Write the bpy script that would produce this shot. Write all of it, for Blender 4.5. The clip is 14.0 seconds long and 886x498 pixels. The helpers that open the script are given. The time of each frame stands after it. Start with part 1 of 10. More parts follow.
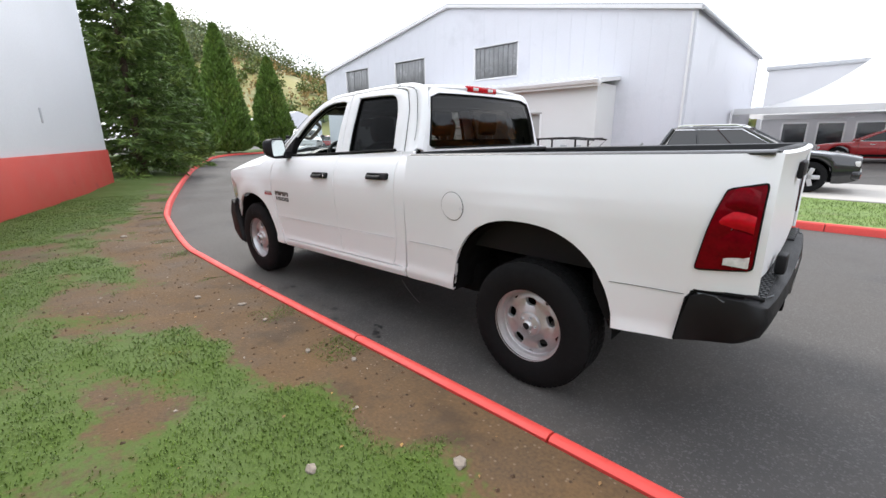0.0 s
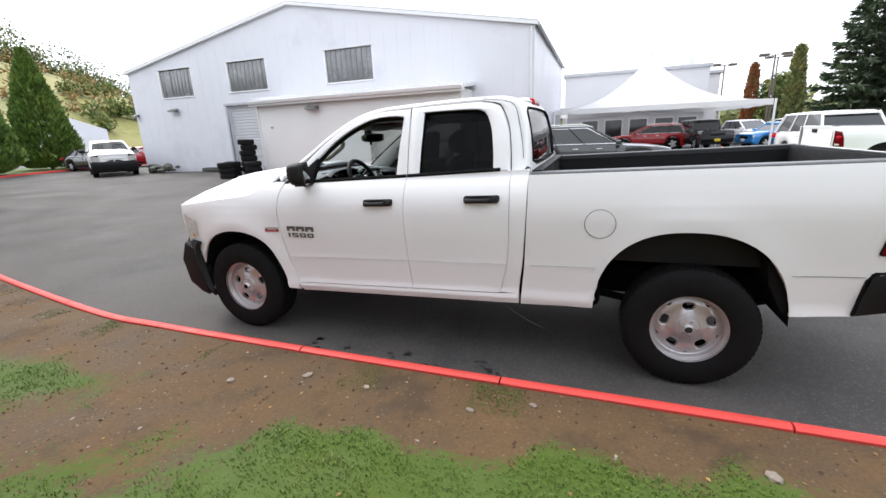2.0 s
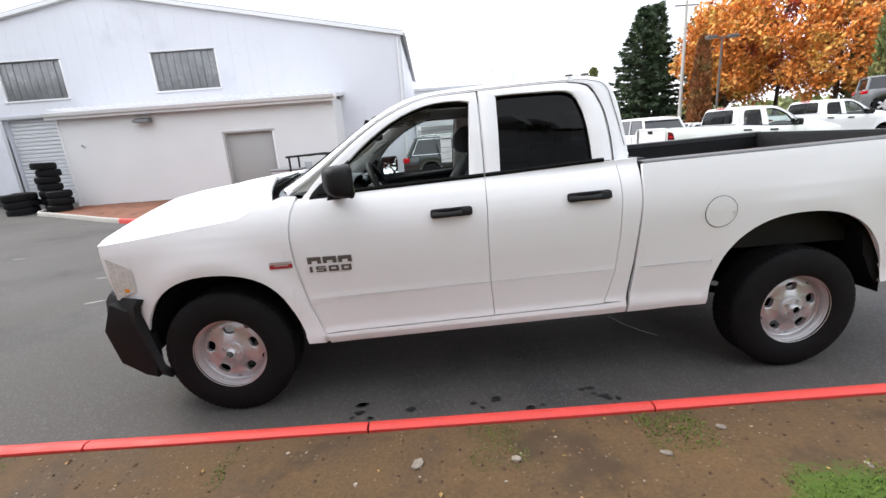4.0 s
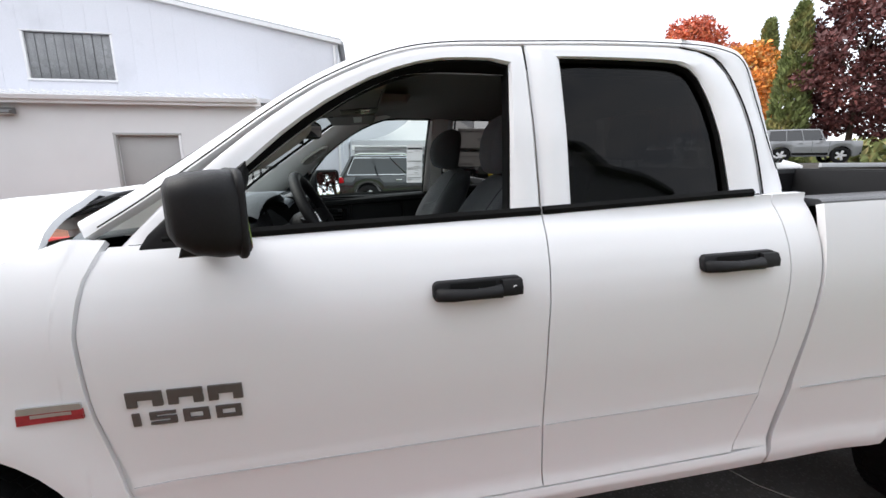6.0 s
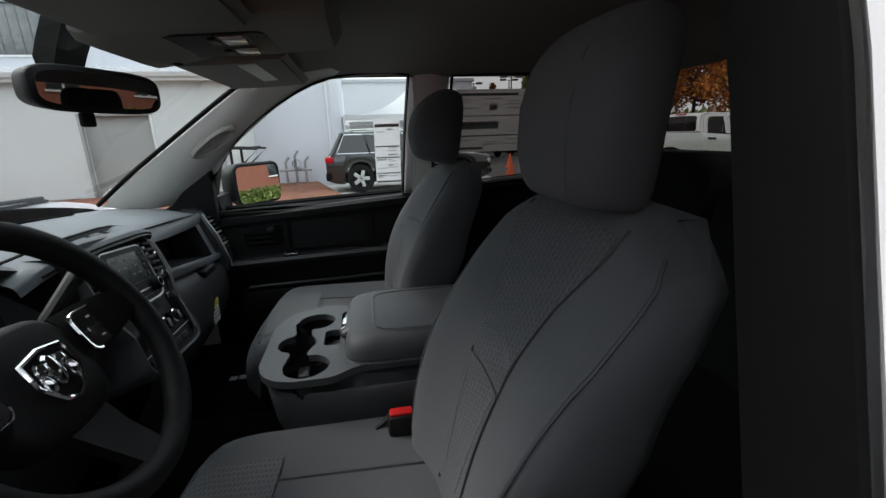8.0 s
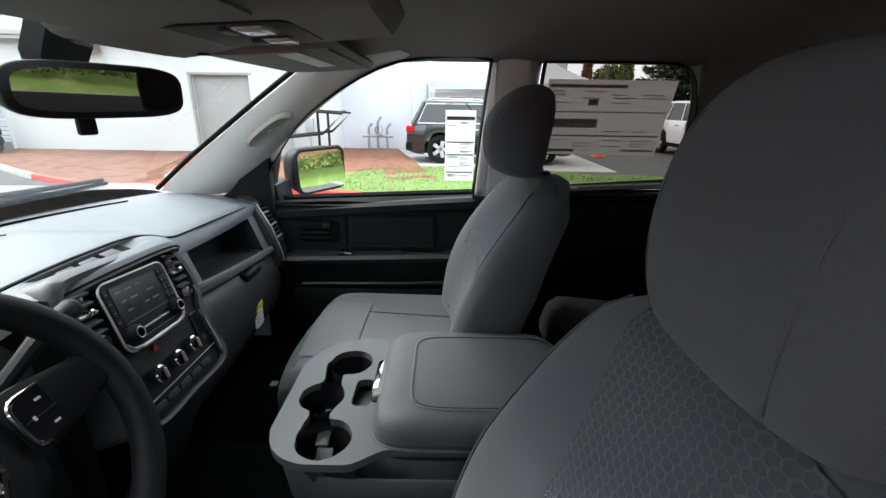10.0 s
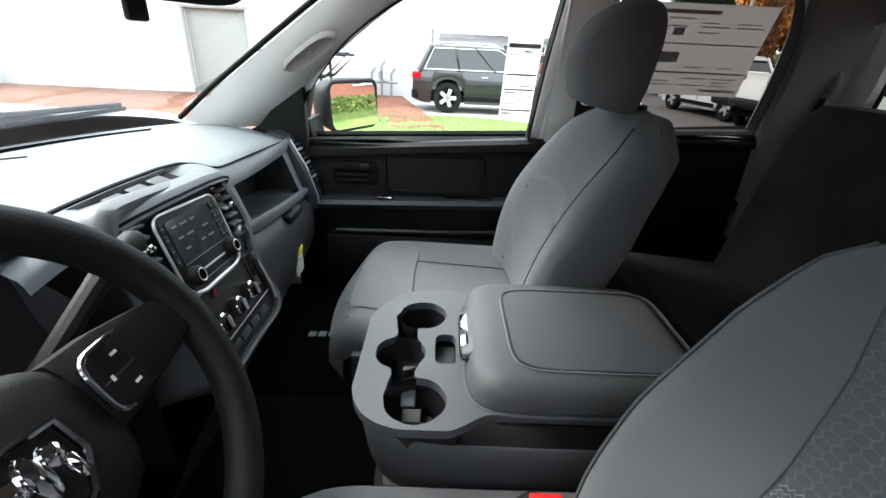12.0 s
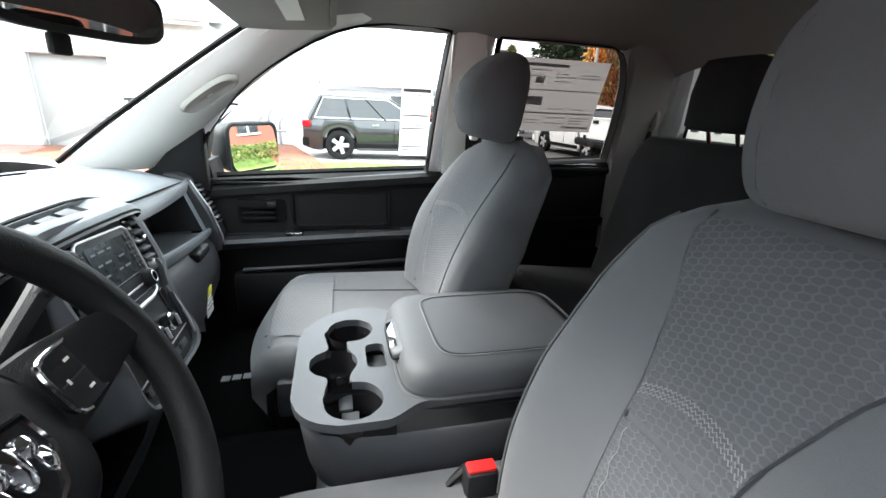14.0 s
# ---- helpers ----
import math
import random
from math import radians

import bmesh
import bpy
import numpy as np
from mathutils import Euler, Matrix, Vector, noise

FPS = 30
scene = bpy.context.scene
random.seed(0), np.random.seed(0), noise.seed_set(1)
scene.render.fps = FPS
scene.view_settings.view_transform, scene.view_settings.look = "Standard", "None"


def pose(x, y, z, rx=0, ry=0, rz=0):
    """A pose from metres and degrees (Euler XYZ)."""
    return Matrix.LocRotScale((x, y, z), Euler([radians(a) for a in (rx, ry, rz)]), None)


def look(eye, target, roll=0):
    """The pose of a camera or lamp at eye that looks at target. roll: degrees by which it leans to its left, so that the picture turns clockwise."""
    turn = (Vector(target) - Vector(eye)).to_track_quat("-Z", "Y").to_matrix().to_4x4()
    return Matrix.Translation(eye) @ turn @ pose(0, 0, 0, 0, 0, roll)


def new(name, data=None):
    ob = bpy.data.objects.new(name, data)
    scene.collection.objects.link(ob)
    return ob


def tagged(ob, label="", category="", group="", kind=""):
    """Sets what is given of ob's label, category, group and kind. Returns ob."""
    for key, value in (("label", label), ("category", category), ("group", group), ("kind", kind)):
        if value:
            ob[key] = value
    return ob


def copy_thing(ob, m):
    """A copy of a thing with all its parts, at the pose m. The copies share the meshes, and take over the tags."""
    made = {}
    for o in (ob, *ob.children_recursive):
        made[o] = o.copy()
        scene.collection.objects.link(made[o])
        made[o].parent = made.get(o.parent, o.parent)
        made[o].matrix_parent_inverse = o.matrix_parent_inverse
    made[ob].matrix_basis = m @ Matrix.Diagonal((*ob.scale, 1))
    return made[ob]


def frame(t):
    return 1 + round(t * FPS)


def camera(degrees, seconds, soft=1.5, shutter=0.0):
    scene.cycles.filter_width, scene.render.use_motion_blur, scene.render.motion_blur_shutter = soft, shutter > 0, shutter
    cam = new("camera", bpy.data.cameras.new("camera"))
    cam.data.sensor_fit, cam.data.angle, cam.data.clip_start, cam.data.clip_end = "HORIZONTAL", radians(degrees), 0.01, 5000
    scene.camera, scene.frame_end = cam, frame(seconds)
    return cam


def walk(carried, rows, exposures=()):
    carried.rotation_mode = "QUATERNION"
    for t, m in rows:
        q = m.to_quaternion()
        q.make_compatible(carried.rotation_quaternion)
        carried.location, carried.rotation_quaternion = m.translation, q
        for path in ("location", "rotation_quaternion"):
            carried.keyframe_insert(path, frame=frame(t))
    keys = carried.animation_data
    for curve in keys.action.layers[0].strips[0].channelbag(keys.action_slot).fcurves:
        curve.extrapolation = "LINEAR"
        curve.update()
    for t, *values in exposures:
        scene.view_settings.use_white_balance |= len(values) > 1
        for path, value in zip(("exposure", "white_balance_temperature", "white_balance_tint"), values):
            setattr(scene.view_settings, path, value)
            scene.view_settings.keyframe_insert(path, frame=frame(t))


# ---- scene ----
cam = camera(92.5, 14.0, soft=1.5, shutter=0.0)
PATH = [
    (0, (3.02, -3.055, 1.52), (1.711, -1.634, 1.005), -0.5),
    (0.5, (2.595, -3.333, 1.591), (1.49, -1.751, 1.064), -0.9),
    (1, (2.128, -3.556, 1.639), (1.146, -1.902, 1.09), -1.7),
    (1.5, (1.651, -3.736, 1.668), (0.836, -1.984, 1.153), -1.8),
    (2, (1.174, -3.809, 1.677), (0.515, -1.995, 1.15), -2.5),
    (2.5, (0.703, -3.807, 1.69), (0.243, -1.921, 1.209), -1.2),
    (3, (0.247, -3.766, 1.699), (0.02, -1.841, 1.204), -1.0),
    (3.2, (0.077, -3.722, 1.686), (-0.066, -1.781, 1.226), -1.8),
    (5.3, (-0.769, -2.575, 1.527), (-0.466, -0.687, 0.941), -2.4),
    (5.5, (-0.744, -2.425, 1.529), (-0.334, -0.544, 0.987), -0.9),
    (6, (-0.642, -2.038, 1.522), (-0.278, -0.113, 1.116), -0.3),
    (6.5, (-0.567, -1.659, 1.515), (-0.241, 0.279, 1.144), -0.5),
    (7, (-0.498, -1.347, 1.539), (-0.133, 0.576, 1.127), -2.2),
    (9.3, (-0.345, -0.771, 1.604), (-0.143, 1.123, 0.995), -0.1),
    (9.5, (-0.343, -0.751, 1.627), (-0.2, 1.148, 1.014), 0.5),
    (10, (-0.347, -0.708, 1.652), (-0.343, 1.183, 1.001), 0.9),
    (10.5, (-0.37, -0.673, 1.644), (-0.421, 1.196, 0.933), 0.2),
    (11, (-0.419, -0.646, 1.629), (-0.494, 1.201, 0.866), 0.4),
    (11.5, (-0.471, -0.622, 1.607), (-0.572, 1.201, 0.792), 0.2),
    (12, (-0.525, -0.606, 1.582), (-0.5, 1.205, 0.733), 2.8),
    (12.5, (-0.555, -0.612, 1.565), (-0.344, 1.206, 0.759), 3.0),
    (13, (-0.57, -0.64, 1.549), (-0.245, 1.185, 0.797), 3.5),
    (13.5, (-0.573, -0.674, 1.55), (-0.178, 1.157, 0.851), 3.2),
    (14, (-0.566, -0.711, 1.559), (-0.089, 1.124, 0.92), 2.8),
]
walk(cam, [(t, look(eye, target, roll)) for t, eye, target, roll in PATH],
     exposures=[(0.0, 0.85), (3.0, 0.85), (6.0, 0.75), (6.5, 0.45), (7.0, 0.1), (8.0, 0.8), (9.3, 2.0), (10.0, 1.95), (10.5, 2.12), (11.5, 2.42), (12.0, 2.5), (12.5, 2.7), (13.0, 2.94), (14.0, 3.08)])
import collections
# ---- sky and sun: bright overcast ----
world = bpy.data.worlds.new("world")
scene.world = world
world.use_nodes = True
wn, wl = world.node_tree.nodes, world.node_tree.links
wn.clear()
SUN_EL, SUN_AZ = radians(46), radians(288)
sky = wn.new("ShaderNodeTexSky")
sky.sky_type = "NISHITA"
sky.sun_disc = False
sky.sun_elevation, sky.sun_rotation = SUN_EL, SUN_AZ
sky.air_density, sky.dust_density, sky.ozone_density = 1.2, 3.0, 1.0
skys = wn.new("ShaderNodeMix"); skys.data_type = "RGBA"; skys.blend_type = "MULTIPLY"; skys.inputs[0].default_value = 1.0
skys.inputs[7].default_value = (0.12, 0.12, 0.12, 1)
wl.new(sky.outputs[0], skys.inputs[6])
wtc = wn.new("ShaderNodeTexCoord")
wmap = wn.new("ShaderNodeMapping"); wmap.inputs["Scale"].default_value = (1.0, 1.0, 3.2)
wl.new(wtc.outputs["Generated"], wmap.inputs[0])
wno = wn.new("ShaderNodeTexNoise"); wno.inputs["Scale"].default_value = 2.6; wno.inputs["Detail"].default_value = 7; wno.inputs["Roughness"].default_value = 0.6
wl.new(wmap.outputs[0], wno.inputs["Vector"])
wramp = wn.new("ShaderNodeValToRGB")
wramp.color_ramp.elements[0].position, wramp.color_ramp.elements[0].color = 0.34, (0.84, 0.91, 1.04, 1)
wramp.color_ramp.elements[1].position, wramp.color_ramp.elements[1].color = 0.60, (1.13, 1.14, 1.19, 1)
wl.new(wno.outputs[0], wramp.inputs[0])
wmix = wn.new("ShaderNodeMix"); wmix.data_type = "RGBA"; wmix.inputs[0].default_value = 0.86
wl.new(skys.outputs[2], wmix.inputs[6]); wl.new(wramp.outputs[0], wmix.inputs[7])
wbg = wn.new("ShaderNodeBackground"); wbg.inputs[1].default_value = 1.25
wl.new(wmix.outputs[2], wbg.inputs[0])
wout = wn.new("ShaderNodeOutputWorld")
wl.new(wbg.outputs[0], wout.inputs[0])
sun_data = bpy.data.lights.new("sun", "SUN")
sun_data.energy, sun_data.angle, sun_data.color = 1.5, radians(25), (1.0, 0.97, 0.92)
sun = new("sun", sun_data)
sun.matrix_world = look((0, 0, 40), (0 - 40 * math.sin(SUN_AZ) / math.tan(SUN_EL), 0 - 40 * math.cos(SUN_AZ) / math.tan(SUN_EL), 0))


# ---- materials ----
def material(name, color, rough=0.5, metal=0.0, var=0.12, scale=8.0, fine=60.0, bump=0.0, bump_scale=None, coat=0.0, spec=0.5,
             second=None, second_at=0.6, coords="Object", island=0.0, alpha_tint=None, sheen=0.0):
    """Base colour with variation at two scales, roughness variation and fine relief."""
    m = bpy.data.materials.new(name)
    m.use_nodes = True
    n, l = m.node_tree.nodes, m.node_tree.links
    b = n["Principled BSDF"]
    b.inputs["Metallic"].default_value = metal
    b.inputs["Specular IOR Level"].default_value = spec
    b.inputs["Coat Weight"].default_value = coat
    b.inputs["Coat Roughness"].default_value = 0.05
    b.inputs["Sheen Weight"].default_value = sheen
    tc = n.new("ShaderNodeTexCoord")
    n1 = n.new("ShaderNodeTexNoise"); n1.inputs["Scale"].default_value = scale; n1.inputs["Detail"].default_value = 4
    n2 = n.new("ShaderNodeTexNoise"); n2.inputs["Scale"].default_value = fine; n2.inputs["Detail"].default_value = 5
    l.new(tc.outputs[coords], n1.inputs["Vector"]); l.new(tc.outputs[coords], n2.inputs["Vector"])
    add = n.new("ShaderNodeMath"); add.operation = "ADD"
    l.new(n1.outputs[0], add.inputs[0]); l.new(n2.outputs[0], add.inputs[1])
    mr = n.new("ShaderNodeMapRange"); mr.inputs[1].default_value, mr.inputs[2].default_value = 0.6, 1.4
    mr.inputs[3].default_value, mr.inputs[4].default_value = 1 - var, 1 + var
    l.new(add.outputs[0], mr.inputs[0])
    mul = n.new("ShaderNodeMix"); mul.data_type = "RGBA"; mul.blend_type = "MULTIPLY"; mul.inputs[0].default_value = 1.0
    comb = n.new("ShaderNodeCombineColor")
    for i in range(3):
        l.new(mr.outputs[0], comb.inputs[i])
    mul.inputs[6].default_value = (*color, 1)
    l.new(comb.outputs[0], mul.inputs[7])
    out = mul.outputs[2]
    if second:
        n3 = n.new("ShaderNodeTexNoise"); n3.inputs["Scale"].default_value = scale * 0.7; n3.inputs["Detail"].default_value = 8; n3.inputs["Roughness"].default_value = 0.65
        l.new(tc.outputs[coords], n3.inputs["Vector"])
        rp = n.new("ShaderNodeMapRange"); rp.inputs[1].default_value, rp.inputs[2].default_value = second_at - 0.05, second_at + 0.07
        l.new(n3.outputs[0], rp.inputs[0])
        mx = n.new("ShaderNodeMix"); mx.data_type = "RGBA"
        l.new(rp.outputs[0], mx.inputs[0]); l.new(out, mx.inputs[6]); mx.inputs[7].default_value = (*second, 1)
        out = mx.outputs[2]
    if island:
        src = n.new("ShaderNodeNewGeometry")
        mi = n.new("ShaderNodeMapRange"); mi.inputs[3].default_value, mi.inputs[4].default_value = 1 - island, 1 + island
        l.new(src.outputs["Random Per Island"], mi.inputs[0])
        cb = n.new("ShaderNodeCombineColor")
        for i in range(3):
            l.new(mi.outputs[0], cb.inputs[i])
        m2 = n.new("ShaderNodeMix"); m2.data_type = "RGBA"; m2.blend_type = "MULTIPLY"; m2.inputs[0].default_value = 1.0
        l.new(out, m2.inputs[6]); l.new(cb.outputs[0], m2.inputs[7])
        out = m2.outputs[2]
    l.new(out, b.inputs["Base Color"])
    rr = n.new("ShaderNodeMapRange"); rr.inputs[1].default_value, rr.inputs[2].default_value = 0.3, 0.7
    rr.inputs[3].default_value, rr.inputs[4].default_value = max(0.02, rough * 0.85), min(1, rough * 1.15)
    l.new(n1.outputs[0], rr.inputs[0]); l.new(rr.outputs[0], b.inputs["Roughness"])
    if bump:
        nb = n2
        if bump_scale:
            nb = n.new("ShaderNodeTexNoise"); nb.inputs["Scale"].default_value = bump_scale; nb.inputs["Detail"].default_value = 3
            l.new(tc.outputs[coords], nb.inputs["Vector"])
        bp = n.new("ShaderNodeBump"); bp.inputs["Strength"].default_value = min(1, bump); bp.inputs["Distance"].default_value = 0.004 * max(1, bump)
        l.new(nb.outputs[0], bp.inputs["Height"]); l.new(bp.outputs[0], b.inputs["Normal"])
    return m


def glass(name, tint, rough=0.0, face=0.05):
    """A clear or tinted thin pane: what it lets through, and a Fresnel gloss on top."""
    m = bpy.data.materials.new(name)
    m.use_nodes = True
    n, l = m.node_tree.nodes, m.node_tree.links
    n.clear()
    tr = n.new("ShaderNodeBsdfTransparent"); tr.inputs[0].default_value = (*tint, 1)
    gl = n.new("ShaderNodeBsdfGlossy"); gl.inputs["Roughness"].default_value = rough
    lw = n.new("ShaderNodeLayerWeight"); lw.inputs[0].default_value = 0.5
    pw = n.new("ShaderNodeMath"); pw.operation = "POWER"; pw.inputs[1].default_value = 5.0
    l.new(lw.outputs["Facing"], pw.inputs[0])
    fr = n.new("ShaderNodeMapRange"); fr.inputs[3].default_value, fr.inputs[4].default_value = face, 1.0
    l.new(pw.outputs[0], fr.inputs[0])
    mx = n.new("ShaderNodeMixShader")
    out = n.new("ShaderNodeOutputMaterial")
    l.new(fr.outputs[0], mx.inputs[0]); l.new(tr.outputs[0], mx.inputs[1]); l.new(gl.outputs[0], mx.inputs[2]); l.new(mx.outputs[0], out.inputs[0])
    return m


def hex_fabric(name, color, line, cell=0.0105, stretch=1.2, plane="YZ"):
    """Woven seat cloth with a raised honeycomb."""
    m = bpy.data.materials.new(name)
    m.use_nodes = True
    n, l = m.node_tree.nodes, m.node_tree.links
    b = n["Principled BSDF"]; b.inputs["Roughness"].default_value = 0.85; b.inputs["Sheen Weight"].default_value = 0.2; b.inputs["Specular IOR Level"].default_value = 0.25
    tc = n.new("ShaderNodeTexCoord")
    sep = n.new("ShaderNodeSeparateXYZ"); l.new(tc.outputs["Object"], sep.inputs[0])
    cmb = n.new("ShaderNodeCombineXYZ")
    a = {"X": 0, "Y": 1, "Z": 2}
    l.new(sep.outputs[a[plane[1]]], cmb.inputs[0]); l.new(sep.outputs[a[plane[0]]], cmb.inputs[1])

    def vm(op, x, y=None):
        k = n.new("ShaderNodeVectorMath"); k.operation = op
        for i, v in enumerate((x, y)):
            if v is None:
                continue
            if isinstance(v, tuple):
                k.inputs[i].default_value = v
            else:
                l.new(v, k.inputs[i])
        return k.outputs["Value"] if op == "DOT_PRODUCT" else k.outputs["Vector"]

    def mt(op, x, y):
        k = n.new("ShaderNodeMath"); k.operation = op
        for i, v in enumerate((x, y)):
            if isinstance(v, (int, float)):
                k.inputs[i].default_value = v
            else:
                l.new(v, k.inputs[i])
        return k.outputs[0]
    p = vm("MULTIPLY", cmb.outputs[0], (1 / cell, 1 / (cell * stretch), 0))
    p = vm("ADD", p, (500, 500 * 1.7320508, 0))
    r, h = (1.0, 1.7320508, 1.0), (0.5, 0.8660254, 0.0)
    va = vm("SUBTRACT", vm("MODULO", p, r), h)
    vb = vm("SUBTRACT", vm("MODULO", vm("SUBTRACT", p, h), r), h)
    less = mt("LESS_THAN", vm("DOT_PRODUCT", va, va), vm("DOT_PRODUCT", vb, vb))
    mx = n.new("ShaderNodeMix"); mx.data_type = "VECTOR"
    l.new(less, mx.inputs[0]); l.new(vb, mx.inputs[4]); l.new(va, mx.inputs[5])
    g = vm("ABSOLUTE", mx.outputs[1])
    sp = n.new("ShaderNodeSeparateXYZ"); l.new(g, sp.inputs[0])
    d = mt("MAXIMUM", vm("DOT_PRODUCT", g, (0.5, 0.8660254, 0.0)), sp.outputs[0])
    edge = n.new("ShaderNodeMapRange"); edge.inputs[1].default_value, edge.inputs[2].default_value = 0.36, 0.46
    l.new(d, edge.inputs[0])
    no = n.new("ShaderNodeTexNoise"); no.inputs["Scale"].default_value = 900; no.inputs["Detail"].default_value = 2
    l.new(tc.outputs["Object"], no.inputs["Vector"])
    no2 = n.new("ShaderNodeTexNoise"); no2.inputs["Scale"].default_value = 7
    l.new(tc.outputs["Object"], no2.inputs["Vector"])
    cm = n.new("ShaderNodeMix"); cm.data_type = "RGBA"
    l.new(edge.outputs[0], cm.inputs[0]); cm.inputs[6].default_value = (*color, 1); cm.inputs[7].default_value = (*line, 1)
    vr = n.new("ShaderNodeMapRange"); vr.inputs[3].default_value, vr.inputs[4].default_value = 0.75, 1.25
    l.new(mt("MULTIPLY", mt("ADD", no.outputs[0], no2.outputs[0]), 0.5), vr.inputs[0])
    cb = n.new("ShaderNodeCombineColor")
    for i in range(3):
        l.new(vr.outputs[0], cb.inputs[i])
    m3 = n.new("ShaderNodeMix"); m3.data_type = "RGBA"; m3.blend_type = "MULTIPLY"; m3.inputs[0].default_value = 1.0
    l.new(cm.outputs[2], m3.inputs[6]); l.new(cb.outputs[0], m3.inputs[7])
    l.new(m3.outputs[2], b.inputs["Base Color"])
    bp = n.new("ShaderNodeBump"); bp.inputs["Strength"].default_value = 0.6; bp.inputs["Distance"].default_value = 0.002
    l.new(mt("ADD", edge.outputs[0], mt("MULTIPLY", no.outputs[0], 0.3)), bp.inputs["Height"]); l.new(bp.outputs[0], b.inputs["Normal"])
    return m


WHITE = material("white_paint", (0.82, 0.825, 0.835), 0.36, var=0.008, scale=0.6, fine=300)
WHITE.node_tree.nodes["Principled BSDF"].inputs["Coat Roughness"].default_value = 0.22
BLACK = material("black_plastic", (0.011, 0.011, 0.012), 0.55, var=0.25, scale=5, fine=220, bump=0.25, bump_scale=700, spec=0.22)
GLOSSBLACK = material("gloss_black", (0.010, 0.010, 0.011), 0.12, var=0.1)
SEAL = material("rubber_seal", (0.006, 0.006, 0.006), 0.8, var=0.2, spec=0.12)
TYRE = material("tyre_rubber", (0.0075, 0.0075, 0.008), 0.8, var=0.3, scale=12, bump=0.3, spec=0.16)
RIM = material("wheel_steel", (0.54, 0.54, 0.55), 0.36, metal=0.65, var=0.10, scale=18, bump=0.05)
STEEL = material("silver_steel", (0.56, 0.56, 0.57), 0.42, metal=0.7, var=0.08, scale=20, bump=0.05)
CHROME = material("chrome", (0.80, 0.80, 0.82), 0.07, metal=1.0, var=0.03)
DARKMETAL = material("underbody", (0.006, 0.006, 0.006), 0.85, var=0.3, spec=0.1)
REDLENS = material("red_lens", (0.46, 0.004, 0.012), 0.08, var=0.35, scale=14, fine=40, coat=0.10, spec=0.18)
DEEPRED = material("deep_red_lens", (0.14, 0.0010, 0.005), 0.08, var=0.3, scale=20, coat=0.03, spec=0.10)
CLEARLENS = material("clear_lens", (0.62, 0.60, 0.58), 0.06, var=0.2, scale=30, coat=1.0)
AMBER = material("amber_lens", (0.8, 0.28, 0.02), 0.1, var=0.1, coat=1.0)
MIRROR = material("mirror_glass", (0.88, 0.89, 0.9), 0.01, metal=1.0, var=0.0)
CLEAR = glass("clear_glass", (0.82, 0.90, 0.87))
LTINT = glass("light_tint_glass", (0.20, 0.195, 0.185), face=0.03)
TINT = glass("dark_tint_glass", (0.032, 0.032, 0.032), face=0.015)
INDASH = material("dash_plastic", (0.108, 0.122, 0.133), 0.38, var=0.10, scale=4, fine=250, bump=0.3, bump_scale=900, spec=0.58)
INDASH2 = material("dash_trim", (0.026, 0.028, 0.031), 0.42, var=0.12, scale=5, fine=250, bump=0.25, bump_scale=900)
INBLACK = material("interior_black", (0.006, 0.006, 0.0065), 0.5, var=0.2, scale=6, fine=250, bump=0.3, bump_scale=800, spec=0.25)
PILLAR = material("pillar_trim", (0.76, 0.745, 0.70), 0.65, var=0.05, scale=5, fine=400, bump=0.2, bump_scale=900)
PILLARPAD = material("pillar_pad", (0.33, 0.315, 0.285), 0.8, var=0.06, scale=8, fine=500, bump=0.3, bump_scale=1000)
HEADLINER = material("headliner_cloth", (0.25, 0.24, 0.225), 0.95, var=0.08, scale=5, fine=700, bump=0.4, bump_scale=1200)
CLOTH = material("grey_cloth", (0.098, 0.101, 0.107), 0.9, var=0.10, scale=7, fine=900, bump=0.4, bump_scale=1400, sheen=0.15, spec=0.25)
VINYL = material("grey_vinyl", (0.066, 0.069, 0.074), 0.5, var=0.07, scale=6, fine=500, bump=0.3, bump_scale=1100)
STITCH = material("pale_stitching", (0.24, 0.245, 0.25), 0.8, var=0.1)
HEX = hex_fabric("honeycomb_cloth", (0.074, 0.0765, 0.082), (0.104, 0.107, 0.113), 0.0078, 1.75)
HEXSEAT = hex_fabric("honeycomb_cushion_cloth", (0.092, 0.0945, 0.100), (0.128, 0.131, 0.137), 0.0078, 1.75, plane="YX")
CARPET = material("black_carpet", (0.004, 0.004, 0.0042), 1.0, var=0.4, fine=900, bump=1.0, bump_scale=900, spec=0.05)
SCREEN = material("screen_glass", (0.045, 0.055, 0.058), 0.15, var=0.35, scale=40, fine=90)
def sheet_paper(name, c, through_):
    """Printed paper that lets daylight through."""
    m = material(name, c, 0.7, var=0.05)
    n, l = m.node_tree.nodes, m.node_tree.links
    tr = n.new("ShaderNodeBsdfTranslucent"); tr.inputs[0].default_value = (*through_, 1)
    mx = n.new("ShaderNodeMixShader"); mx.inputs[0].default_value = 0.6
    l.new(n["Principled BSDF"].outputs[0], mx.inputs[1]); l.new(tr.outputs[0], mx.inputs[2]); l.new(mx.outputs[0], n["Material Output"].inputs[0])
    return m


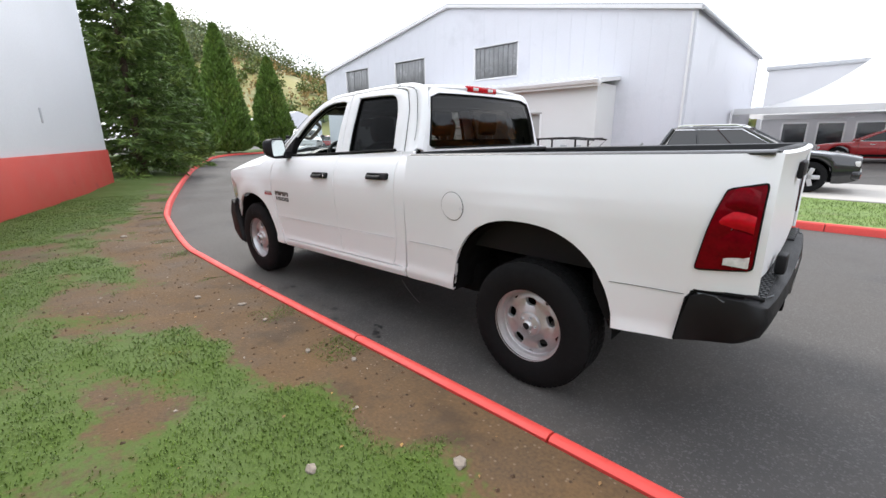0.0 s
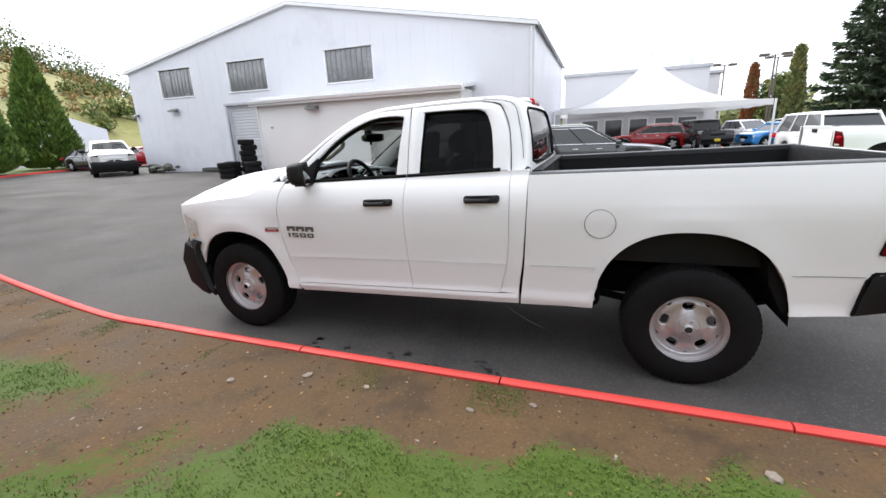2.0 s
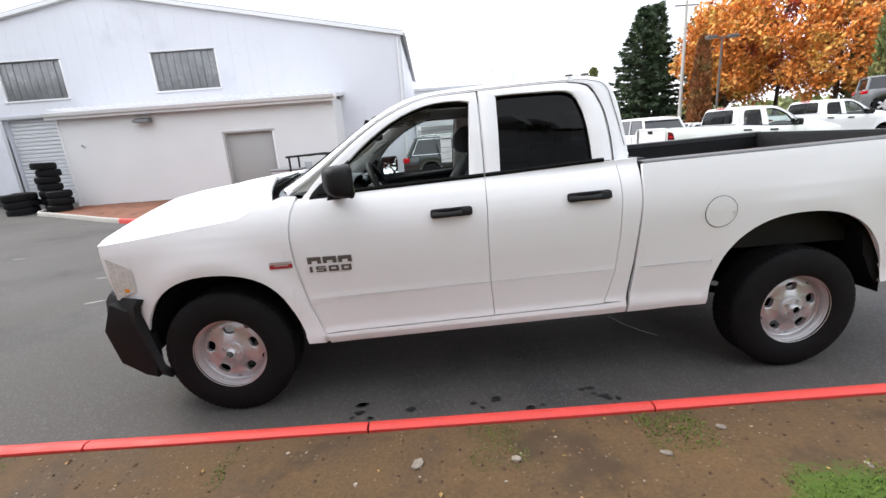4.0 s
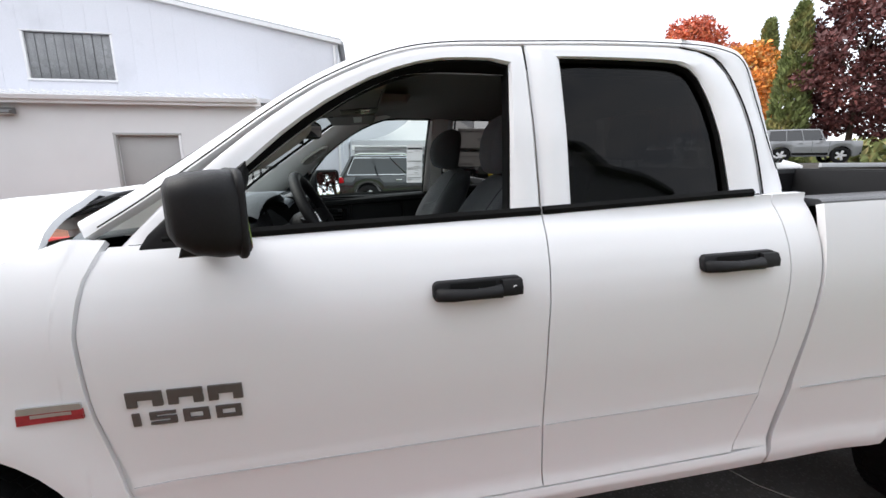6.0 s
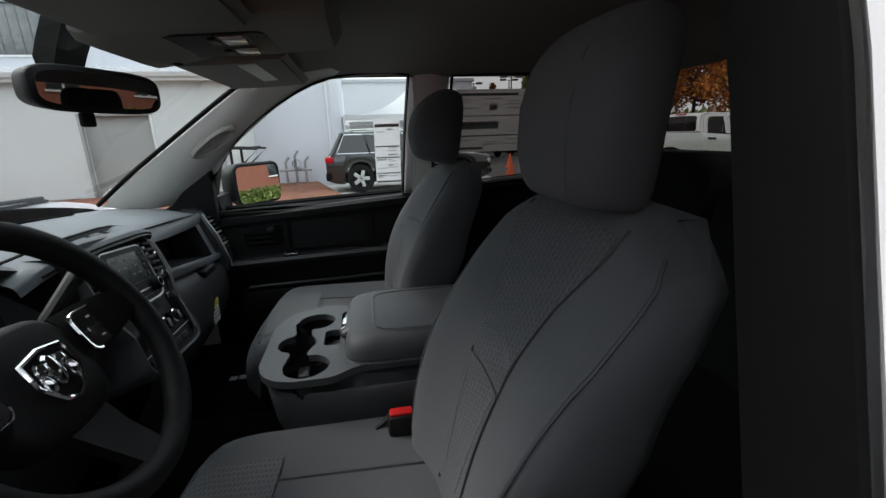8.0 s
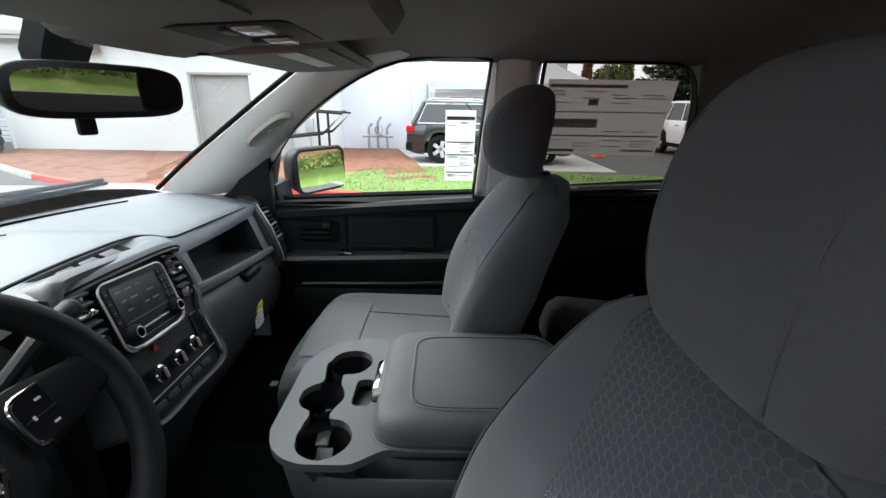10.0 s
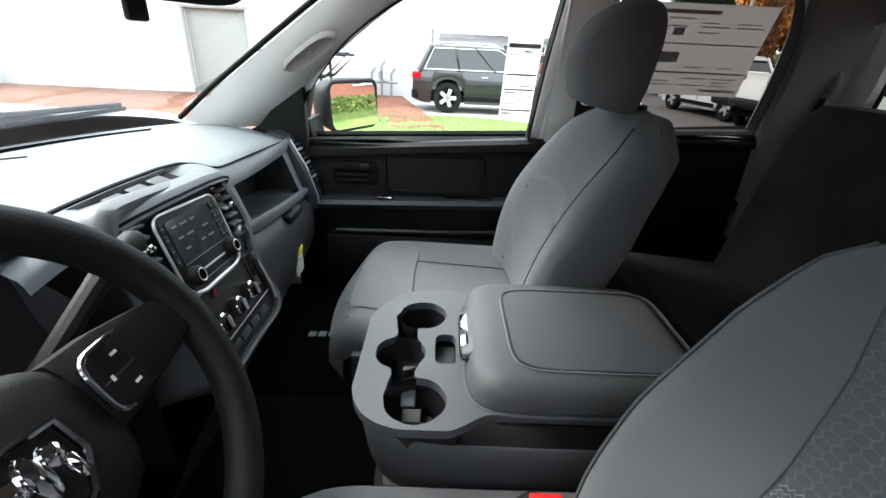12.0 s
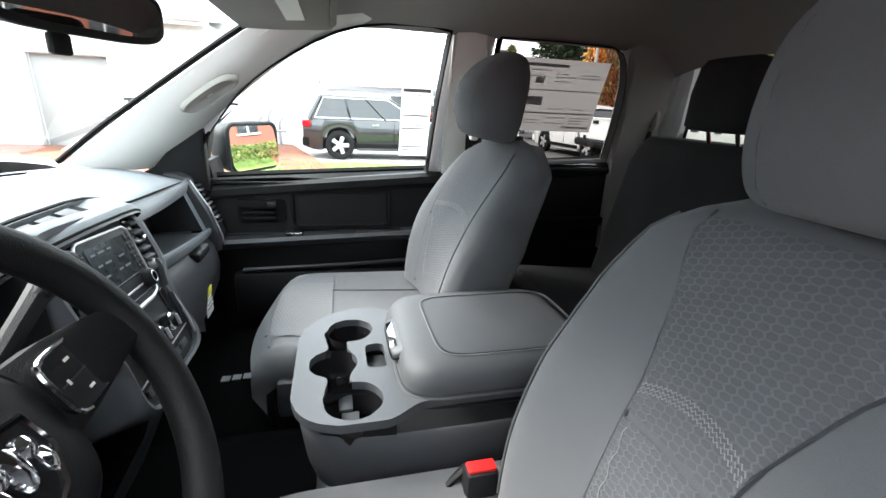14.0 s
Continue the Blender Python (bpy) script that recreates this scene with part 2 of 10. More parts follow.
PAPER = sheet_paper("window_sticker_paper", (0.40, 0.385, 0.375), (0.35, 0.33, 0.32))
# same paper with a brighter colour, the backlight painted in
PAPERLIT = sheet_paper("backlit_window_sheet", (0.66, 0.66, 0.66), (0.66, 0.66, 0.67))
INK = material("grey_ink", (0.29, 0.285, 0.285), 0.8, var=0.2, scale=60)
INKL = material("pale_ink", (0.37, 0.36, 0.352), 0.8, var=0.3, scale=120, fine=300)
YELLOW = material("yellow_card", (0.65, 0.60, 0.05), 0.6, var=0.05)
WHITECARD = material("white_card", (0.75, 0.75, 0.73), 0.6, var=0.05)
REDBTN = material("red_button", (0.60, 0.02, 0.02), 0.35, var=0.05)
# seat cloth darkened in colour for the shade at the cab's rear
SHADECLOTH = material("shaded_grey_cloth", (0.024, 0.0245, 0.026), 0.9, var=0.10, scale=7, fine=900, bump=0.4, bump_scale=1400, spec=0.2)
TRAYM = material("tray_plastic", (0.064, 0.068, 0.074), 0.42, var=0.08, scale=5, fine=250, bump=0.25, bump_scale=900)
RAILM = material("rail_cap_plastic", (0.035, 0.036, 0.038), 0.32, var=0.15, scale=5, fine=200, bump=0.2, bump_scale=500)
GREYTRIM = material("grey_trim", (0.42, 0.43, 0.45), 0.5, var=0.06)
BADGE = material("dark_chrome_badge", (0.13, 0.12, 0.115), 0.45, metal=0.4, var=0.1)
REDBADGE = material("red_badge", (0.32, 0.03, 0.04), 0.3, var=0.2, scale=60)


# ---- building blocks ----
def finish(bm, mat, angle=35):
    me = bpy.data.meshes.new("mesh")
    bmesh.ops.recalc_face_normals(bm, faces=bm.faces)
    for f in bm.faces:
        f.smooth = True
    bm.to_mesh(me); bm.free()
    me.set_sharp_from_angle(angle=radians(angle))
    if mat:
        me.materials.append(mat)
    return me


def part(name, bm, mat, parent, label="", angle=35):
    ob = new(name, finish(bm, mat, angle))
    ob.parent = parent
    if label:
        tagged(ob, label)
    return ob


def solid(name, bm, mat, label, category, group="", kind="", angle=35):
    return tagged(new(name, finish(bm, mat, angle)), label, category, group, kind)


def thing(name, label, category, group="", kind="", at=(0, 0, 0)):
    ob = tagged(new(name), label, category, group, kind)
    ob.empty_display_size = 0.2
    ob.location = at
    return ob


def box(bm, c, s, bevel=0.0, m=None, seg=2):
    """A box of size s round c, its edges rounded; m: a pose applied after."""
    r = bmesh.ops.create_cube(bm, size=1.0, matrix=Matrix.Translation(c) @ Matrix.Diagonal((*s, 1)))
    vs = r["verts"]
    if bevel:
        es = list({e for v in vs for e in v.link_edges})
        q = bmesh.ops.bevel(bm, geom=es, offset=bevel, segments=seg, affect="EDGES", profile=0.5)
        vs = list({v for f in q["faces"] for v in f.verts} | {v for v in vs if v.is_valid})
    if m is not None:
        done = set()
        stack = [v for v in vs if v.is_valid]
        while stack:
            v = stack.pop()
            if v in done:
                continue
            done.add(v)
            stack += [e.other_vert(v) for e in v.link_edges if e.other_vert(v) not in done]
        for v in done:
            v.co = m @ v.co
    return bm


def B(c, s, bevel=0.0, m=None, seg=2):
    return box(bmesh.new(), c, s, bevel, m, seg)


def grid(rows, bm=None, closed_u=False, closed_v=False):
    """Quads over rows of points."""
    bm = bm or bmesh.new()
    vs = [[bm.verts.new(p) for p in r] for r in rows]
    nr, nc = len(vs), len(vs[0])
    for i in range(nr if closed_v else nr - 1):
        for j in range(nc if closed_u else nc - 1):
            q = [vs[i][j], vs[i][(j + 1) % nc], vs[(i + 1) % nr][(j + 1) % nc], vs[(i + 1) % nr][j]]
            if len({tuple(v.co) for v in q}) == 4:
                bm.faces.new(q)
    return bm


def loft(sections, bm=None, caps=True):
    """A skin over closed sections, each a ring of the same number of points."""
    bm = bm or bmesh.new()
    vs = [[bm.verts.new(p) for p in s] for s in sections]
    n = len(vs[0])
    for a, b in zip(vs, vs[1:]):
        for j in range(n):
            bm.faces.new((a[j], a[(j + 1) % n], b[(j + 1) % n], b[j]))
    if caps:
        bm.faces.new(vs[0]); bm.faces.new(list(reversed(vs[-1])))
    return bm


def tube(path, r, bm=None, n=10, closed=False):
    bm = bm or bmesh.new()
    path = [Vector(p) for p in path]
    rings, k = [], len(path)
    ref = None
    for i, p in enumerate(path):
        a = path[(i - 1) % k] if (i or closed) else p
        b = path[(i + 1) % k] if (i < k - 1 or closed) else p
        d = (b - a).normalized()
        if ref is None:
            ref = d.orthogonal().normalized()
        ref = (ref - d * ref.dot(d)).normalized()
        q = d.cross(ref)
        rad = r[i] if isinstance(r, (list, tuple)) else r
        rings.append([p + (ref * math.cos(2 * math.pi * j / n) + q * math.sin(2 * math.pi * j / n)) * rad for j in range(n)])
    if closed:
        return grid(rings, bm, closed_u=True, closed_v=True)
    return loft(rings, bm)


def lathe(profile, axis="Y", at=(0, 0, 0), n=40, bm=None):
    """Turns (radius, height) pairs round an axis."""
    at = Vector(at)
    rows = []
    for i in range(n):
        a = 2 * math.pi * i / n
        c, s = math.cos(a), math.sin(a)
        rows.append([at + (Vector((r * c, h, r * s)) if axis == "Y" else Vector((h, r * c, r * s)) if axis == "X" else Vector((r * c, r * s, h))) for r, h in profile])
    bm = grid(rows, bm, closed_v=True)
    bmesh.ops.remove_doubles(bm, verts=bm.verts, dist=1e-5)
    return bm


def prism(poly, axis, a, b, bevel=0.0, bm=None, seg=2):
    """A flat outline pushed from a to b along an axis. poly: pairs of the two other axes in order."""
    bm = bm or bmesh.new()

    def at(u, v, w):
        return {"X": (w, u, v), "Y": (u, w, v), "Z": (u, v, w)}[axis]
    lo = [bm.verts.new(at(u, v, a)) for u, v in poly]
    hi = [bm.verts.new(at(u, v, b)) for u, v in poly]
    fs = [bm.faces.new(lo), bm.faces.new(list(reversed(hi)))]
    n = len(poly)
    for i in range(n):
        fs.append(bm.faces.new((lo[i], lo[(i + 1) % n], hi[(i + 1) % n], hi[i])))
    if bevel:
        es = list({e for f in fs[:2] for e in f.edges})
        bmesh.ops.bevel(bm, geom=es, offset=bevel, segments=seg, affect="EDGES", profile=0.5)
    return bm


def rounded(w, h, r, n=5, cx=0.0, cy=0.0):
    """The outline of a rounded rectangle."""
    pts = []
    for qx, qy, a0 in ((1, 1, 0), (-1, 1, 90), (-1, -1, 180), (1, -1, 270)):
        for i in range(n + 1):
            a = radians(a0 + 90 * i / n)
            pts.append((cx + qx * (w / 2 - r) + r * math.cos(a), cy + qy * (h / 2 - r) + r * math.sin(a)))
    return pts


def lerp(pairs, x):
    """Straight lines through (x, y) pairs."""
    if x <= pairs[0][0]:
        return pairs[0][1]
    for (a, b), (c, d) in zip(pairs, pairs[1:]):
        if x <= c:
            return b + (d - b) * (x - a) / (c - a)
    return pairs[-1][1]


def smooth_line(pts, k=6, closed=False):
    """A Catmull-Rom line through points of any dimension."""
    P = [np.array(p, float) for p in pts]
    n, out = len(P), []
    for i in range(n if closed else n - 1):
        p0 = P[(i - 1) % n] if (closed or i) else 2 * P[0] - P[1]
        p1, p2 = P[i], P[(i + 1) % n]
        p3 = P[(i + 2) % n] if (closed or i < n - 2) else 2 * P[-1] - P[-2]
        for j in range(k):
            t = j / k
            out.append(tuple(0.5 * (2 * p1 + (p2 - p0) * t + (2 * p0 - 5 * p1 + 4 * p2 - p3) * t * t + (3 * p1 - p0 - 3 * p2 + p3) * t ** 3)))
    if not closed:
        out.append(tuple(P[-1]))
    return out


def resample(pts, n):
    """n points evenly spaced along an open line."""
    P = np.array(pts, float)
    s = np.r_[0, np.cumsum(np.linalg.norm(np.diff(P, axis=0), axis=1))]
    u = np.linspace(0, s[-1], n)
    return [tuple(np.interp(x, s, P[:, k]) for k in range(P.shape[1])) for x in u]


def thicken(ob, t, offset=-1.0, outward=True):
    """Gives a sheet thickness, inwards as seen from the middle of the body."""
    me = ob.data
    n = len(me.vertices)
    co = np.empty(n * 3); me.vertices.foreach_get("co", co)
    c = co.reshape(-1, 3).mean(0)
    ref = Vector((c[0] * 0.9, c[1] * 0.0, 0.9)) if outward is True else Vector(outward)
    s = sum(p.area * p.normal.dot(p.center - ref) for p in me.polygons)
    if s < 0:
        me.flip_normals()
    seen = collections.Counter(k for q in me.polygons for k in q.edge_keys)
    for e in me.edges:
        if seen[e.key] == 1:
            e.use_edge_sharp = True
    md = ob.modifiers.new("thickness", "SOLIDIFY")
    md.thickness, md.offset = t, offset
    return ob


def quads(name, verts, faces, mat):
    me = bpy.data.meshes.new(name)
    me.from_pydata(verts, [], faces)
    me.materials.append(mat)
    return me
# ---- ground, kerbs and verges ----
def rise(x, y):
    """The yard climbs a little towards its far end."""
    t = min(1.0, max(0.0, (-x - 9.0) / 9.0))
    return 0.20 * t * t * (3 - 2 * t)


def asphalt_material():
    m = material("asphalt", (0.072, 0.066, 0.061), 0.85, var=0.28, scale=0.7, fine=120, bump=0.9, bump_scale=160, second=(0.052, 0.049, 0.047), second_at=0.57)
    n, l = m.node_tree.nodes, m.node_tree.links
    b = n["Principled BSDF"]
    src = b.inputs["Base Color"].links[0].from_socket
    tc = n.new("ShaderNodeTexCoord")
    vo = n.new("ShaderNodeTexVoronoi"); vo.inputs["Scale"].default_value = 110
    l.new(tc.outputs["Object"], vo.inputs["Vector"])
    sep = n.new("ShaderNodeSeparateColor"); l.new(vo.outputs["Color"], sep.inputs[0])
    mr = n.new("ShaderNodeMapRange"); mr.inputs[1].default_value, mr.inputs[2].default_value = 0.78, 1.0
    mr.inputs[3].default_value, mr.inputs[4].default_value = 0.0, 0.28
    l.new(sep.outputs[0], mr.inputs[0])
    mx = n.new("ShaderNodeMix"); mx.data_type = "RGBA"; mx.inputs[7].default_value = (0.22, 0.215, 0.21, 1)
    l.new(mr.outputs[0], mx.inputs[0]); l.new(src, mx.inputs[6])
    l.new(mx.outputs[2], b.inputs["Base Color"])
    return m


ASPHALT = asphalt_material()
STAIN = material("oil_stain", (0.012, 0.012, 0.012), 0.55, var=0.3, scale=10)
xs = [-600, -300, -150, -80, -50] + [-40 + i for i in range(0, 61)] + [30, 50, 80, 150, 300, 600]
ys = [-600, -300, -150, -80, -40, -20, -10, -4, 0, 4, 8, 12, 16, 20, 30, 50, 80, 150, 300, 600]
solid("ground", grid([[(x, y, rise(x, y)) for x in xs] for y in ys]), ASPHALT, "worn grey asphalt yard with pale stone chips", "ground", kind="structure")

# dark drips on the asphalt beside the pickup
rs = random.Random(4)
bm = bmesh.new()
for cx, cy in ((-1.02, -1.12), (-0.93, -1.20), (-0.72, -1.14), (-0.28, -1.13), (-0.16, -1.10), (0.08, -1.16), (0.42, -1.08), (0.55, -1.15), (-0.98, -1.02)):
    for _ in range(3):
        px, py, r = cx + rs.uniform(-.05, .05), cy + rs.uniform(-.04, .04), rs.uniform(.008, .030)
        vs = [bm.verts.new((px + r * rs.uniform(.6, 1.5) * math.cos(a), py + .8 * r * rs.uniform(.6, 1.2) * math.sin(a), 0.004)) for a in [2 * math.pi * i / 9 for i in range(9)]]
        bm.faces.new(vs)
solid("oil_drips", bm, STAIN, "small dark oil drips on the asphalt", "stain", kind="stuff")
# pale scuffs and scraps on the road
SCUFF = material("pale_scuff", (0.30, 0.29, 0.28), 0.9, var=0.3, scale=20)
bm = bmesh.new()
for cx, cy, a in ((-4.6, 1.5, .4), (-5.3, 2.6, .2), (-3.9, 3.4, .9), (-8.2, 4.4, .1), (-6.5, 5.0, .5), (-3.2, .9, .3)):
    c, s = math.cos(a), math.sin(a)
    vs = [bm.verts.new((cx + c * u - s * v, cy + s * u + c * v, 0.004)) for u, v in ((-.12, -.015), (.02, -.022), (.11, -.006), (.08, .018), (-.07, .02))]
    bm.faces.new(vs)
solid("road_scuffs", bm, SCUFF, "pale scuff marks on the asphalt", "scuff", kind="stuff")

KERB = smooth_line([(24, -1.9), (14, -1.6), (8, -1.48), (2.8, -1.375), (0, -1.345), (-1.3, -1.325), (-2.5, -1.295), (-3.47, -1.225), (-5.95, -0.76),
                    (-7.0, -0.48), (-8.69, 0.05), (-11.16, 0.93), (-13.96, 2.01), (-17.83, 3.58), (-22.9, 5.75), (-27.6, 7.9), (-31.2, 10.3), (-32.9, 12.9), (-33.6, 15.4), (-33.9, 22)], 12)
KERB = resample(KERB, 361)
KRED = material("red_kerb_paint", (0.62, 0.055, 0.045), 0.6, var=0.14, scale=5, fine=50, bump=0.5, second=(0.32, 0.045, 0.04), second_at=0.66)


def side_way(line, i):
    a, b = Vector(line[max(0, i - 1)]), Vector(line[min(len(line) - 1, i + 1)])
    d = (b - a).normalized()
    return Vector((-d.y, d.x))      # to the left of the line's way


def kerb_run(name, line, mat, label, step, away, width=0.105, high=0.125, tail=0.05):
    """A kerb of cast stones end to end along a line; away: +1 or -1, the side on which its body lies."""
    top = thing(name, label, "kerb", kind="structure")
    i = 0
    while i < len(line) - 1:
        j = min(len(line) - 1, i + step)
        secs = []
        for k in range(i, j + 1):
            p, w = Vector(line[k]), side_way(line, k) * away
            z = rise(p.x, p.y)
            if k == i or k == j:
                t = (Vector(line[min(k + 1, len(line) - 1)]) - Vector(line[max(k - 1, 0)])).normalized() * 0.006
                p = p + (t if k == i else -t)
            secs.append([(p.x + w.x * u, p.y + w.y * u, z + h) for u, h in ((0, -tail), (0.012, high - 0.025), (0.022, high - 0.008), (0.04, high), (width - 0.03, high + 0.003), (width - 0.01, high - 0.01), (width, -tail))])
        part("kerb_stone", loft(secs), mat, top, angle=50)
        i = j
    return top


kerb_run("kerb_1", KERB, KRED, "cast kerb painted red, scuffed at the joints", 8, +1)

# verge between the kerb and the hall: trodden soil with patches of grass
VERGE_W = 15.0
BARE = [(-1.35, -2.52, 0.22), (-1.8, -2.70, 0.25), (-0.96, -2.81, 0.2), (0.21, -2.83, 0.2), (0.62, -2.77, 0.22), (-4.3, -2.7, 0.4), (0.83, -2.01, 0.25), (-0.87, -2.08, 0.3), (-0.22, -1.95, 0.22), (0.46, -1.97, 0.22),
        (1.46, -1.81, 0.2), (-1.55, -2.25, 0.15)]     # worn spots
GREEN = [(-0.18, -2.59, 0.25), (-3.16, -2.46, 0.35), (-0.35, -2.25, 0.16), (1.45, -2.15, 0.25), (0.98, -2.58, 0.28), (0.59, -3.15, 0.35), (1.80, -1.98, 0.22), (-4.26, -1.75, 0.5), (-2.52, -2.33, 0.28), (-1.68, -2.0, 0.12),
         (0.1, -2.27, 0.22), (0.55, -2.29, 0.2), (-0.87, -3.05, 0.25), (1.03, -2.25, 0.2), (-0.37, -2.76, 0.2), (-2.15, -2.22, 0.16)]     # lush spots


def soil(d, x, y):
    """How much grass grows at a distance d from the kerb."""
    p = noise.fractal((x * 0.8, y * 0.8, 3.1), 0.9, 2.0, 4) + 0.6 * noise.noise((x * 1.9, y * 1.9, 7.7))
    base = lerp([(0.0, -0.75), (0.5, -0.55), (0.85, -0.10), (1.1, 0.22), (1.6, 0.34), (2.5, 0.36), (5, 0.32), (9, 0.3)], d)
    if x < -4.5:
        base += lerp([(-9, 0.75), (-6.5, 0.5), (-4.5, 0.0)], x)
    if x > 0.8:
        base += min(0.5, 0.35 * (x - 0.8)) * min(1, d / 0.5)
    for bx_, by_, br in BARE:
        base -= 0.55 * math.exp(-((x - bx_) ** 2 + (y - by_) ** 2) / (br * br))
    for bx_, by_, br in GREEN:
        base += 0.45 * math.exp(-((x - bx_) ** 2 + (y - by_) ** 2) / (br * br))
    return p * 0.58 + 0.24 * noise.noise((x * 7, y * 7, 4.4)) + base


def verge_z(d, x, y):
    return rise(x, y) + 0.10 + 0.035 * min(1, d / 1.5) + 0.03 * noise.noise((x * 1.3, y * 1.3, 1.0)) * min(1, d * 2) + 0.012 * noise.noise((x * 6, y * 6, 2.0)) * min(1, d * 3)


def verge_material():
    m = material("soil", (0.092, 0.053, 0.022), 0.95, var=0.42, scale=3.0, fine=55, bump=1.0, bump_scale=60, second=(0.056, 0.033, 0.015), second_at=0.56)
    n, l = m.node_tree.nodes, m.node_tree.links
    b = n["Principled BSDF"]
    src = b.inputs["Base Color"].links[0].from_socket
    at = n.new("ShaderNodeAttribute"); at.attribute_name = "turf"
    tc = n.new("ShaderNodeTexCoord")
    no = n.new("ShaderNodeTexNoise"); no.inputs["Scale"].default_value = 26; no.inputs["Detail"].default_value = 6
    l.new(tc.outputs["Object"], no.inputs["Vector"])
    ad = n.new("ShaderNodeMath"); ad.operation = "ADD"
    l.new(at.outputs["Fac"], ad.inputs[0]); l.new(no.outputs[0], ad.inputs[1])
    mr = n.new("ShaderNodeMapRange"); mr.inputs[1].default_value, mr.inputs[2].default_value = 0.48, 0.82
    l.new(ad.outputs[0], mr.inputs[0])
    gr = n.new("ShaderNodeValToRGB")
    gr.color_ramp.elements[0].color = (0.038, 0.072, 0.006, 1); gr.color_ramp.elements[1].color = (0.072, 0.114, 0.011, 1)
    no3 = n.new("ShaderNodeTexNoise"); no3.inputs["Scale"].default_value = 90
    l.new(tc.outputs["Object"], no3.inputs["Vector"]); l.new(no3.outputs[0], gr.inputs[0])
    mx = n.new("ShaderNodeMix"); mx.data_type = "RGBA"
    l.new(mr.outputs[0], mx.inputs[0]); l.new(src, mx.inputs[6]); l.new(gr.outputs[0], mx.inputs[7])
    l.new(mx.outputs[2], b.inputs["Base Color"])
    # pale grit and crumbs in the bare soil
    vo = n.new("ShaderNodeTexVoronoi"); vo.inputs["Scale"].default_value = 38; vo.inputs["Randomness"].default_value = 1.0
    l.new(tc.outputs["Object"], vo.inputs["Vector"])
    sp = n.new("ShaderNodeSeparateColor"); l.new(vo.outputs["Color"], sp.inputs[0])
    few = n.new("ShaderNodeMath"); few.operation = "GREATER_THAN"; few.inputs[1].default_value = 0.86
    l.new(sp.outputs[0], few.inputs[0])
    near = n.new("ShaderNodeMapRange"); near.inputs[1].default_value, near.inputs[2].default_value = 0.16, 0.34
    near.inputs[3].default_value, near.inputs[4].default_value = 0.55, 0.0
    l.new(vo.outputs["Distance"], near.inputs[0])
    both = n.new("ShaderNodeMath"); both.operation = "MULTIPLY"
    l.new(few.outputs[0], both.inputs[0]); l.new(near.outputs[0], both.inputs[1])
    gm = n.new("ShaderNodeMix"); gm.data_type = "RGBA"; gm.inputs[7].default_value = (0.20, 0.15, 0.105, 1)
    l.new(both.outputs[0], gm.inputs[0]); l.new(src, gm.inputs[6]); l.new(gm.outputs[2], mx.inputs[6])
    return m


SOIL = verge_material()
sub = resample(KERB, 721)
DS = [0.10, 0.17, 0.3, 0.4, 0.5, 0.6, 0.7, 0.8, 0.9, 1.0, 1.1, 1.2, 1.35, 1.5, 1.65, 1.8, 1.95, 2.1, 2.3, 2.5, 2.7, 2.9, 3.1, 3.4, 3.7, 4.1, 4.6, 5.2, 6, 7, 8.5, 10, 12, VERGE_W]
rows, turf = [], []
for i, p in enumerate(sub):
    w = side_way(sub, i)
    row = []
    for d in DS:
        dd = min(d, 9.0) if p[0] < -12 else d
        x, y = p[0] + w.x * dd, p[1] + w.y * dd
        row.append((x, y, verge_z(d, x, y)))
        turf.append(soil(d, x, y))
    rows.append(row)
verge = solid("verge", grid(rows), SOIL, "trodden brown soil with worn grass patches", "verge", kind="structure")
at = verge.data.attributes.new("turf", "FLOAT", "POINT")
at.data.foreach_set("value", turf)


def grass_material(name, a, b_):
    m = material(name, a, 0.6, var=0.25, scale=2, fine=20, island=0.35, second=b_, second_at=0.6)
    return m


GRASS = grass_material("grass_blades", (0.070, 0.122, 0.006), (0.108, 0.134, 0.013))


def blades(name, spots, mat, label, h=(0.008, 0.021), seed=1, kind="stuff"):
    """Grass as thin bent blades. spots: (x, y, z, vigour)."""
    r = np.random.RandomState(seed)
    v, f = [], []
    for x, y, z, g in spots:
        a, tl = r.uniform(0, 6.283), r.uniform(0.8, 2.4)
        hh = r.uniform(*h) * g
        w = r.uniform(0.0018, 0.0038)
        c, s = math.cos(a), math.sin(a)
        lx, ly = -s * hh * tl * .5, c * hh * tl * .5
        k = len(v)
        v += [(x - c * w, y - s * w, z - 0.004), (x + c * w, y + s * w, z - 0.004), (x + c * w * .7 + lx * .5, y + s * w * .7 + ly * .5, z + hh * .6),
              (x - c * w * .7 + lx * .5, y - s * w * .7 + ly * .5, z + hh * .6), (x + lx * 1.5, y + ly * 1.5, z + hh)]
        f += [(k, k + 1, k + 2, k + 3), (k + 3, k + 2, k + 4)]
    return tagged(new(name, quads(name, v, f, mat)), label, "grass", kind=kind)


rg = np.random.RandomState(11)
spots = []
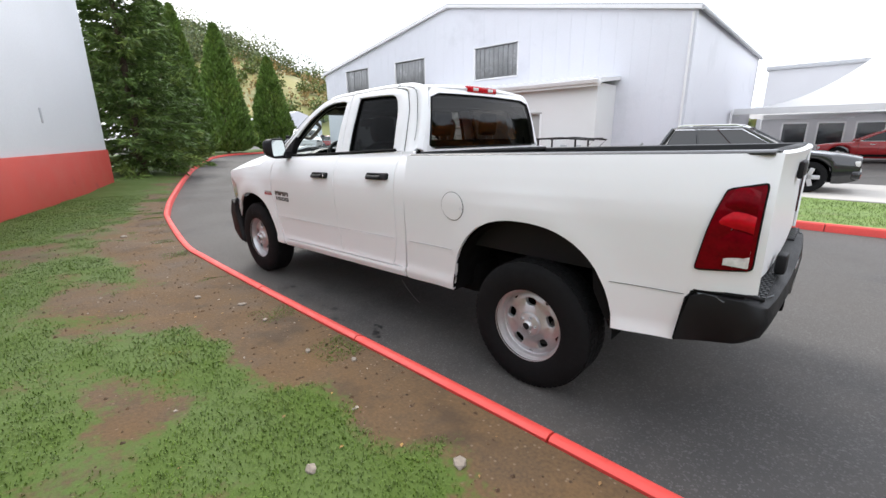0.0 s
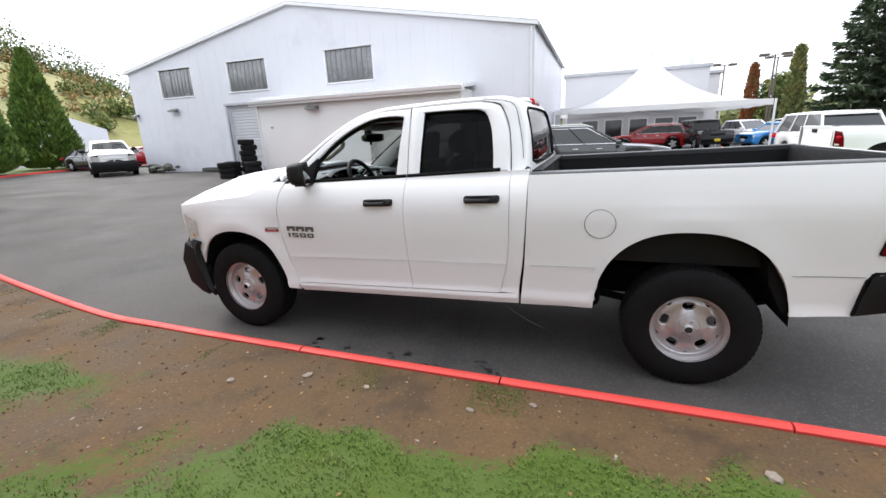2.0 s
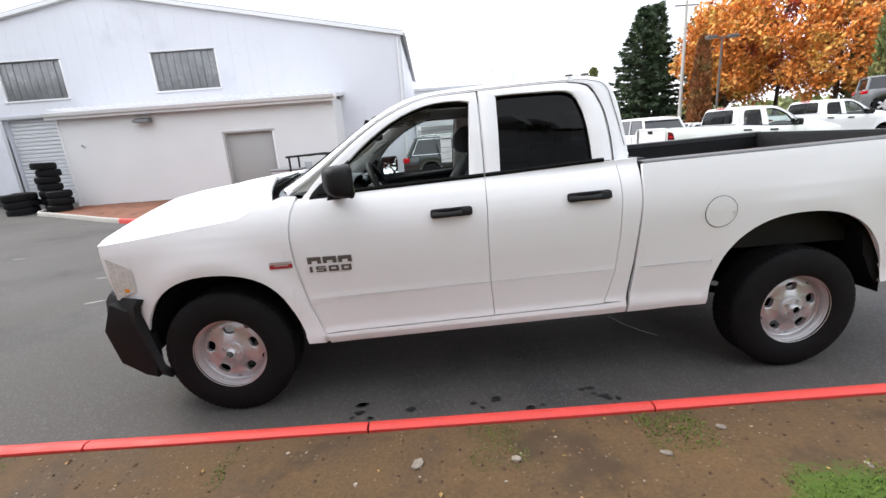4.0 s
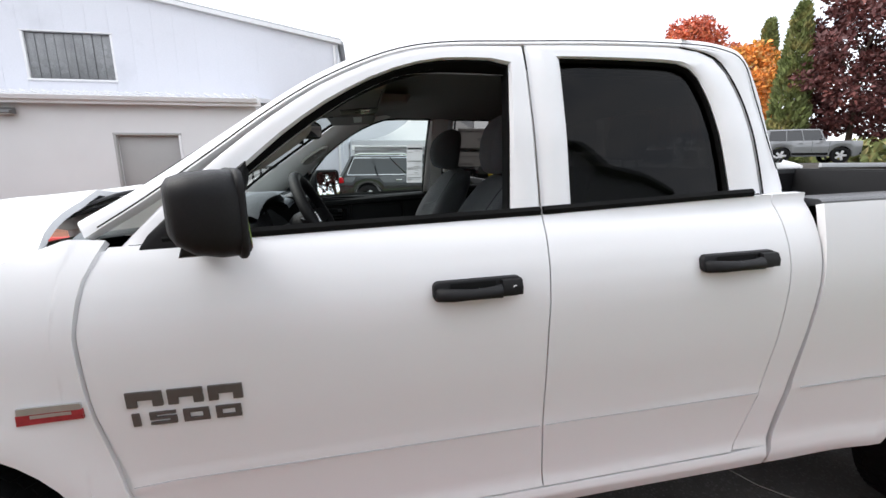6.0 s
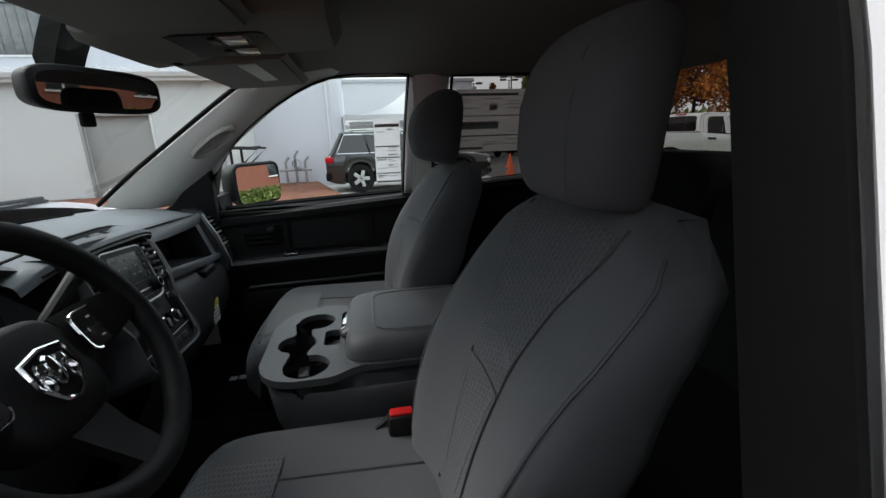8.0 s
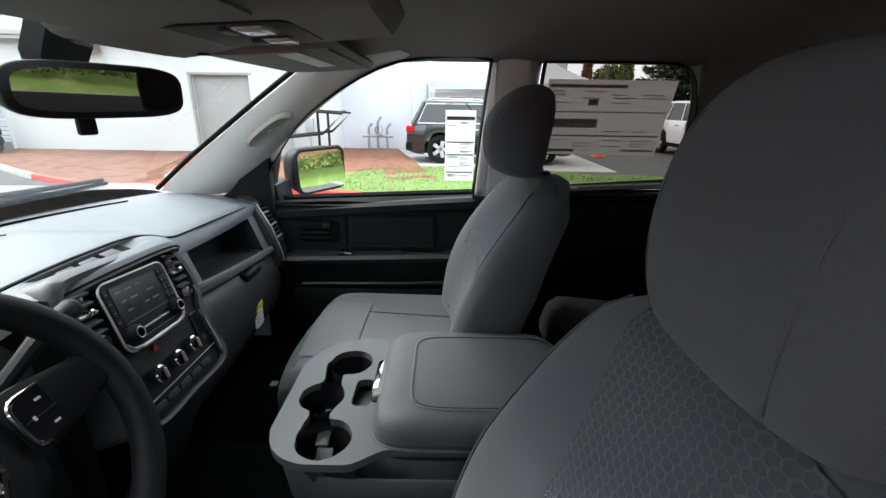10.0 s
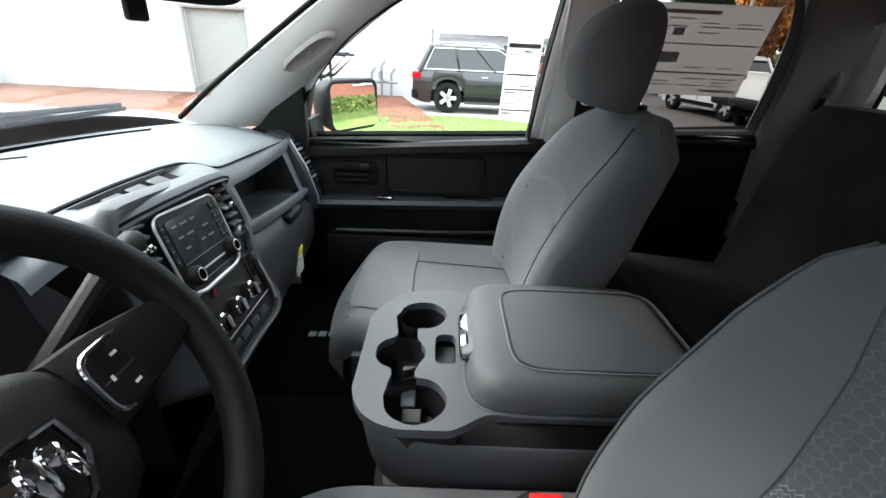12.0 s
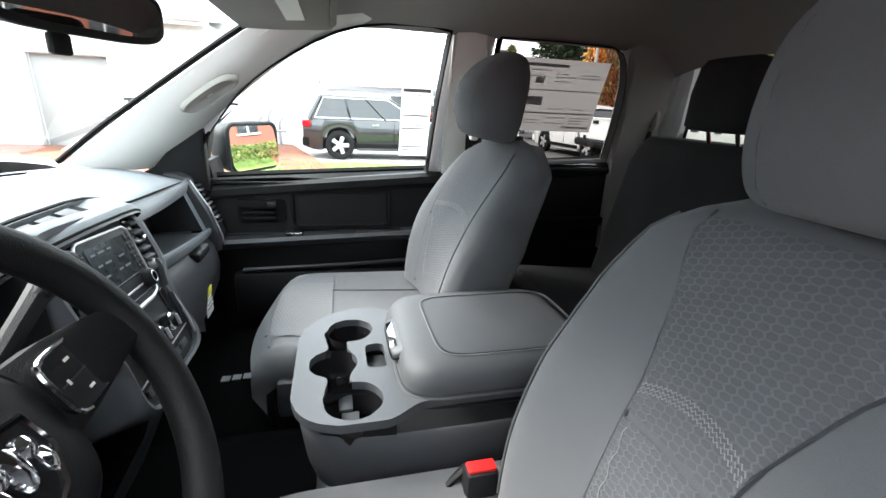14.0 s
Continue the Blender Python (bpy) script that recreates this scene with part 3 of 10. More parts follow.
for _ in range(1000000):
    i = rg.randint(150, 660)
    p = sub[i]
    if p[0] > 4.8 - 2.2 * rg.rand() ** 2 or p[0] < -10 + 2.5 * rg.rand() ** 2:
        continue
    d = 0.14 + 5.2 * rg.rand() ** 1.5
    w = side_way(sub, i)
    x, y = p[0] + w.x * d + rg.uniform(-.05, .05), p[1] + w.y * d + rg.uniform(-.05, .05)
    g = soil(d, x, y) + 0.35 * noise.noise((x * 5, y * 5, 5.5))
    tuft = d < 0.42 and noise.noise((x * 2.2, 0.0, 9.0)) > 0.22
    if g > 0.12 or tuft:
        if rg.rand() < (0.9 if (g > 0.3 or tuft) else 0.45):
            spots.append((x, y, verge_z(d, x, y), min(1.25, 0.75 + g * 0.6)))
    if len(spots) > 340000:
        break
blades("grass", spots, GRASS, "short worn lawn grass in patches", seed=3)

# stones, fallen leaves and litter on the soil
STONE = material("pale_stones", (0.26, 0.22, 0.18), 0.9, var=0.3, scale=12, bump=0.4, island=0.35)


def pebble(bm, x, y, z, r, rs):
    q = bmesh.ops.create_icosphere(bm, subdivisions=1, radius=r)
    sx, sy, sz = rs.uniform(.7, 1.5), rs.uniform(.6, 1.1), rs.uniform(.4, .7)
    a = rs.uniform(0, 6.28)
    for v in q["verts"]:
        u = Vector((v.co.x * sx, v.co.y * sy, v.co.z * sz)) * rs.uniform(.85, 1.15)
        v.co = Vector((x + u.x * math.cos(a) - u.y * math.sin(a), y + u.x * math.sin(a) + u.y * math.cos(a), z + u.z))


rs = random.Random(8)
bm = bmesh.new()
for _ in range(900):
    i = rs.randint(230, 560)
    d = 0.2 + 2.2 * rs.random() ** 1.3
    p, w = sub[i], side_way(sub, i)
    x, y = p[0] + w.x * d, p[1] + w.y * d
    if soil(d, x, y) < 0.1:
        pebble(bm, x, y, verge_z(d, x, y), rs.choice([.004, .005, .007, .009, .012]), rs)
v, f = [], []
for _ in range(9000):
    i = rs.randint(200, 600)
    d = 0.13 + 1.9 * rs.random() ** 1.2
    p, w = sub[i], side_way(sub, i)
    x, y = p[0] + w.x * d, p[1] + w.y * d
    if soil(d, x, y) > 0.15 or noise.noise((x * 3, y * 3, 8.8)) < -0.15:
        continue
    z, r, a, k = verge_z(d, x, y), rs.choice([.005, .006, .008, .010, .015]), rs.uniform(0, 6.28), len(v)
    v += [(x + r * rs.uniform(.8, 1.3) * math.cos(a + q * 1.2566), y + r * rs.uniform(.8, 1.3) * math.sin(a + q * 1.2566), z - .003) for q in range(5)]
    v.append((x + r * rs.uniform(-.3, .3), y + r * rs.uniform(-.3, .3), z + r * rs.uniform(.5, .9)))
    f += [(k + q, k + (q + 1) % 5, k + 5) for q in range(5)]
CLOD = material("soil_clods", (0.090, 0.052, 0.027), 0.95, var=0.3, scale=20, bump=0.5, island=0.5)
tagged(new("soil_clods", quads("clods", v, f, CLOD)), "brown crumbs of soil on the verge", "soil", kind="stuff")
solid("gravel", bm, STONE, "small pale stones scattered on the soil", "gravel", kind="stuff")
for x, y, r in ((1.55, -2.32, .035), (0.55, -1.75, .025), (-0.15, -1.72, .028), (-4.6, -1.75, .06), (2.0, -1.85, .03), (-1.1, -1.9, .03), (0.9, -1.62, .028), (-0.62, -1.7, .03)):
    bm = bmesh.new()
    d = -1.36 - y
    pebble(bm, x, y, verge_z(max(d, .2), x, y) + r * .2, r, rs)
    solid("stone", bm, STONE, "pale rounded stone lying on the soil", "stone", group="stones on the verge")
LEAF = material("fallen_leaf", (0.24, 0.13, 0.05), 0.8, var=0.3, scale=30, island=0.5, second=(0.35, 0.24, 0.06), second_at=0.55)
v, f = [], []
for _ in range(520):
    i = rs.randint(200, 620)
    d = 0.13 + 2.6 * rs.random() ** 1.7
    p, w = sub[i], side_way(sub, i)
    x, y = p[0] + w.x * d, p[1] + w.y * d
    z, a, r = verge_z(d, x, y) + .006, rs.uniform(0, 6.28), rs.uniform(.006, .016)
    c, s, k = math.cos(a) * r, math.sin(a) * r, len(v)
    v += [(x + c, y + s, z), (x - s * .6, y + c * .6, z + r * .35), (x - c, y - s, z + .002), (x + s * .6, y - c * .6, z + r * .3)]
    f.append((k, k + 1, k + 2, k + 3))
tagged(new("fallen_leaves", quads("leaves", v, f, LEAF)), "dry brown leaves scattered along the kerb", "leaves", kind="stuff")

# ---- red and white hall beside the verge ----
HALLWHITE = material("white_metal_wall", (0.74, 0.76, 0.79), 0.5, var=0.05, scale=0.7, fine=30, bump=0.1)
HALLRED = material("red_painted_block", (0.48, 0.060, 0.042), 0.65, var=0.12, scale=1.5, fine=40, bump=0.5, second=(0.33, 0.045, 0.04), second_at=0.68)
hall = thing("side_hall", "tall white metal hall with a red block base", "building", at=(-13.37, -0.2, 0))
ha = math.atan2(-2.944 + 0.2, -7.369 + 13.37)
hall.rotation_euler = (0, 0, ha)
part("red_base", B((13, -4.0, 0.55), (26, 8, 1.30), 0.01), HALLRED, hall, "red painted block base")
part("wall", B((13, -4.04, 4.1), (26, 8, 5.8), 0.01), HALLWHITE, hall, "white metal cladding")
part("roof", prism([(-0.25, 7.0), (26.2, 7.0), (26.2, 7.25), (-0.25, 7.25)], "Y", -8.3, 0.30, 0.02), GREYTRIM, hall)
part("vent_slot", B((3.9, -0.035, 2.02), (0.07, 0.02, 0.32), 0.004), GREYTRIM, hall)

# ---- main white warehouse ----
SIDING = material("white_siding", (0.64, 0.65, 0.70), 0.45, var=0.04, scale=0.6, fine=25, bump=0.05, second=(0.58, 0.59, 0.635), second_at=0.6)
TRIMW = material("white_trim", (0.72, 0.72, 0.73), 0.5, var=0.05)
STUCCO = material("white_stucco", (0.68, 0.685, 0.685), 0.85, var=0.05, scale=0.8, fine=60, bump=0.4, bump_scale=90)
GREYDOOR = material("grey_steel_door", (0.36, 0.36, 0.35), 0.55, var=0.06, scale=2)
SLATM = material("roller_slat", (0.60, 0.61, 0.63), 0.45, var=0.06, scale=3)
BLINDM = material("grey_window_blind", (0.20, 0.205, 0.21), 0.25, var=0.35, scale=2.0, fine=30, coat=0.4, island=0.2)
LAMPM = material("wall_lamp_housing", (0.13, 0.13, 0.13), 0.5, var=0.1)
WY, WX0, WX1, WE, WA = 14.15, -23.4, -1.25, 5.53, 7.57
WB = 27.6
house = thing("warehouse", "large white gabled warehouse with metal siding", "building", at=(0, 0, 0))
HOLES = [(-21.15, -18.78, 4.06, 5.50), (-16.45, -13.98, 4.06, 5.50), (-10.72, -8.20, 4.06, 5.50), (-16.8, -13.55, 0.0, 3.46)]


def wall_cells(x0, x1, z0, z1, holes, y0, y1):
    bm = bmesh.new()
    xs_ = sorted({x0, x1, *[h[0] for h in holes], *[h[1] for h in holes]})
    for a, b in zip(xs_, xs_[1:]):
        cuts = sorted((h[2], h[3]) for h in holes if h[0] <= a and h[1] >= b)
        z = z0
        for lo, hi in cuts + [(z1, z1)]:
            if lo - z > 1e-4:
                box(bm, ((a + b) / 2, (y0 + y1) / 2, (z + lo) / 2), (b - a, y1 - y0, lo - z))
            z = hi
    bmesh.ops.remove_doubles(bm, verts=bm.verts, dist=1e-4)
    return bm


bm = wall_cells(WX0, WX1, -0.1, WE, HOLES, WY, WY + 0.3)
mid = (WX0 + WX1) / 2
prism([(WX0, WE), (WX1, WE), (mid, WA)], "Y", WY, WY + 0.3, bm=bm)
part("front_wall", bm, SIDING, house, angle=20)
part("side_wall", B((WX1 - 0.15, (WY + 0.3 + WB) / 2, WE / 2), (0.3, WB - WY - 0.3, WE + 0.2)), SIDING, house)
part("side_wall", B((WX0 + 0.15, (WY + 0.3 + WB) / 2, WE / 2), (0.3, WB - WY - 0.3, WE + 0.2)), SIDING, house)
part("back_wall", B((mid, WB, WE / 2), (WX1 - WX0, 0.3, WE)), SIDING, house)
for sx, xe in ((-1, WX0), (1, WX1)):
    o = 0.12 * sx
    part("roof", prism([(mid, WA + 0.16), (xe + o, WE + 0.12), (xe + o, WE - 0.02), (mid, WA + 0.02)], "Y", WY - 0.12, WB + 0.1), GREYTRIM, house)
    part("gable_trim", prism([(mid, WA + 0.10), (xe + o, WE + 0.06), (xe + o, WE - 0.06), (mid, WA - 0.02)], "Y", WY - 0.16, WY - 0.005), TRIMW, house)
part("gutter", tube([(WX1 + 0.14, WY - 0.1, WE - 0.02), (WX1 + 0.14, WB, WE - 0.02)], 0.07, n=8), GREYTRIM, house)
part("downpipe", tube([(WX1 - 0.12, WY - 0.06, WE - 0.1), (WX1 - 0.12, WY - 0.06, 0.1)], 0.045, n=8), TRIMW, house)
x = WX0 + 0.25
while x < WX1:
    top = WE + (WA - WE) * (1 - abs(x - mid) / (WX1 - mid)) - 0.18
    zs = sorted([(h[2] - .06, h[3] + .06) for h in HOLES if h[0] - .1 < x < h[1] + .1])
    z = 0.0
    for lo, hi in zs + [(top, top)]:
        if lo - z > 0.1:
            part("siding_rib", B((x, WY - 0.003, (z + lo) / 2), (0.03, 0.006, lo - z)), SIDING, house)
        z = hi
    x += 0.62
for hx0, hx1, hz0, hz1 in HOLES[:3]:
    wd = part("window", B(((hx0 + hx1) / 2, WY + 0.12, (hz0 + hz1) / 2), (hx1 - hx0, 0.03, hz1 - hz0)), LAMPM, house, "dark window with vertical strips")
    r = random.Random(int(hx0 * 10))
    k = 9
    for i in range(k):
        w = (hx1 - hx0 - 0.16) / k
        cx = hx0 + 0.08 + (i + .5) * w
        part("strip", B((cx, WY + 0.085 + r.uniform(-.01, .01), (hz0 + hz1) / 2 + .02), (w * .93, 0.012, hz1 - hz0 - .10), 0.003, m=None), BLINDM, wd)
    for jx in (hx0 + 0.035, hx1 - 0.035):
        part("jamb", B((jx, WY + 0.045, (hz0 + hz1) / 2), (0.07, 0.10, hz1 - hz0 - .01), 0.005), TRIMW, wd)
    part("sill", B(((hx0 + hx1) / 2, WY + 0.02, hz0 + 0.030), (hx1 - hx0, 0.13, 0.06), 0.006), TRIMW, wd)
    part("head", B(((hx0 + hx1) / 2, WY - 0.003, hz1 + 0.02), (hx1 - hx0 + .04, 0.03, 0.04), 0.006), TRIMW, wd)
roller = part("roller_door", B((-15.2, WY + 0.27, 1.75), (3.2, 0.02, 3.4)), SLATM, house, "pale grey roller door of horizontal slats")
for i in range(22):
    part("slat", prism([(WY + 0.255, 0.15 * i + .06), (WY + 0.215, 0.15 * i + .085), (WY + 0.215, 0.15 * i + .17), (WY + 0.255, 0.15 * i + .2)], "X", -16.76, -13.6), SLATM, roller)
part("door_frame", B((-16.86, WY + 0.02, 1.75), (0.12, 0.1, 3.5), 0.008), GREYTRIM, house)
part("door_head", B((-15.2, WY + 0.0, 3.53), (3.5, 0.1, 0.12), 0.008), GREYTRIM, house)


def wall_lamp(x, y, z, w=0.5):
    t = thing("wall_lamp", "dark grey flood lamp fixed to the white wall", "lamp", group="wall lamps")
    t.location = (x, y, z)
    part("bracket", B((0, -0.04, 0.02), (0.12, 0.08, 0.12), 0.01), LAMPM, t)
    part("housing", prism([(-0.08, 0.10), (-0.34, 0.02), (-0.36, -0.05), (-0.08, -0.07)], "X", -w / 2, w / 2, 0.015), LAMPM, t)
    part("lens", B((0, -0.22, -0.075), (w * .85, 0.2, 0.015), 0.004, m=pose(0, 0, 0)), CLEARLENS, t)


wall_lamp(-20.3, WY, 3.44)
wall_lamp(-23.2, WY, 3.3, 0.3)

# lean-to in front of the warehouse
LX0, LX1, LY, LZ = -13.4, -3.75, 12.5, 3.22
lean = thing("lean_to", "white stuccoed lean-to with a flat eave", "building")
part("front_wall", wall_cells(LX0, LX1, -0.1, LZ, [(-7.72, -6.02, 0.0, 2.32)], LY, LY + 0.2), STUCCO, lean)
part("side_wall", B((LX0 + 0.1, (LY + 0.2 + WY) / 2, LZ / 2), (0.2, WY - LY - 0.22, LZ + .2)), STUCCO, lean)
part("side_wall", B((LX1 - 0.1, (LY + 0.2 + WY) / 2, LZ / 2), (0.2, WY - LY - 0.22, LZ + .2)), STUCCO, lean)
part("roof", prism([(LY - 0.25, LZ + 0.20), (WY - 0.02, LZ + 0.42), (WY - 0.02, LZ + 0.30), (LY - 0.25, LZ + 0.06)], "X", LX0 - 0.2, LX1 + 0.15), TRIMW, lean)
part("fascia", B(((LX0 + LX1) / 2, LY - 0.26, LZ + 0.05), (LX1 - LX0 + .4, 0.03, 0.20), 0.006), TRIMW, lean)
part("gutter", prism([(LY - 0.40, LZ + 0.16), (LY - 0.28, LZ + 0.16), (LY - 0.28, LZ + 0.05), (LY - 0.36, LZ + 0.05)], "X", LX0 - 0.2, LX1 + 0.12, 0.006), TRIMW, lean)
for i in range(38):
    part("roof_rib", B((LX0 - 0.1 + i * 0.262, (LY - .25 + WY) / 2, LZ + 0.315), (0.04, WY - LY + .1, 0.03), m=Matrix.Translation((0, 0, 0))), TRIMW, lean)
part("door_leaf", B((-6.87, LY + 0.15, 1.16), (1.7, 0.05, 2.32), 0.004), GREYDOOR, lean, "flat grey steel door")
part("door_frame", B((-7.75, LY + 0.02, 1.16), (0.07, 0.1, 2.36), 0.005), GREYDOOR, lean)
part("door_frame", B((-5.99, LY + 0.02, 1.16), (0.07, 0.1, 2.36), 0.005), TRIMW, lean)
part("door_head", B((-6.87, LY + 0.02, 2.36), (1.85, 0.1, 0.07), 0.005), GREYDOOR, lean)
part("corner_trim", B((LX0, LY - 0.01, LZ / 2), (0.06, 0.06, LZ)), TRIMW, lean)
part("vent_cap", lathe([(0, -0.08), (0.05, -0.07), (0.06, 0.0)], "Y", (-12.7, LY, 2.25), 12), TRIMW, lean)
wall_lamp(-10.35, LY, 2.95, 0.55)
# two meter boxes on its wall
for x in (-4.9, -4.35):
    t = thing("meter_box", "small grey meter box on the white wall", "meter box", group="meter boxes")
    t.location = (x, LY, 0.95)
    part("case", B((0, -0.06, 0), (0.24, 0.12, 0.42), 0.02), GREYTRIM, t)
    part("pipe", tube([(0, -0.06, -0.2), (0, -0.06, -0.95)], 0.025, n=8), GREYTRIM, t)

# bark bed and its kerb in front of the lean-to
BARK = material("red_bark_chips", (0.20, 0.075, 0.040), 0.95, var=0.35, scale=5, fine=35, bump=1.0, bump_scale=45, second=(0.11, 0.045, 0.025), second_at=0.55)
CONC = material("pale_concrete", (0.42, 0.40, 0.37), 0.85, var=0.12, scale=2, fine=50, bump=0.4)
bed_line = [(-13.9, 12.4), (-13.6, 10.9), (-12.6, 10.3), (-11.0, 9.4), (-9.2, 8.3), (-7.4, 7.4), (-6.6, 7.2), (-5.2, 7.25), (-3.0, 7.0), (-1.2, 6.55), (0.0, 6.3)]
bl = resample(smooth_line(bed_line, 6), 46)
kerb_run("kerb_2", bl[:20], CONC, "pale concrete kerb of the bark bed", 4, +1)
kerb_run("kerb_3", bl[19:23], KRED, "end of a concrete kerb painted red", 3, +1)
kerb_run("kerb_4", bl[22:], KRED, "red painted kerb of the grass strip", 4, +1)
bm = bmesh.new()
rows = []
for i, p in enumerate(bl):
    far = (max(-13.3, min(-1.7, p[0])), 12.48) if p[0] < -3.9 else (max(-3.9, min(-1.9, p[0])), 14.1)
    w = side_way(bl, i)
    a = (p[0] + w.x * .12, p[1] + w.y * .12)
    rows.append([(a[0] + (far[0] - a[0]) * t, a[1] + (far[1] - a[1]) * t, 0.10 + 0.02 * noise.noise((a[0] * 2, t * 9, 3)) + 0.05 * t) for t in [k / 10 for k in range(11)]])
solid("bark_bed", grid(rows), BARK, "bed of reddish bark chips", "planting bed", kind="structure")

# grass strip across the road with its kerb
RK = resample([(-0.0, 6.3), (2.0, 5.9), (3.6, 5.85), (8, 5.9), (16, 6.2), (30, 7.0)], 60)
kerb_run("kerb_5", RK[:14], KRED, "red painted kerb along the grass strip", 3, +1)
kerb_run("kerb_6", RK[13:], CONC, "bare concrete kerb along the grass strip", 4, +1)
LAWN = material("lawn", (0.13, 0.20, 0.045), 0.9, var=0.25, scale=1.6, fine=60, bump=1.0, bump_scale=80, second=(0.20, 0.17, 0.08), second_at=0.62)
line = [(-2.6, 7.0), (-1.2, 6.6), (0, 6.4)] + [tuple(p) for p in RK[1:]]
rows = []
for x, y in line:
    far = lerp([(-2.6, 9.0), (-1.9, 10.2), (0, 10.35), (3, 9.3), (6, 9.2), (30, 9.6)], x)
    rows.append([(x, y + 0.10 + (far - y - .1) * k / 8, 0.115 + 0.02 * noise.noise((x, k * .7, 2))) for k in range(9)])
solid("lawn_strip", grid(rows), LAWN, "narrow strip of green lawn", "lawn", kind="structure")
spots = []
for _ in range(26000):
    x = rg.uniform(-2.4, 9.5)
    y0 = lerp([(-2.6, 7.1), (0, 6.5), (2, 6.05), (9, 6.05)], x); y1 = lerp([(-2.6, 9.0), (-1.9, 10.1), (0, 10.3), (3, 9.2), (6, 9.1), (30, 9.5)], x)
    y = rg.uniform(y0, y1)
    spots.append((x, y, 0.115, 1.1))
blades("grass", spots, GRASS, "mown grass of the strip", h=(0.018, 0.045), seed=5)
# concrete apron under the parked estate
solid("apron", B((1.0, 12.6, 0.0), (6.4, 4.4, 0.03), 0.005), CONC, "pale concrete parking apron", "pavement", kind="structure")
# ---- the white pickup: outside ----
RAKE = 0.025
LOW = [(0.36, 0.895), (0.42, 0.930), (0.455, 0.958), (0.495, 0.972), (0.52, 0.968), (0.56, 0.958), (0.66, 0.966), (0.742, 0.976), (0.752, 0.981), (0.764, 0.976), (0.85, 0.985), (0.95, 0.997),
       (1.05, 1.004), (1.13, 1.005), (1.19, 0.998), (1.25, 0.982), (1.31, 0.955), (1.345, 0.932), (1.37, 0.908)]
HIGH = [(1.30, 0.918), (1.37, 0.895), (1.60, 0.828), (1.80, 0.752), (1.90, 0.700), (1.94, 0.66)]
BOXW = [(0.36, 0.895), (0.44, 0.950), (0.50, 0.972), (0.56, 0.960), (0.742, 0.980), (0.752, 0.985), (0.764, 0.980), (0.95, 1.000), (1.08, 1.012), (1.16, 1.010), (1.25, 0.995), (1.34, 0.975), (1.40, 0.958), (1.42, 0.945)]


def half(x, z):
    """The body's half width at a place along it and a height."""
    zr = z - RAKE * x
    w = lerp(BOXW if x > 0.745 else LOW, zr)
    if x < -1.15:
        t = (-1.15 - x) / 1.25
        w -= 0.055 * t * t
        d = math.hypot((x + 1.79) / 0.50, (z - 0.40) / 0.56)
        w += 0.030 * math.exp(-((d - 1.0) / 0.22) ** 2)
    if x > 0.745:
        d = math.hypot((x - 1.75) / 0.56, (z - 0.44) / 0.62)
        w += 0.016 * math.exp(-((d - 1.0) / 0.20) ** 2)
        if x > 2.62:
            w -= 0.06 * ((x - 2.62) / 0.30) ** 2
    return w


def glasshalf(x, z):
    w = lerp(HIGH, z)
    if x > 0.2:
        w -= 0.10 * max(0, x - 0.2) ** 2
    if x < -0.5:
        w -= 0.035 * (-0.5 - x) ** 2
    return w


def farch(x):
    u = abs((x + 1.772) / 0.493)
    return 0.44 + 0.485 * max(0.0, 1 - u ** 2.3) ** (1 / 2.3) if u < 1 else None


def rarch(x):
    u = abs((x - 1.745) / 0.545)
    return 0.46 + 0.585 * max(0.0, 1 - u ** 2.35) ** (1 / 2.35) if u < 1 else None


def dense(a, b, centre, rad, n_out, n_in):
    """Stations along the body, crowded at a wheel arch's ends."""
    inner = [centre - rad * math.cos(math.pi * i / n_in) for i in range(n_in + 1)]
    inner[0] += 0.0006; inner[-1] -= 0.0006
    out = [a + (centre - rad - a) * i / n_out for i in range(n_out + 1)] if a < centre - rad else []
    out += inner
    if b > centre + rad:
        out += [centre + rad + (b - centre - rad) * i / n_out for i in range(n_out + 1)]
    return sorted({round(x, 5) for x in out if a <= x <= b})


def fseam(z):
    return lerp([(0.42, -1.155), (0.50, -1.172), (0.70, -1.235), (0.95, -1.285), (1.14, -1.293), (1.25, -1.275), (1.34, -1.235)], z)


def bseam(z):
    return lerp([(0.50, -0.122), (0.75, -0.140), (1.05, -0.148), (1.40, -0.141)], z)


def rseam(z):
    return lerp([(0.50, 0.545), (0.60, 0.580), (0.75, 0.618), (0.95, 0.634), (1.2, 0.640), (1.42, 0.632)], z)


def cabback(z):
    return lerp([(0.46, 0.690), (0.62, 0.705), (0.8, 0.728), (1.15, 0.754), (1.42, 0.757), (1.56, 0.748), (1.67, 0.735), (1.80, 0.712), (1.86, 0.695), (1.92, 0.63)], z)


def belt_near(x):
    return lerp([(-1.24, 1.325), (-0.15, 1.372), (0.5, 1.408), (0.74, 1.418)], x)


def belt_far(x):
    return belt_near(x) - lerp([(-1.0, 0.060), (-0.2, 0.055), (0.55, 0.04), (0.70, 0.0)], x)


def sill(x):
    return lerp([(-1.2, 0.492), (0.6, 0.546)], x)


def ruled(x0, x1, z0, z1, sg, nx=10, nz=26, bm=None, inset=0.0):
    """A side panel between two upright seams and two curves."""
    rows = []
    for i in range(nz + 1):
        row = []
        for j in range(nx + 1):
            u, v = j / nx, i / nz
            zg = 0.5
            for _ in range(3):
                xa, xb = x0(zg), x1(zg)
                x = xa + (xb - xa) * u
                zg = z0(x) + (z1(x) - z0(x)) * v
            row.append((x, sg * (half(min(x, 0.744), zg) - inset), zg))
        rows.append(row)
    return grid(rows, bm)


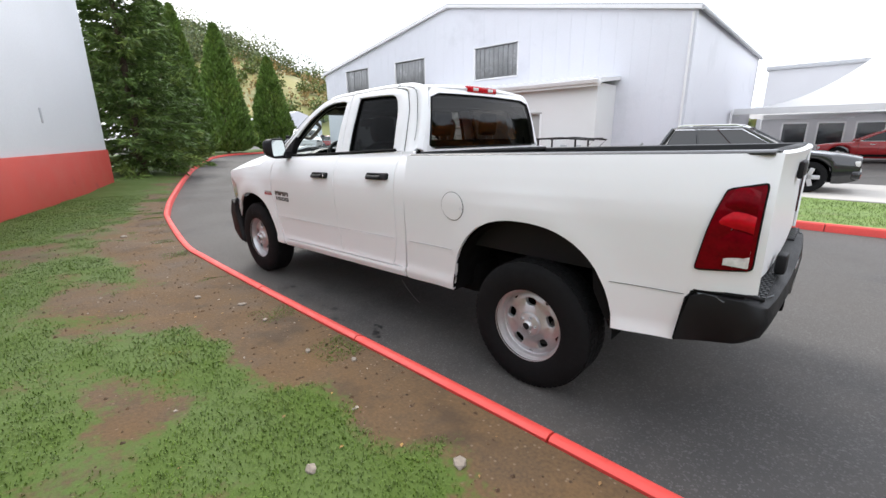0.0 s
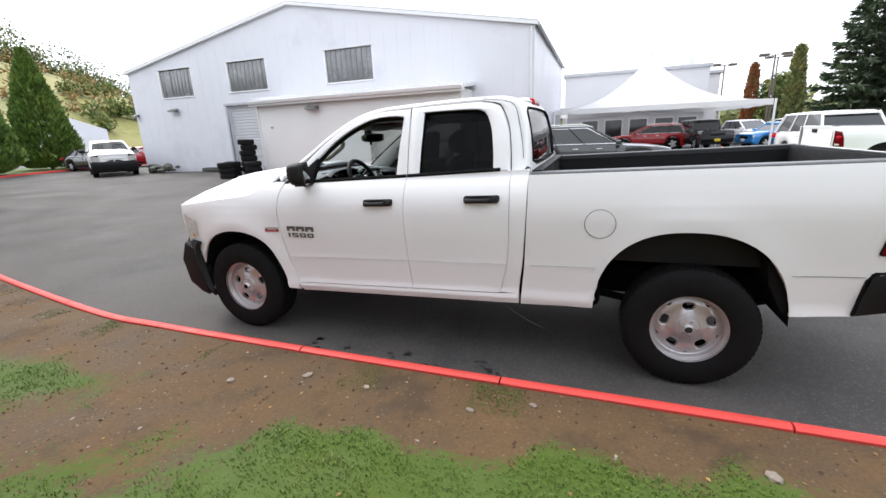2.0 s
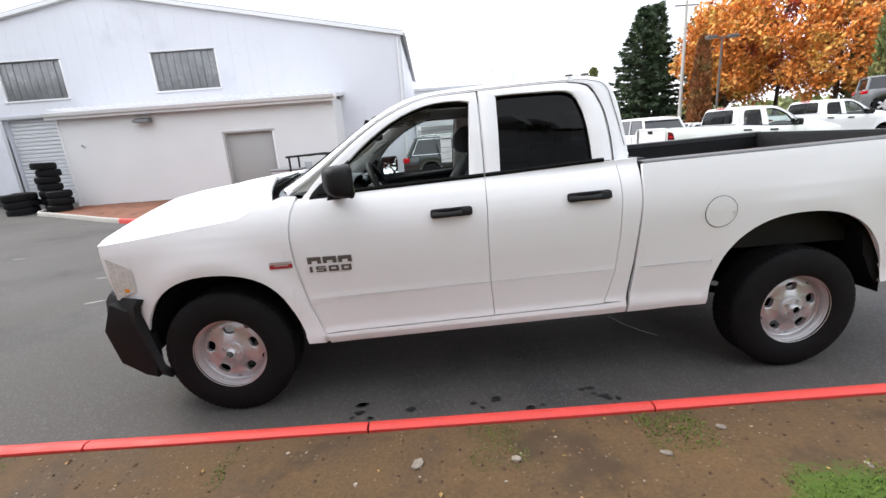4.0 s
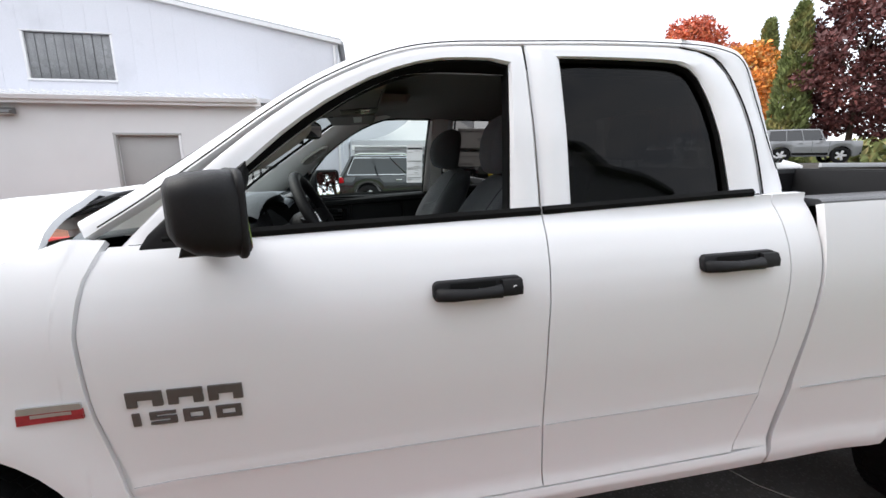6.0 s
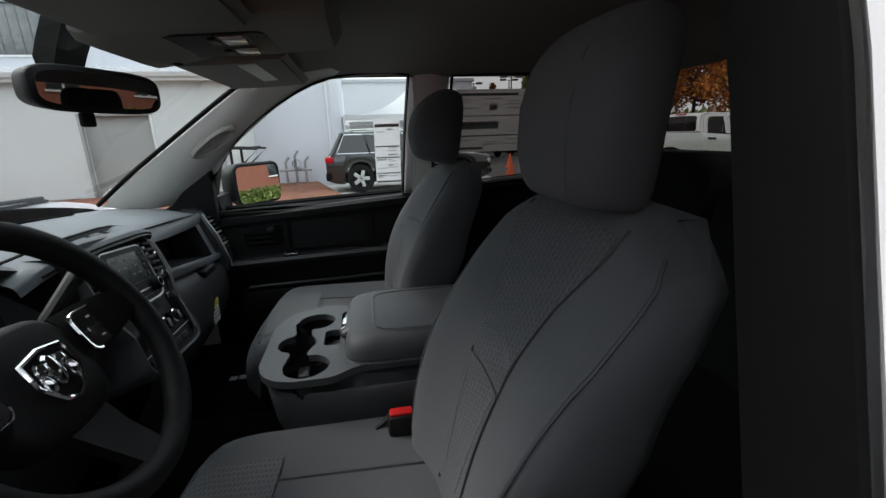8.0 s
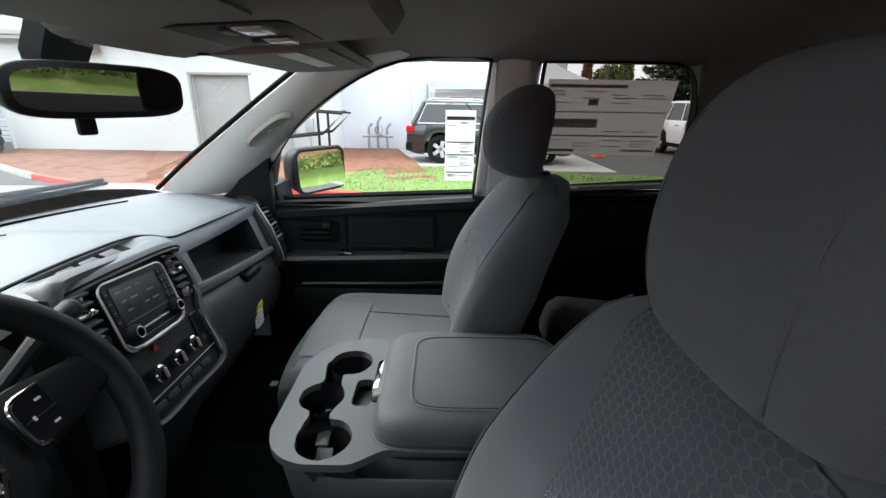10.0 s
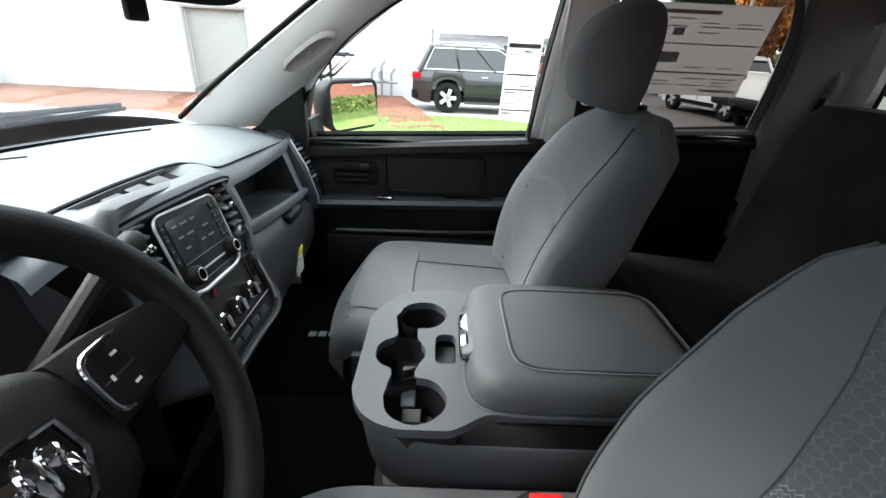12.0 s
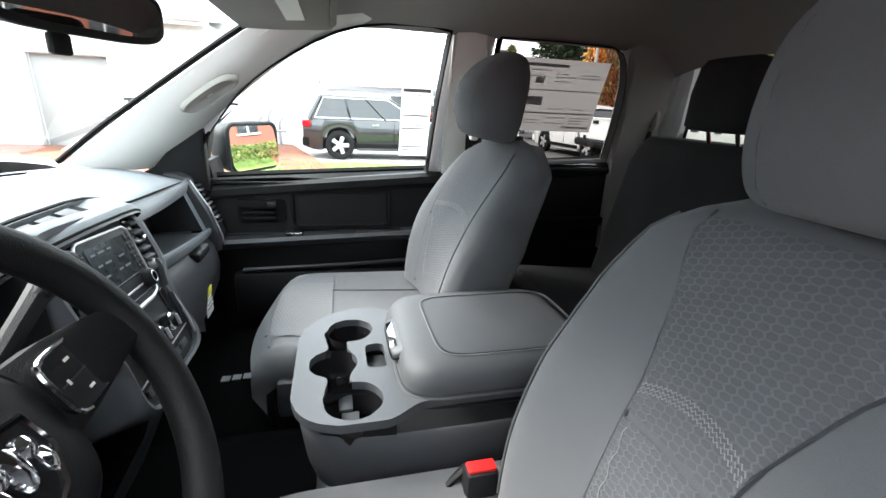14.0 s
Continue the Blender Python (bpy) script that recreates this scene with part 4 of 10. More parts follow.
def outline_points(segments, n):
    """Closed outline from sides given as point lists; n points a side."""
    out = []
    for s in segments:
        out += resample(smooth_line(s, 6) if len(s) > 2 else s, n + 1)[:-1]
    return out


FW_IN = [[(-1.10, 1.337), (-0.232, 1.377)], [(-0.232, 1.377), (-0.216, 1.60), (-0.203, 1.76), (-0.200, 1.800)],
         [(-0.200, 1.800), (-0.215, 1.811), (-0.40, 1.808), (-0.55, 1.770), (-0.70, 1.695), (-0.83, 1.602), (-0.95, 1.495)], [(-0.95, 1.495), (-1.02, 1.42), (-1.10, 1.337)]]
FW_OUT = [[(-1.222, 1.323), (-0.143, 1.370)], [(-0.143, 1.370), (-0.144, 1.70), (-0.146, 1.80), (-0.149, 1.862)],
          [(-0.149, 1.862), (-0.40, 1.848), (-0.55, 1.812), (-0.72, 1.738), (-0.86, 1.647), (-0.99, 1.545)], [(-0.99, 1.545), (-1.12, 1.43), (-1.222, 1.323)]]
RW_IN = [[(-0.046, 1.384), (0.506, 1.414)], [(0.506, 1.414), (0.498, 1.55), (0.478, 1.69), (0.445, 1.780)],
         [(0.445, 1.780), (0.41, 1.816), (0.34, 1.829), (0.10, 1.830), (-0.035, 1.827)], [(-0.035, 1.827), (-0.04, 1.60), (-0.046, 1.384)]]
RW_OUT = [[(-0.138, 1.372), (0.630, 1.410)], [(0.630, 1.410), (0.622, 1.55), (0.600, 1.70), (0.560, 1.800)],
          [(0.560, 1.800), (0.52, 1.855), (0.42, 1.880), (0.15, 1.878), (-0.142, 1.865)], [(-0.142, 1.865), (-0.139, 1.60), (-0.138, 1.372)]]


def lower_sill(sides, sill_drop, head_drop):
    """The outline with its lower edge, and its head, let down."""
    return [[(x, z - sill_drop * min(1.0, max(0.0, (1.58 - z) / 0.15)) - head_drop * min(1.0, max(0.0, (z - 1.58) / 0.15))) for x, z in s] for s in sides]


def ring(outer, inner, fn, mids=(0.0, 0.12, 0.5, 0.88, 1.0), skip=0):
    """A band between two outlines; skip: points left open at the start."""
    if skip:
        outer, inner = outer[skip:] + outer[:1], inner[skip:] + inner[:1]
        return grid([[fn(a[0] + (b[0] - a[0]) * k, a[1] + (b[1] - a[1]) * k, k) for a, b in zip(outer, inner)] for k in mids])
    rows = []
    for k in mids:
        rows.append([fn(a[0] + (b[0] - a[0]) * k, a[1] + (b[1] - a[1]) * k, k) for a, b in zip(outer, inner)])
    return grid(rows, closed_u=True)


def wheel(parent, x, y, sg):
    """A steel road wheel; sg: the side it faces."""
    w = new("wheel"); w.parent = parent; w.location = (x, y, 0.402)
    R, W = 0.402, 0.255
    prof = [(0.222, 0.06), (0.226, 0.115), (0.245, 0.125), (0.30, 0.130), (0.345, 0.126), (0.375, 0.116), (0.392, 0.100), (0.396, 0.080), (0.3975, 0.05)]
    prof = prof + [(r, -h) for r, h in reversed(prof)]
    part("tyre", lathe([(r, sg * h) for r, h in prof], "Y", n=64), TYRE, w)
    bm = bmesh.new()
    for i in range(64):
        a = 2 * math.pi * (i + .5) / 64
        for k, (yy, wd, tw) in enumerate(((0.076, 0.034, .2), (0.028, 0.040, -.25), (-0.022, 0.040, .25), (-0.072, 0.034, -.2))):
            m = Matrix.Rotation(-a - (k % 2) * 0.045, 4, "Y") @ Matrix.Translation((0.3955, sg * yy, 0)) @ Matrix.Rotation(tw, 4, "X")
            box(bm, (0, 0, 0), (0.010, wd, 0.030), m=m)
    part("tread", bm, TYRE, w)
    prof = [(0.222, 0.112), (0.232, 0.116), (0.236, 0.110), (0.230, 0.102), (0.222, 0.098), (0.217, 0.084), (0.212, 0.082), (0.207, 0.072), (0.204, 0.052), (0.197, 0.046), (0.186, 0.052)]
    part("rim", lathe([(r, sg * h) for r, h in prof], "Y", n=64), RIM, w)
    bm = bmesh.new()
    N = 28

    def dish(r):
        return lerp([(0.06, 0.078), (0.085, 0.074), (0.10, 0.066), (0.135, 0.064), (0.165, 0.066), (0.188, 0.054)], r)
    for s in range(5):
        a0 = 2 * math.pi * s / 5 + 0.35
        loops = []
        for k in (0, 1, 2, 3):
            lp = []
            for i in range(N):
                t = 2 * math.pi * i / N
                ct, st = math.cos(t), math.sin(t)
                q = max(abs(ct), abs(st))
                ro, to = 0.126 + 0.062 * ct / q, (math.pi / 5) * st / q
                rh, th = 0.141 + 0.026 * math.copysign(abs(ct) ** .75, ct), (0.035 * math.copysign(abs(st) ** .6, st)) / 0.142
                if k == 0:
                    r, th2, dz = ro, to, 0
                elif k == 1:
                    r, th2, dz = rh + 0.005 * ct, th * 1.16, 0
                elif k == 2:
                    r, th2, dz = rh, th, -0.004
                else:
                    r, th2, dz = rh, th, -0.03
                a = a0 + th2
                lp.append((r * math.cos(a), sg * (dish(r) + dz), r * math.sin(a)))
            loops.append(lp)
        grid(loops, bm, closed_u=True)
    bmesh.ops.remove_doubles(bm, verts=bm.verts, dist=1e-4)
    part("disc", bm, RIM, w, "silver steel disc with five slots")
    cap = part("hub_cap", lathe([(0.0, sg * 0.118), (0.022, sg * 0.118), (0.028, sg * 0.112), (0.034, sg * 0.098), (0.070, sg * 0.090), (0.076, sg * 0.082), (0.078, sg * 0.07)], "Y", n=32), STEEL, w, "silver hub cap")
    for i in range(5):
        a = 2 * math.pi * i / 5
        part("lug", lathe([(0, sg * 0.106), (0.008, sg * 0.106), (0.011, sg * 0.10), (0.011, sg * 0.085)], "Y", (0.05 * math.cos(a), 0, 0.05 * math.sin(a)), 10), CHROME, cap)
    part("brake_drum", lathe([(0, sg * 0.03), (0.17, sg * 0.03), (0.18, sg * -0.06), (0, sg * -0.06)], "Y", n=32), DARKMETAL, w)
    return w


def bars(parent, name, mat, spec, fn, deep, label=""):
    """Small raised bars that stand for lettering. spec: x0, x1, z0, z1."""
    for x0, x1, z0, z1 in spec:
        rows = []
        for dx, z in ((0, z0), (0, z1)):
            rows.append([(x0 + (x1 - x0) * k / 2, fn(x0 + (x1 - x0) * k / 2, z), z) for k in range(3)])
        ob = part(name, grid(rows), mat, parent, label)
        thicken(ob, deep, 0)


def truck(interior=True):
    T = thing("pickup_truck", "white four-door pickup truck with black bumpers, driver window open", "truck")
    for sg in (-1, 1):
        # front wing
        cols = dense(-2.40, -1.155, -1.772, 0.493, 6, 26)
        rows = []
        NZ = 22
        for j in range(NZ + 1):
            row = []
            for i, xc in enumerate(cols):
                zb = farch(xc) or lerp([(-2.40, 0.80), (-2.26, 0.70)], xc) if xc < -1.79 else (farch(xc) or lerp([(-1.279, 0.44), (-1.155, 0.425)], xc))
                zt = lerp([(-2.40, 1.130), (-2.2, 1.158), (-1.95, 1.190), (-1.6, 1.232), (-1.45, 1.30), (-1.30, 1.345), (-1.15, 1.340)], xc)
                z = zb + (zt - zb) * (j / NZ)
                wgt = max(0, (xc + 1.55) / 0.395) ** 2 if xc > -1.55 else 0
                x = xc + (fseam(z) - 0.0025 + 1.155) * wgt
                if xc < -2.1:
                    x += -0.03 * ((-2.1 - xc) / .3) * math.sin(max(0, (z - .75) / .4) * 1.6)
                row.append((x, sg * half(x, z), z))
            rows.append(row)
        wing = part("front_wing", grid(rows), WHITE, T, "white front wing", angle=50)
        thicken(wing, 0.02)
        # black arch liner
        pts = [(-1.772 + 0.493 * math.cos(a), 0.44 + 0.485 * math.sin(a)) for a in [math.pi * i / 20 for i in range(21)]]
        part("arch_liner", grid([[(x, sg * y, z) for x, z in pts] for y in (0.955, 0.60)] + [[(-1.79, sg * 0.60, 0.6)] * 21]), SEAL, T)
        pts = [(1.745 + 0.55 * math.cos(a), 0.46 + 0.58 * max(0.02, math.sin(a)) ** .85) for a in [math.pi * i / 24 for i in range(25)]]
        part("arch_liner", grid([[(x, sg * y, z) for x, z in pts] for y in (0.975, 0.60)] + [[(1.745, sg * 0.60, 0.7)] * 25]), SEAL, T)
        # doors
        belt = belt_near if sg < 0 else belt_far
        fd = part("front_door", ruled(lambda z: fseam(z) + .0022, lambda z: bseam(z) - .0022, sill, belt, sg, 12, 40), WHITE, T, "white front door", angle=50)
        thicken(fd, 0.03)
        rd = part("rear_door", ruled(lambda z: bseam(z) + .0022, lambda z: rseam(z) - .0022, sill, belt, sg, 10, 40), WHITE, T, "white rear door", angle=50)
        thicken(rd, 0.03)
        cc = part("cab_corner", ruled(lambda z: rseam(z) + .0022, cabback, lambda x: 0.55, lambda x: belt(x), sg, 6, 34), WHITE, T, angle=50)
        thicken(cc, 0.03)
        # thin grey tubes draw the shade line of the doors' crease
        for door, xa, xb in ((fd, -1.235, -0.150), (rd, -0.133, 0.612)):
            part("door_crease", tube([(x, sg * (half(x, 0.7525 + RAKE * x) - 0.0002), 0.7525 + RAKE * x) for x in [xa + (xb - xa) * k / 12 for k in range(13)]], 0.0012, n=5), GREYTRIM, door)
        # painted jambs behind the door gaps
        for sf in (fseam, bseam, rseam):
            part("door_jamb", ruled(lambda z: sf(z) - .03, lambda z: sf(z) + .03, sill, lambda x: belt(x) - .01, sg, 1, 20, inset=0.016), WHITE, T)
        part("sill_jamb", ruled(lambda z: fseam(z) - .05, lambda z: fseam(z) + .06, lambda x: 0.428, lambda x: 0.515, sg, 2, 4, inset=0.016), WHITE, T)
        rk = part("rocker_panel", ruled(lambda z: lerp([(0.4, -1.150), (0.5, -1.170)], z), lambda z: 0.70, lambda x: 0.418 + 0.03 * (x + 1.15), lambda x: sill(x) - .006 if x < 0.55 else 0.55, sg, 12, 8), WHITE, T, angle=50)
        thicken(rk, 0.05)

        def gl(x, z, k, o=0.0):
            return (x, sg * (glasshalf(x, z) + 0.004 + o), z)
        n = 12
        fw_in, rw_in, fw_out, rw_out = FW_IN, RW_IN, FW_OUT, RW_OUT
        if sg > 0:
            fw_in, fw_out, rw_out = [lower_sill(o, 0.060, 0.0) for o in (FW_IN, FW_OUT, RW_OUT)]
            rw_in = lower_sill(RW_IN, 0.03, 0.035)
        for door, oin, oout in ((fd, fw_in, fw_out), (rd, rw_in, rw_out)):
            pin, pout = outline_points(oin, n), outline_points(oout, n)
            fr = part("window_frame", ring(pout, pin, lambda x, z, k: gl(x, z, k, (0.012 if 0.05 < k < 0.95 else 0.0)), skip=n), WHITE, door, "white window frame", angle=50)
            thicken(fr, 0.05)
            cx = sum(p[0] for p in pin) / len(pin); cz = sum(p[1] for p in pin) / len(pin)
            kx, kz = (0.988, 0.980) if door is fd else (0.992, 0.988)
            pin2 = [(cx + (x - cx) * kx, cz + (z - cz) * kz) for x, z in pin]
            se = part("window_seal", ring(pin, pin2, lambda x, z, k: gl(x, z, k, -0.006), (-0.04, 1.0)), SEAL, door, "black rubber window seal")
            thicken(se, 0.05)
            # black sill between the outer moulding and the door card
            xa, xb = oout[0][0][0] + .02, oout[0][1][0] - .02
            part("window_sill", loft([[(x, sg * y, belt(x) + z) for y, z in ((half(x, belt(x)) - .02, -0.03), (half(x, belt(x)) - .012, 0.0), (half(x, belt(x)) - .04, 0.006), (0.855, -0.015), (0.85, -0.05))] for x in [xa + (xb - xa) * i / 6 for i in range(7)]]), SEAL, door)
            # belt moulding
            x0, x1 = (oin[0][0][0] - 0.02, -0.146) if door is fd else (-0.136, 0.560)
            part("belt_moulding", tube([(x, sg * (half(x, belt(x)) - .006), belt(x) + 0.009) for x in [x0 + (x1 - x0) * i / 8 for i in range(9)]], 0.014, n=6), SEAL, door, "black belt moulding")
        # panes: the driver's front pane is wound down
        for door, oin, mat, on in ((fd, fw_in, CLEAR, sg > 0), (rd, rw_in, TINT if sg < 0 else LTINT, True)):
            if on:
                pin = outline_points(oin, n)
                bm = bmesh.new()
                c = bm.verts.new(gl(sum(p[0] for p in pin) / len(pin), sum(p[1] for p in pin) / len(pin), 0, -0.022))
                vs = [bm.verts.new(gl(x, z, 0, -0.022)) for x, z in pin]
                for i in range(len(vs)):
                    bm.faces.new((vs[i], vs[(i + 1) % len(vs)], c))
                g = part("window_pane", bm, mat, door, "tinted window pane" if mat is not CLEAR else "clear window pane")
                g.visible_shadow = mat is not CLEAR
        # mirror sail
        if sg < 0:
            bm = prism([(-1.186, 1.297), (-1.05, 1.295), (-0.992, 1.305), (-0.968, 1.39), (-0.936, 1.470), (-0.930, 1.525), (-1.02, 1.455), (-1.11, 1.395), (-1.155, 1.35)], "Y", -0.870, -0.934, 0.005)
            for v_ in bm.verts:
                v_.co.y += 0.27 * (v_.co.z - 1.30)
        else:
            bm = prism([(-1.205, 1.335), (-0.985, 1.352), (-0.955, 1.475), (-1.0, 1.44)], "Y", 0.865, 0.925, 0.006)
        part("mirror_sail", bm, BLACK, fd, "black mirror base")
        mg = Matrix.Translation((-0.925, -1.085, 1.420)) @ Matrix.Rotation(radians(25), 4, "Z") if sg < 0 else Matrix.Translation((-0.900, 1.178, 1.368)) @ Matrix.Rotation(radians(-31), 4, "Z")
        hw_ = 0.100 if sg < 0 else 0.146
        bm = loft([[(x, y * kw, z * kh + zo) for y, z in [(hw_ * math.copysign(abs(math.cos(2 * math.pi * i / 28)) ** .55, math.cos(2 * math.pi * i / 28)), (0.088 if sg < 0 else 0.098) * math.copysign(abs(math.sin(2 * math.pi * i / 28)) ** .55, math.sin(2 * math.pi * i / 28))) for i in range(28)]]
                   for x, kw, kh, zo in ((-0.105, 0.55, 0.55, 0.01), (-0.095, 0.72, 0.74, 0.008), (-0.065, 0.90, 0.92, 0.003), (-0.02, 0.99, 1.0, 0), (0.010, 1.0, 1.0, 0), (0.014, 0.96, 0.96, 0))])
        bmesh.ops.transform(bm, matrix=mg, verts=bm.verts)
        mi = part("door_mirror", bm, BLACK, fd, "black door mirror housing", angle=60)
        bm = prism(rounded(hw_ * 1.80, 0.158 if sg < 0 else 0.172, 0.03, 5), "X", 0.0145, 0.0165)
        bmesh.ops.transform(bm, matrix=mg @ Matrix.Translation((0.009, 0, 0)) @ Matrix.Rotation(radians(-5), 4, "Y"), verts=bm.verts)
        part("mirror_glass", bm, MIRROR, mi)
        bm = tube([(0.017, a, b) for a, b in rounded(hw_ * 1.84, 0.164 if sg < 0 else 0.178, 0.032, 5)], 0.009, n=8, closed=True)
        bmesh.ops.transform(bm, matrix=mg, verts=bm.verts)
        part("mirror_rim", bm, BLACK, mi, "", 60)
        part("mirror_arm", prism([(-1.04, 1.318), (-0.955, 1.322), (-0.955, 1.385), (-1.02, 1.38)] if sg < 0 else [(-1.045, 1.275), (-0.975, 1.278), (-0.985, 1.345), (-1.03, 1.345)], "Y", sg * 0.90, sg * 1.06, 0.012), BLACK, fd)
        # handles
        for door, hx0, hx1, hz in ((fd, -0.474, -0.232, 1.194), (rd, 0.320, 0.572, 1.228)):
            cxm, L = (hx0 + hx1) / 2, hx1 - hx0
            yy = lambda x, z: sg * (half(x, z) + 0.002)
            hz0 = lambda x: hz + 0.027 * (x - cxm)
            skin = lambda x, z, o: (x, yy(x, z) + sg * o, z)
            base = [(cxm + a, b) for a, b in rounded(L, 0.050, 0.016, 5)]
            h = part("door_handle", grid([[skin(cxm + (x - cxm) * k, hz0(x) + z * k, o) for x, z in base] for k, o in ((1.0, -0.004), (1.0, 0.010), (0.985, 0.014), (0.93, 0.015), (0.5, 0.012), (0.02, 0.012))], closed_u=True), BLACK, door, "black plastic door handle", angle=50)
            part("grip", loft([[skin(x, hz0(x) - 0.006 + 0.85 * dz * sn_, o + dy * c) for c, sn_ in [(math.cos(2 * math.pi * i / 12), math.sin(2 * math.pi * i / 12)) for i in range(12)]]
                               for x, o, dy, dz in ((hx0 + .006, 0.012, 0.006, 0.014), (hx0 + .016, 0.018, 0.013, 0.020), (hx0 + .05, 0.030, 0.012, 0.019), (cxm - .02, 0.036, 0.011, 0.016), (hx1 - .09, 0.032, 0.012, 0.018), (hx1 - .062, 0.026, 0.014, 0.021))]), BLACK, h, "", 60)
            # no hollow here: a flat black sheet stands for the cup's shadow
            part("recess", grid([[skin(x, hz0(x) + z, 0.0165) for x in (hx0 + .045, cxm, hx1 - .075)] for z in (0.007, 0.019)]), SEAL, h, "flat dark patch for the shade behind the grip")
            part("lock_end", loft([[skin(x, hz0(x) + z, o) for z, o in ((-0.021, 0.012), (-0.019, 0.026), (0.0, 0.031), (0.019, 0.026), (0.021, 0.012))] for x in (hx1 - .058, hx1 - .05, hx1 - .01, hx1 - .004)]), BLACK, h, "", 50)
            if door is fd:
                part("lock_barrel", lathe([(0, sg * 0.004), (0.009, sg * 0.004), (0.010, 0)], "Y", (hx1 - 0.026, yy(hx1 - .026, hz) + sg * 0.0315, hz + .001), 14), CHROME, h)
        # box side
        cols = sorted(dense(0.762, 2.905, 1.745, 0.545, 9, 30) + [2.598, 2.61, 2.622, 2.634, 2.645])
        rows = []
        for j in range(31):
            row = []
            for x in cols:
                zb = rarch(x) or lerp([(0.77, 0.470), (1.2, 0.492), (2.29, 0.552), (2.598, 0.578), (2.645, 0.84), (2.91, 0.86)], x)
                if 2.2 < x < 2.30:
                    zb = max(zb, 0.552)
                zt = 1.388 + 0.027 * (x - 0.77)
                z = zb + (zt - zb) * j / 30
                xx = x + (lerp([(0.47, -.048), (0.62, -.036), (0.75, -.022), (1.2, 0.0), (1.4, 0.0)], z) if x < 0.80 else 0)
                row.append((xx, sg * half(max(x, .75), z), z))
            rows.append(row)
        bs = part("box_side", grid(rows), WHITE, T, "white cargo box side", angle=50)
        thicken(bs, 0.025)
        xs_ = [0.775 + 2.10 * i / 14 for i in range(15)]
        zr = lambda x: 1.388 + 0.027 * (x - 0.77)
        part("rail_cap", loft([[(x, sg * y, zr(x) + z) for y, z in ((0.948, -0.006), (0.950, 0.003), (0.94, 0.010), (0.845, 0.012), (0.835, 0.006), (0.835, -0.03))] for x in xs_]), RAILM, T, "black plastic rail cap")
        part("inner_box_wall", grid([[(x, sg * 0.84, z0_ + (zr(x) - z0_) * k) for x in (0.79, 1.3, 1.8, 2.3, 2.87)] for z0_, k in ((0.80, 0), (0.80, .5), (0.80, 1.0))]), BLACK, T)
        part("wheelhouse", loft([[(x, sg * y, z) for y, z in ((0.84, 1.05), (0.84, zz), (0.62, zz), (0.58, zz - .03), (0.58, 1.05))] for x, zz in ((1.20, 1.06), (1.28, 1.09), (1.45, 1.11), (2.05, 1.11), (2.22, 1.09), (2.30, 1.06))]), BLACK, T)
        if sg < 0:
            fr = [(1.220 + 0.093 * math.cos(a), 1.080 + 0.093 * math.sin(a)) for a in [2 * math.pi * i / 36 for i in range(36)]]
            lid = part("fuel_door", grid([[(1.220 + (x - 1.220) * k, sg * (half(1.220 + (x - 1.220) * k, 1.080 + (z - 1.080) * k) + o), 1.080 + (z - 1.080) * k) for x, z in fr] for k, o in ((1.02, 0.001), (0.985, 0.001), (0.97, 0.005), (0.5, 0.006), (0.02, 0.006))], closed_u=True), WHITE, bs, "round fuel flap")
            part("seam", tube([(x, sg * (half(x, z) + .0015), z) for x, z in fr], 0.0018, n=5, closed=True), SEAL, lid)
            part("catch", lathe([(0, sg * .012), (.010, sg * .012), (.012, 0)], "Y", (1.298, sg * half(1.298, 1.070), 1.070), 10), CHROME, lid)
        # the crease's shade line goes on along the box as grey and dark tubes
        part("panel_crease", tube([(x, sg * (half(x, 0.7525 + RAKE * x) + 0.0005), 0.7525 + RAKE * x) for x in (0.775, 0.9, 1.05, 1.20)], 0.0018, n=4), GREYTRIM, bs)
        part("panel_crease", tube([(x, sg * (half(x, z) + 0.0005), z) for x, z in ((2.262, 0.803), (2.35, 0.806), (2.45, 0.810), (2.55, 0.814), (2.62, 0.817))], 0.0016, n=4), RAILM, bs)
        # mud flap behind the rear wheel
        part("mud_flap", prism([(2.14, 0.93), (2.26, 0.86), (2.304, 0.72), (2.312, 0.56), (2.296, 0.535), (2.268, 0.54), (2.24, 0.61), (2.17, 0.72)], "Y", sg * 0.66, sg * 0.962, 0.008), SEAL, T, "black mud flap")
        # tail lamp
        tl0 = [[(2.668, 0.951), (2.852, 0.968)], [(2.852, 0.968), (2.866, 0.976), (2.869, 0.992)], [(2.869, 0.992), (2.874, 1.31)], [(2.874, 1.31), (2.870, 1.324), (2.858, 1.324)], [(2.858, 1.324), (2.755, 1.303)], [(2.755, 1.303), (2.738, 1.295), (2.731, 1.28)], [(2.731, 1.28), (2.69, 1.15), (2.655, 0.970)], [(2.655, 0.970), (2.655, 0.955), (2.668, 0.951)]]
        po = outline_points(tl0, 8)
        cx, cz = 2.775, 1.14

        def lamp(sc, o, mat, nm, box_=None):
            pts_ = [(cx + (x - cx) * sc, cz + (z - cz) * sc) for x, z in po]
            rows_ = [[(cx + (x - cx) * k, sg * (half(cx + (x - cx) * k, cz + (z - cz) * k) + o * (1 if k < .99 else 0)), cz + (z - cz) * k) for x, z in pts_] for k in (1.0, 0.985, 0.95, 0.7, 0.4, 0.02)]
            return part(nm, grid(rows_, closed_u=True), mat, T if nm == "tail_lamp" else lampob)
        lampob = lamp(1.0, 0.014, DEEPRED, "tail_lamp")
        part("lamp_border", tube([(x, sg * (half(x, z) + 0.006), z) for x, z in po], 0.006, n=5, closed=True), SEAL, lampob, "dark lamp border")
        tagged(lampob, "red tail lamp with a clear reversing lens")
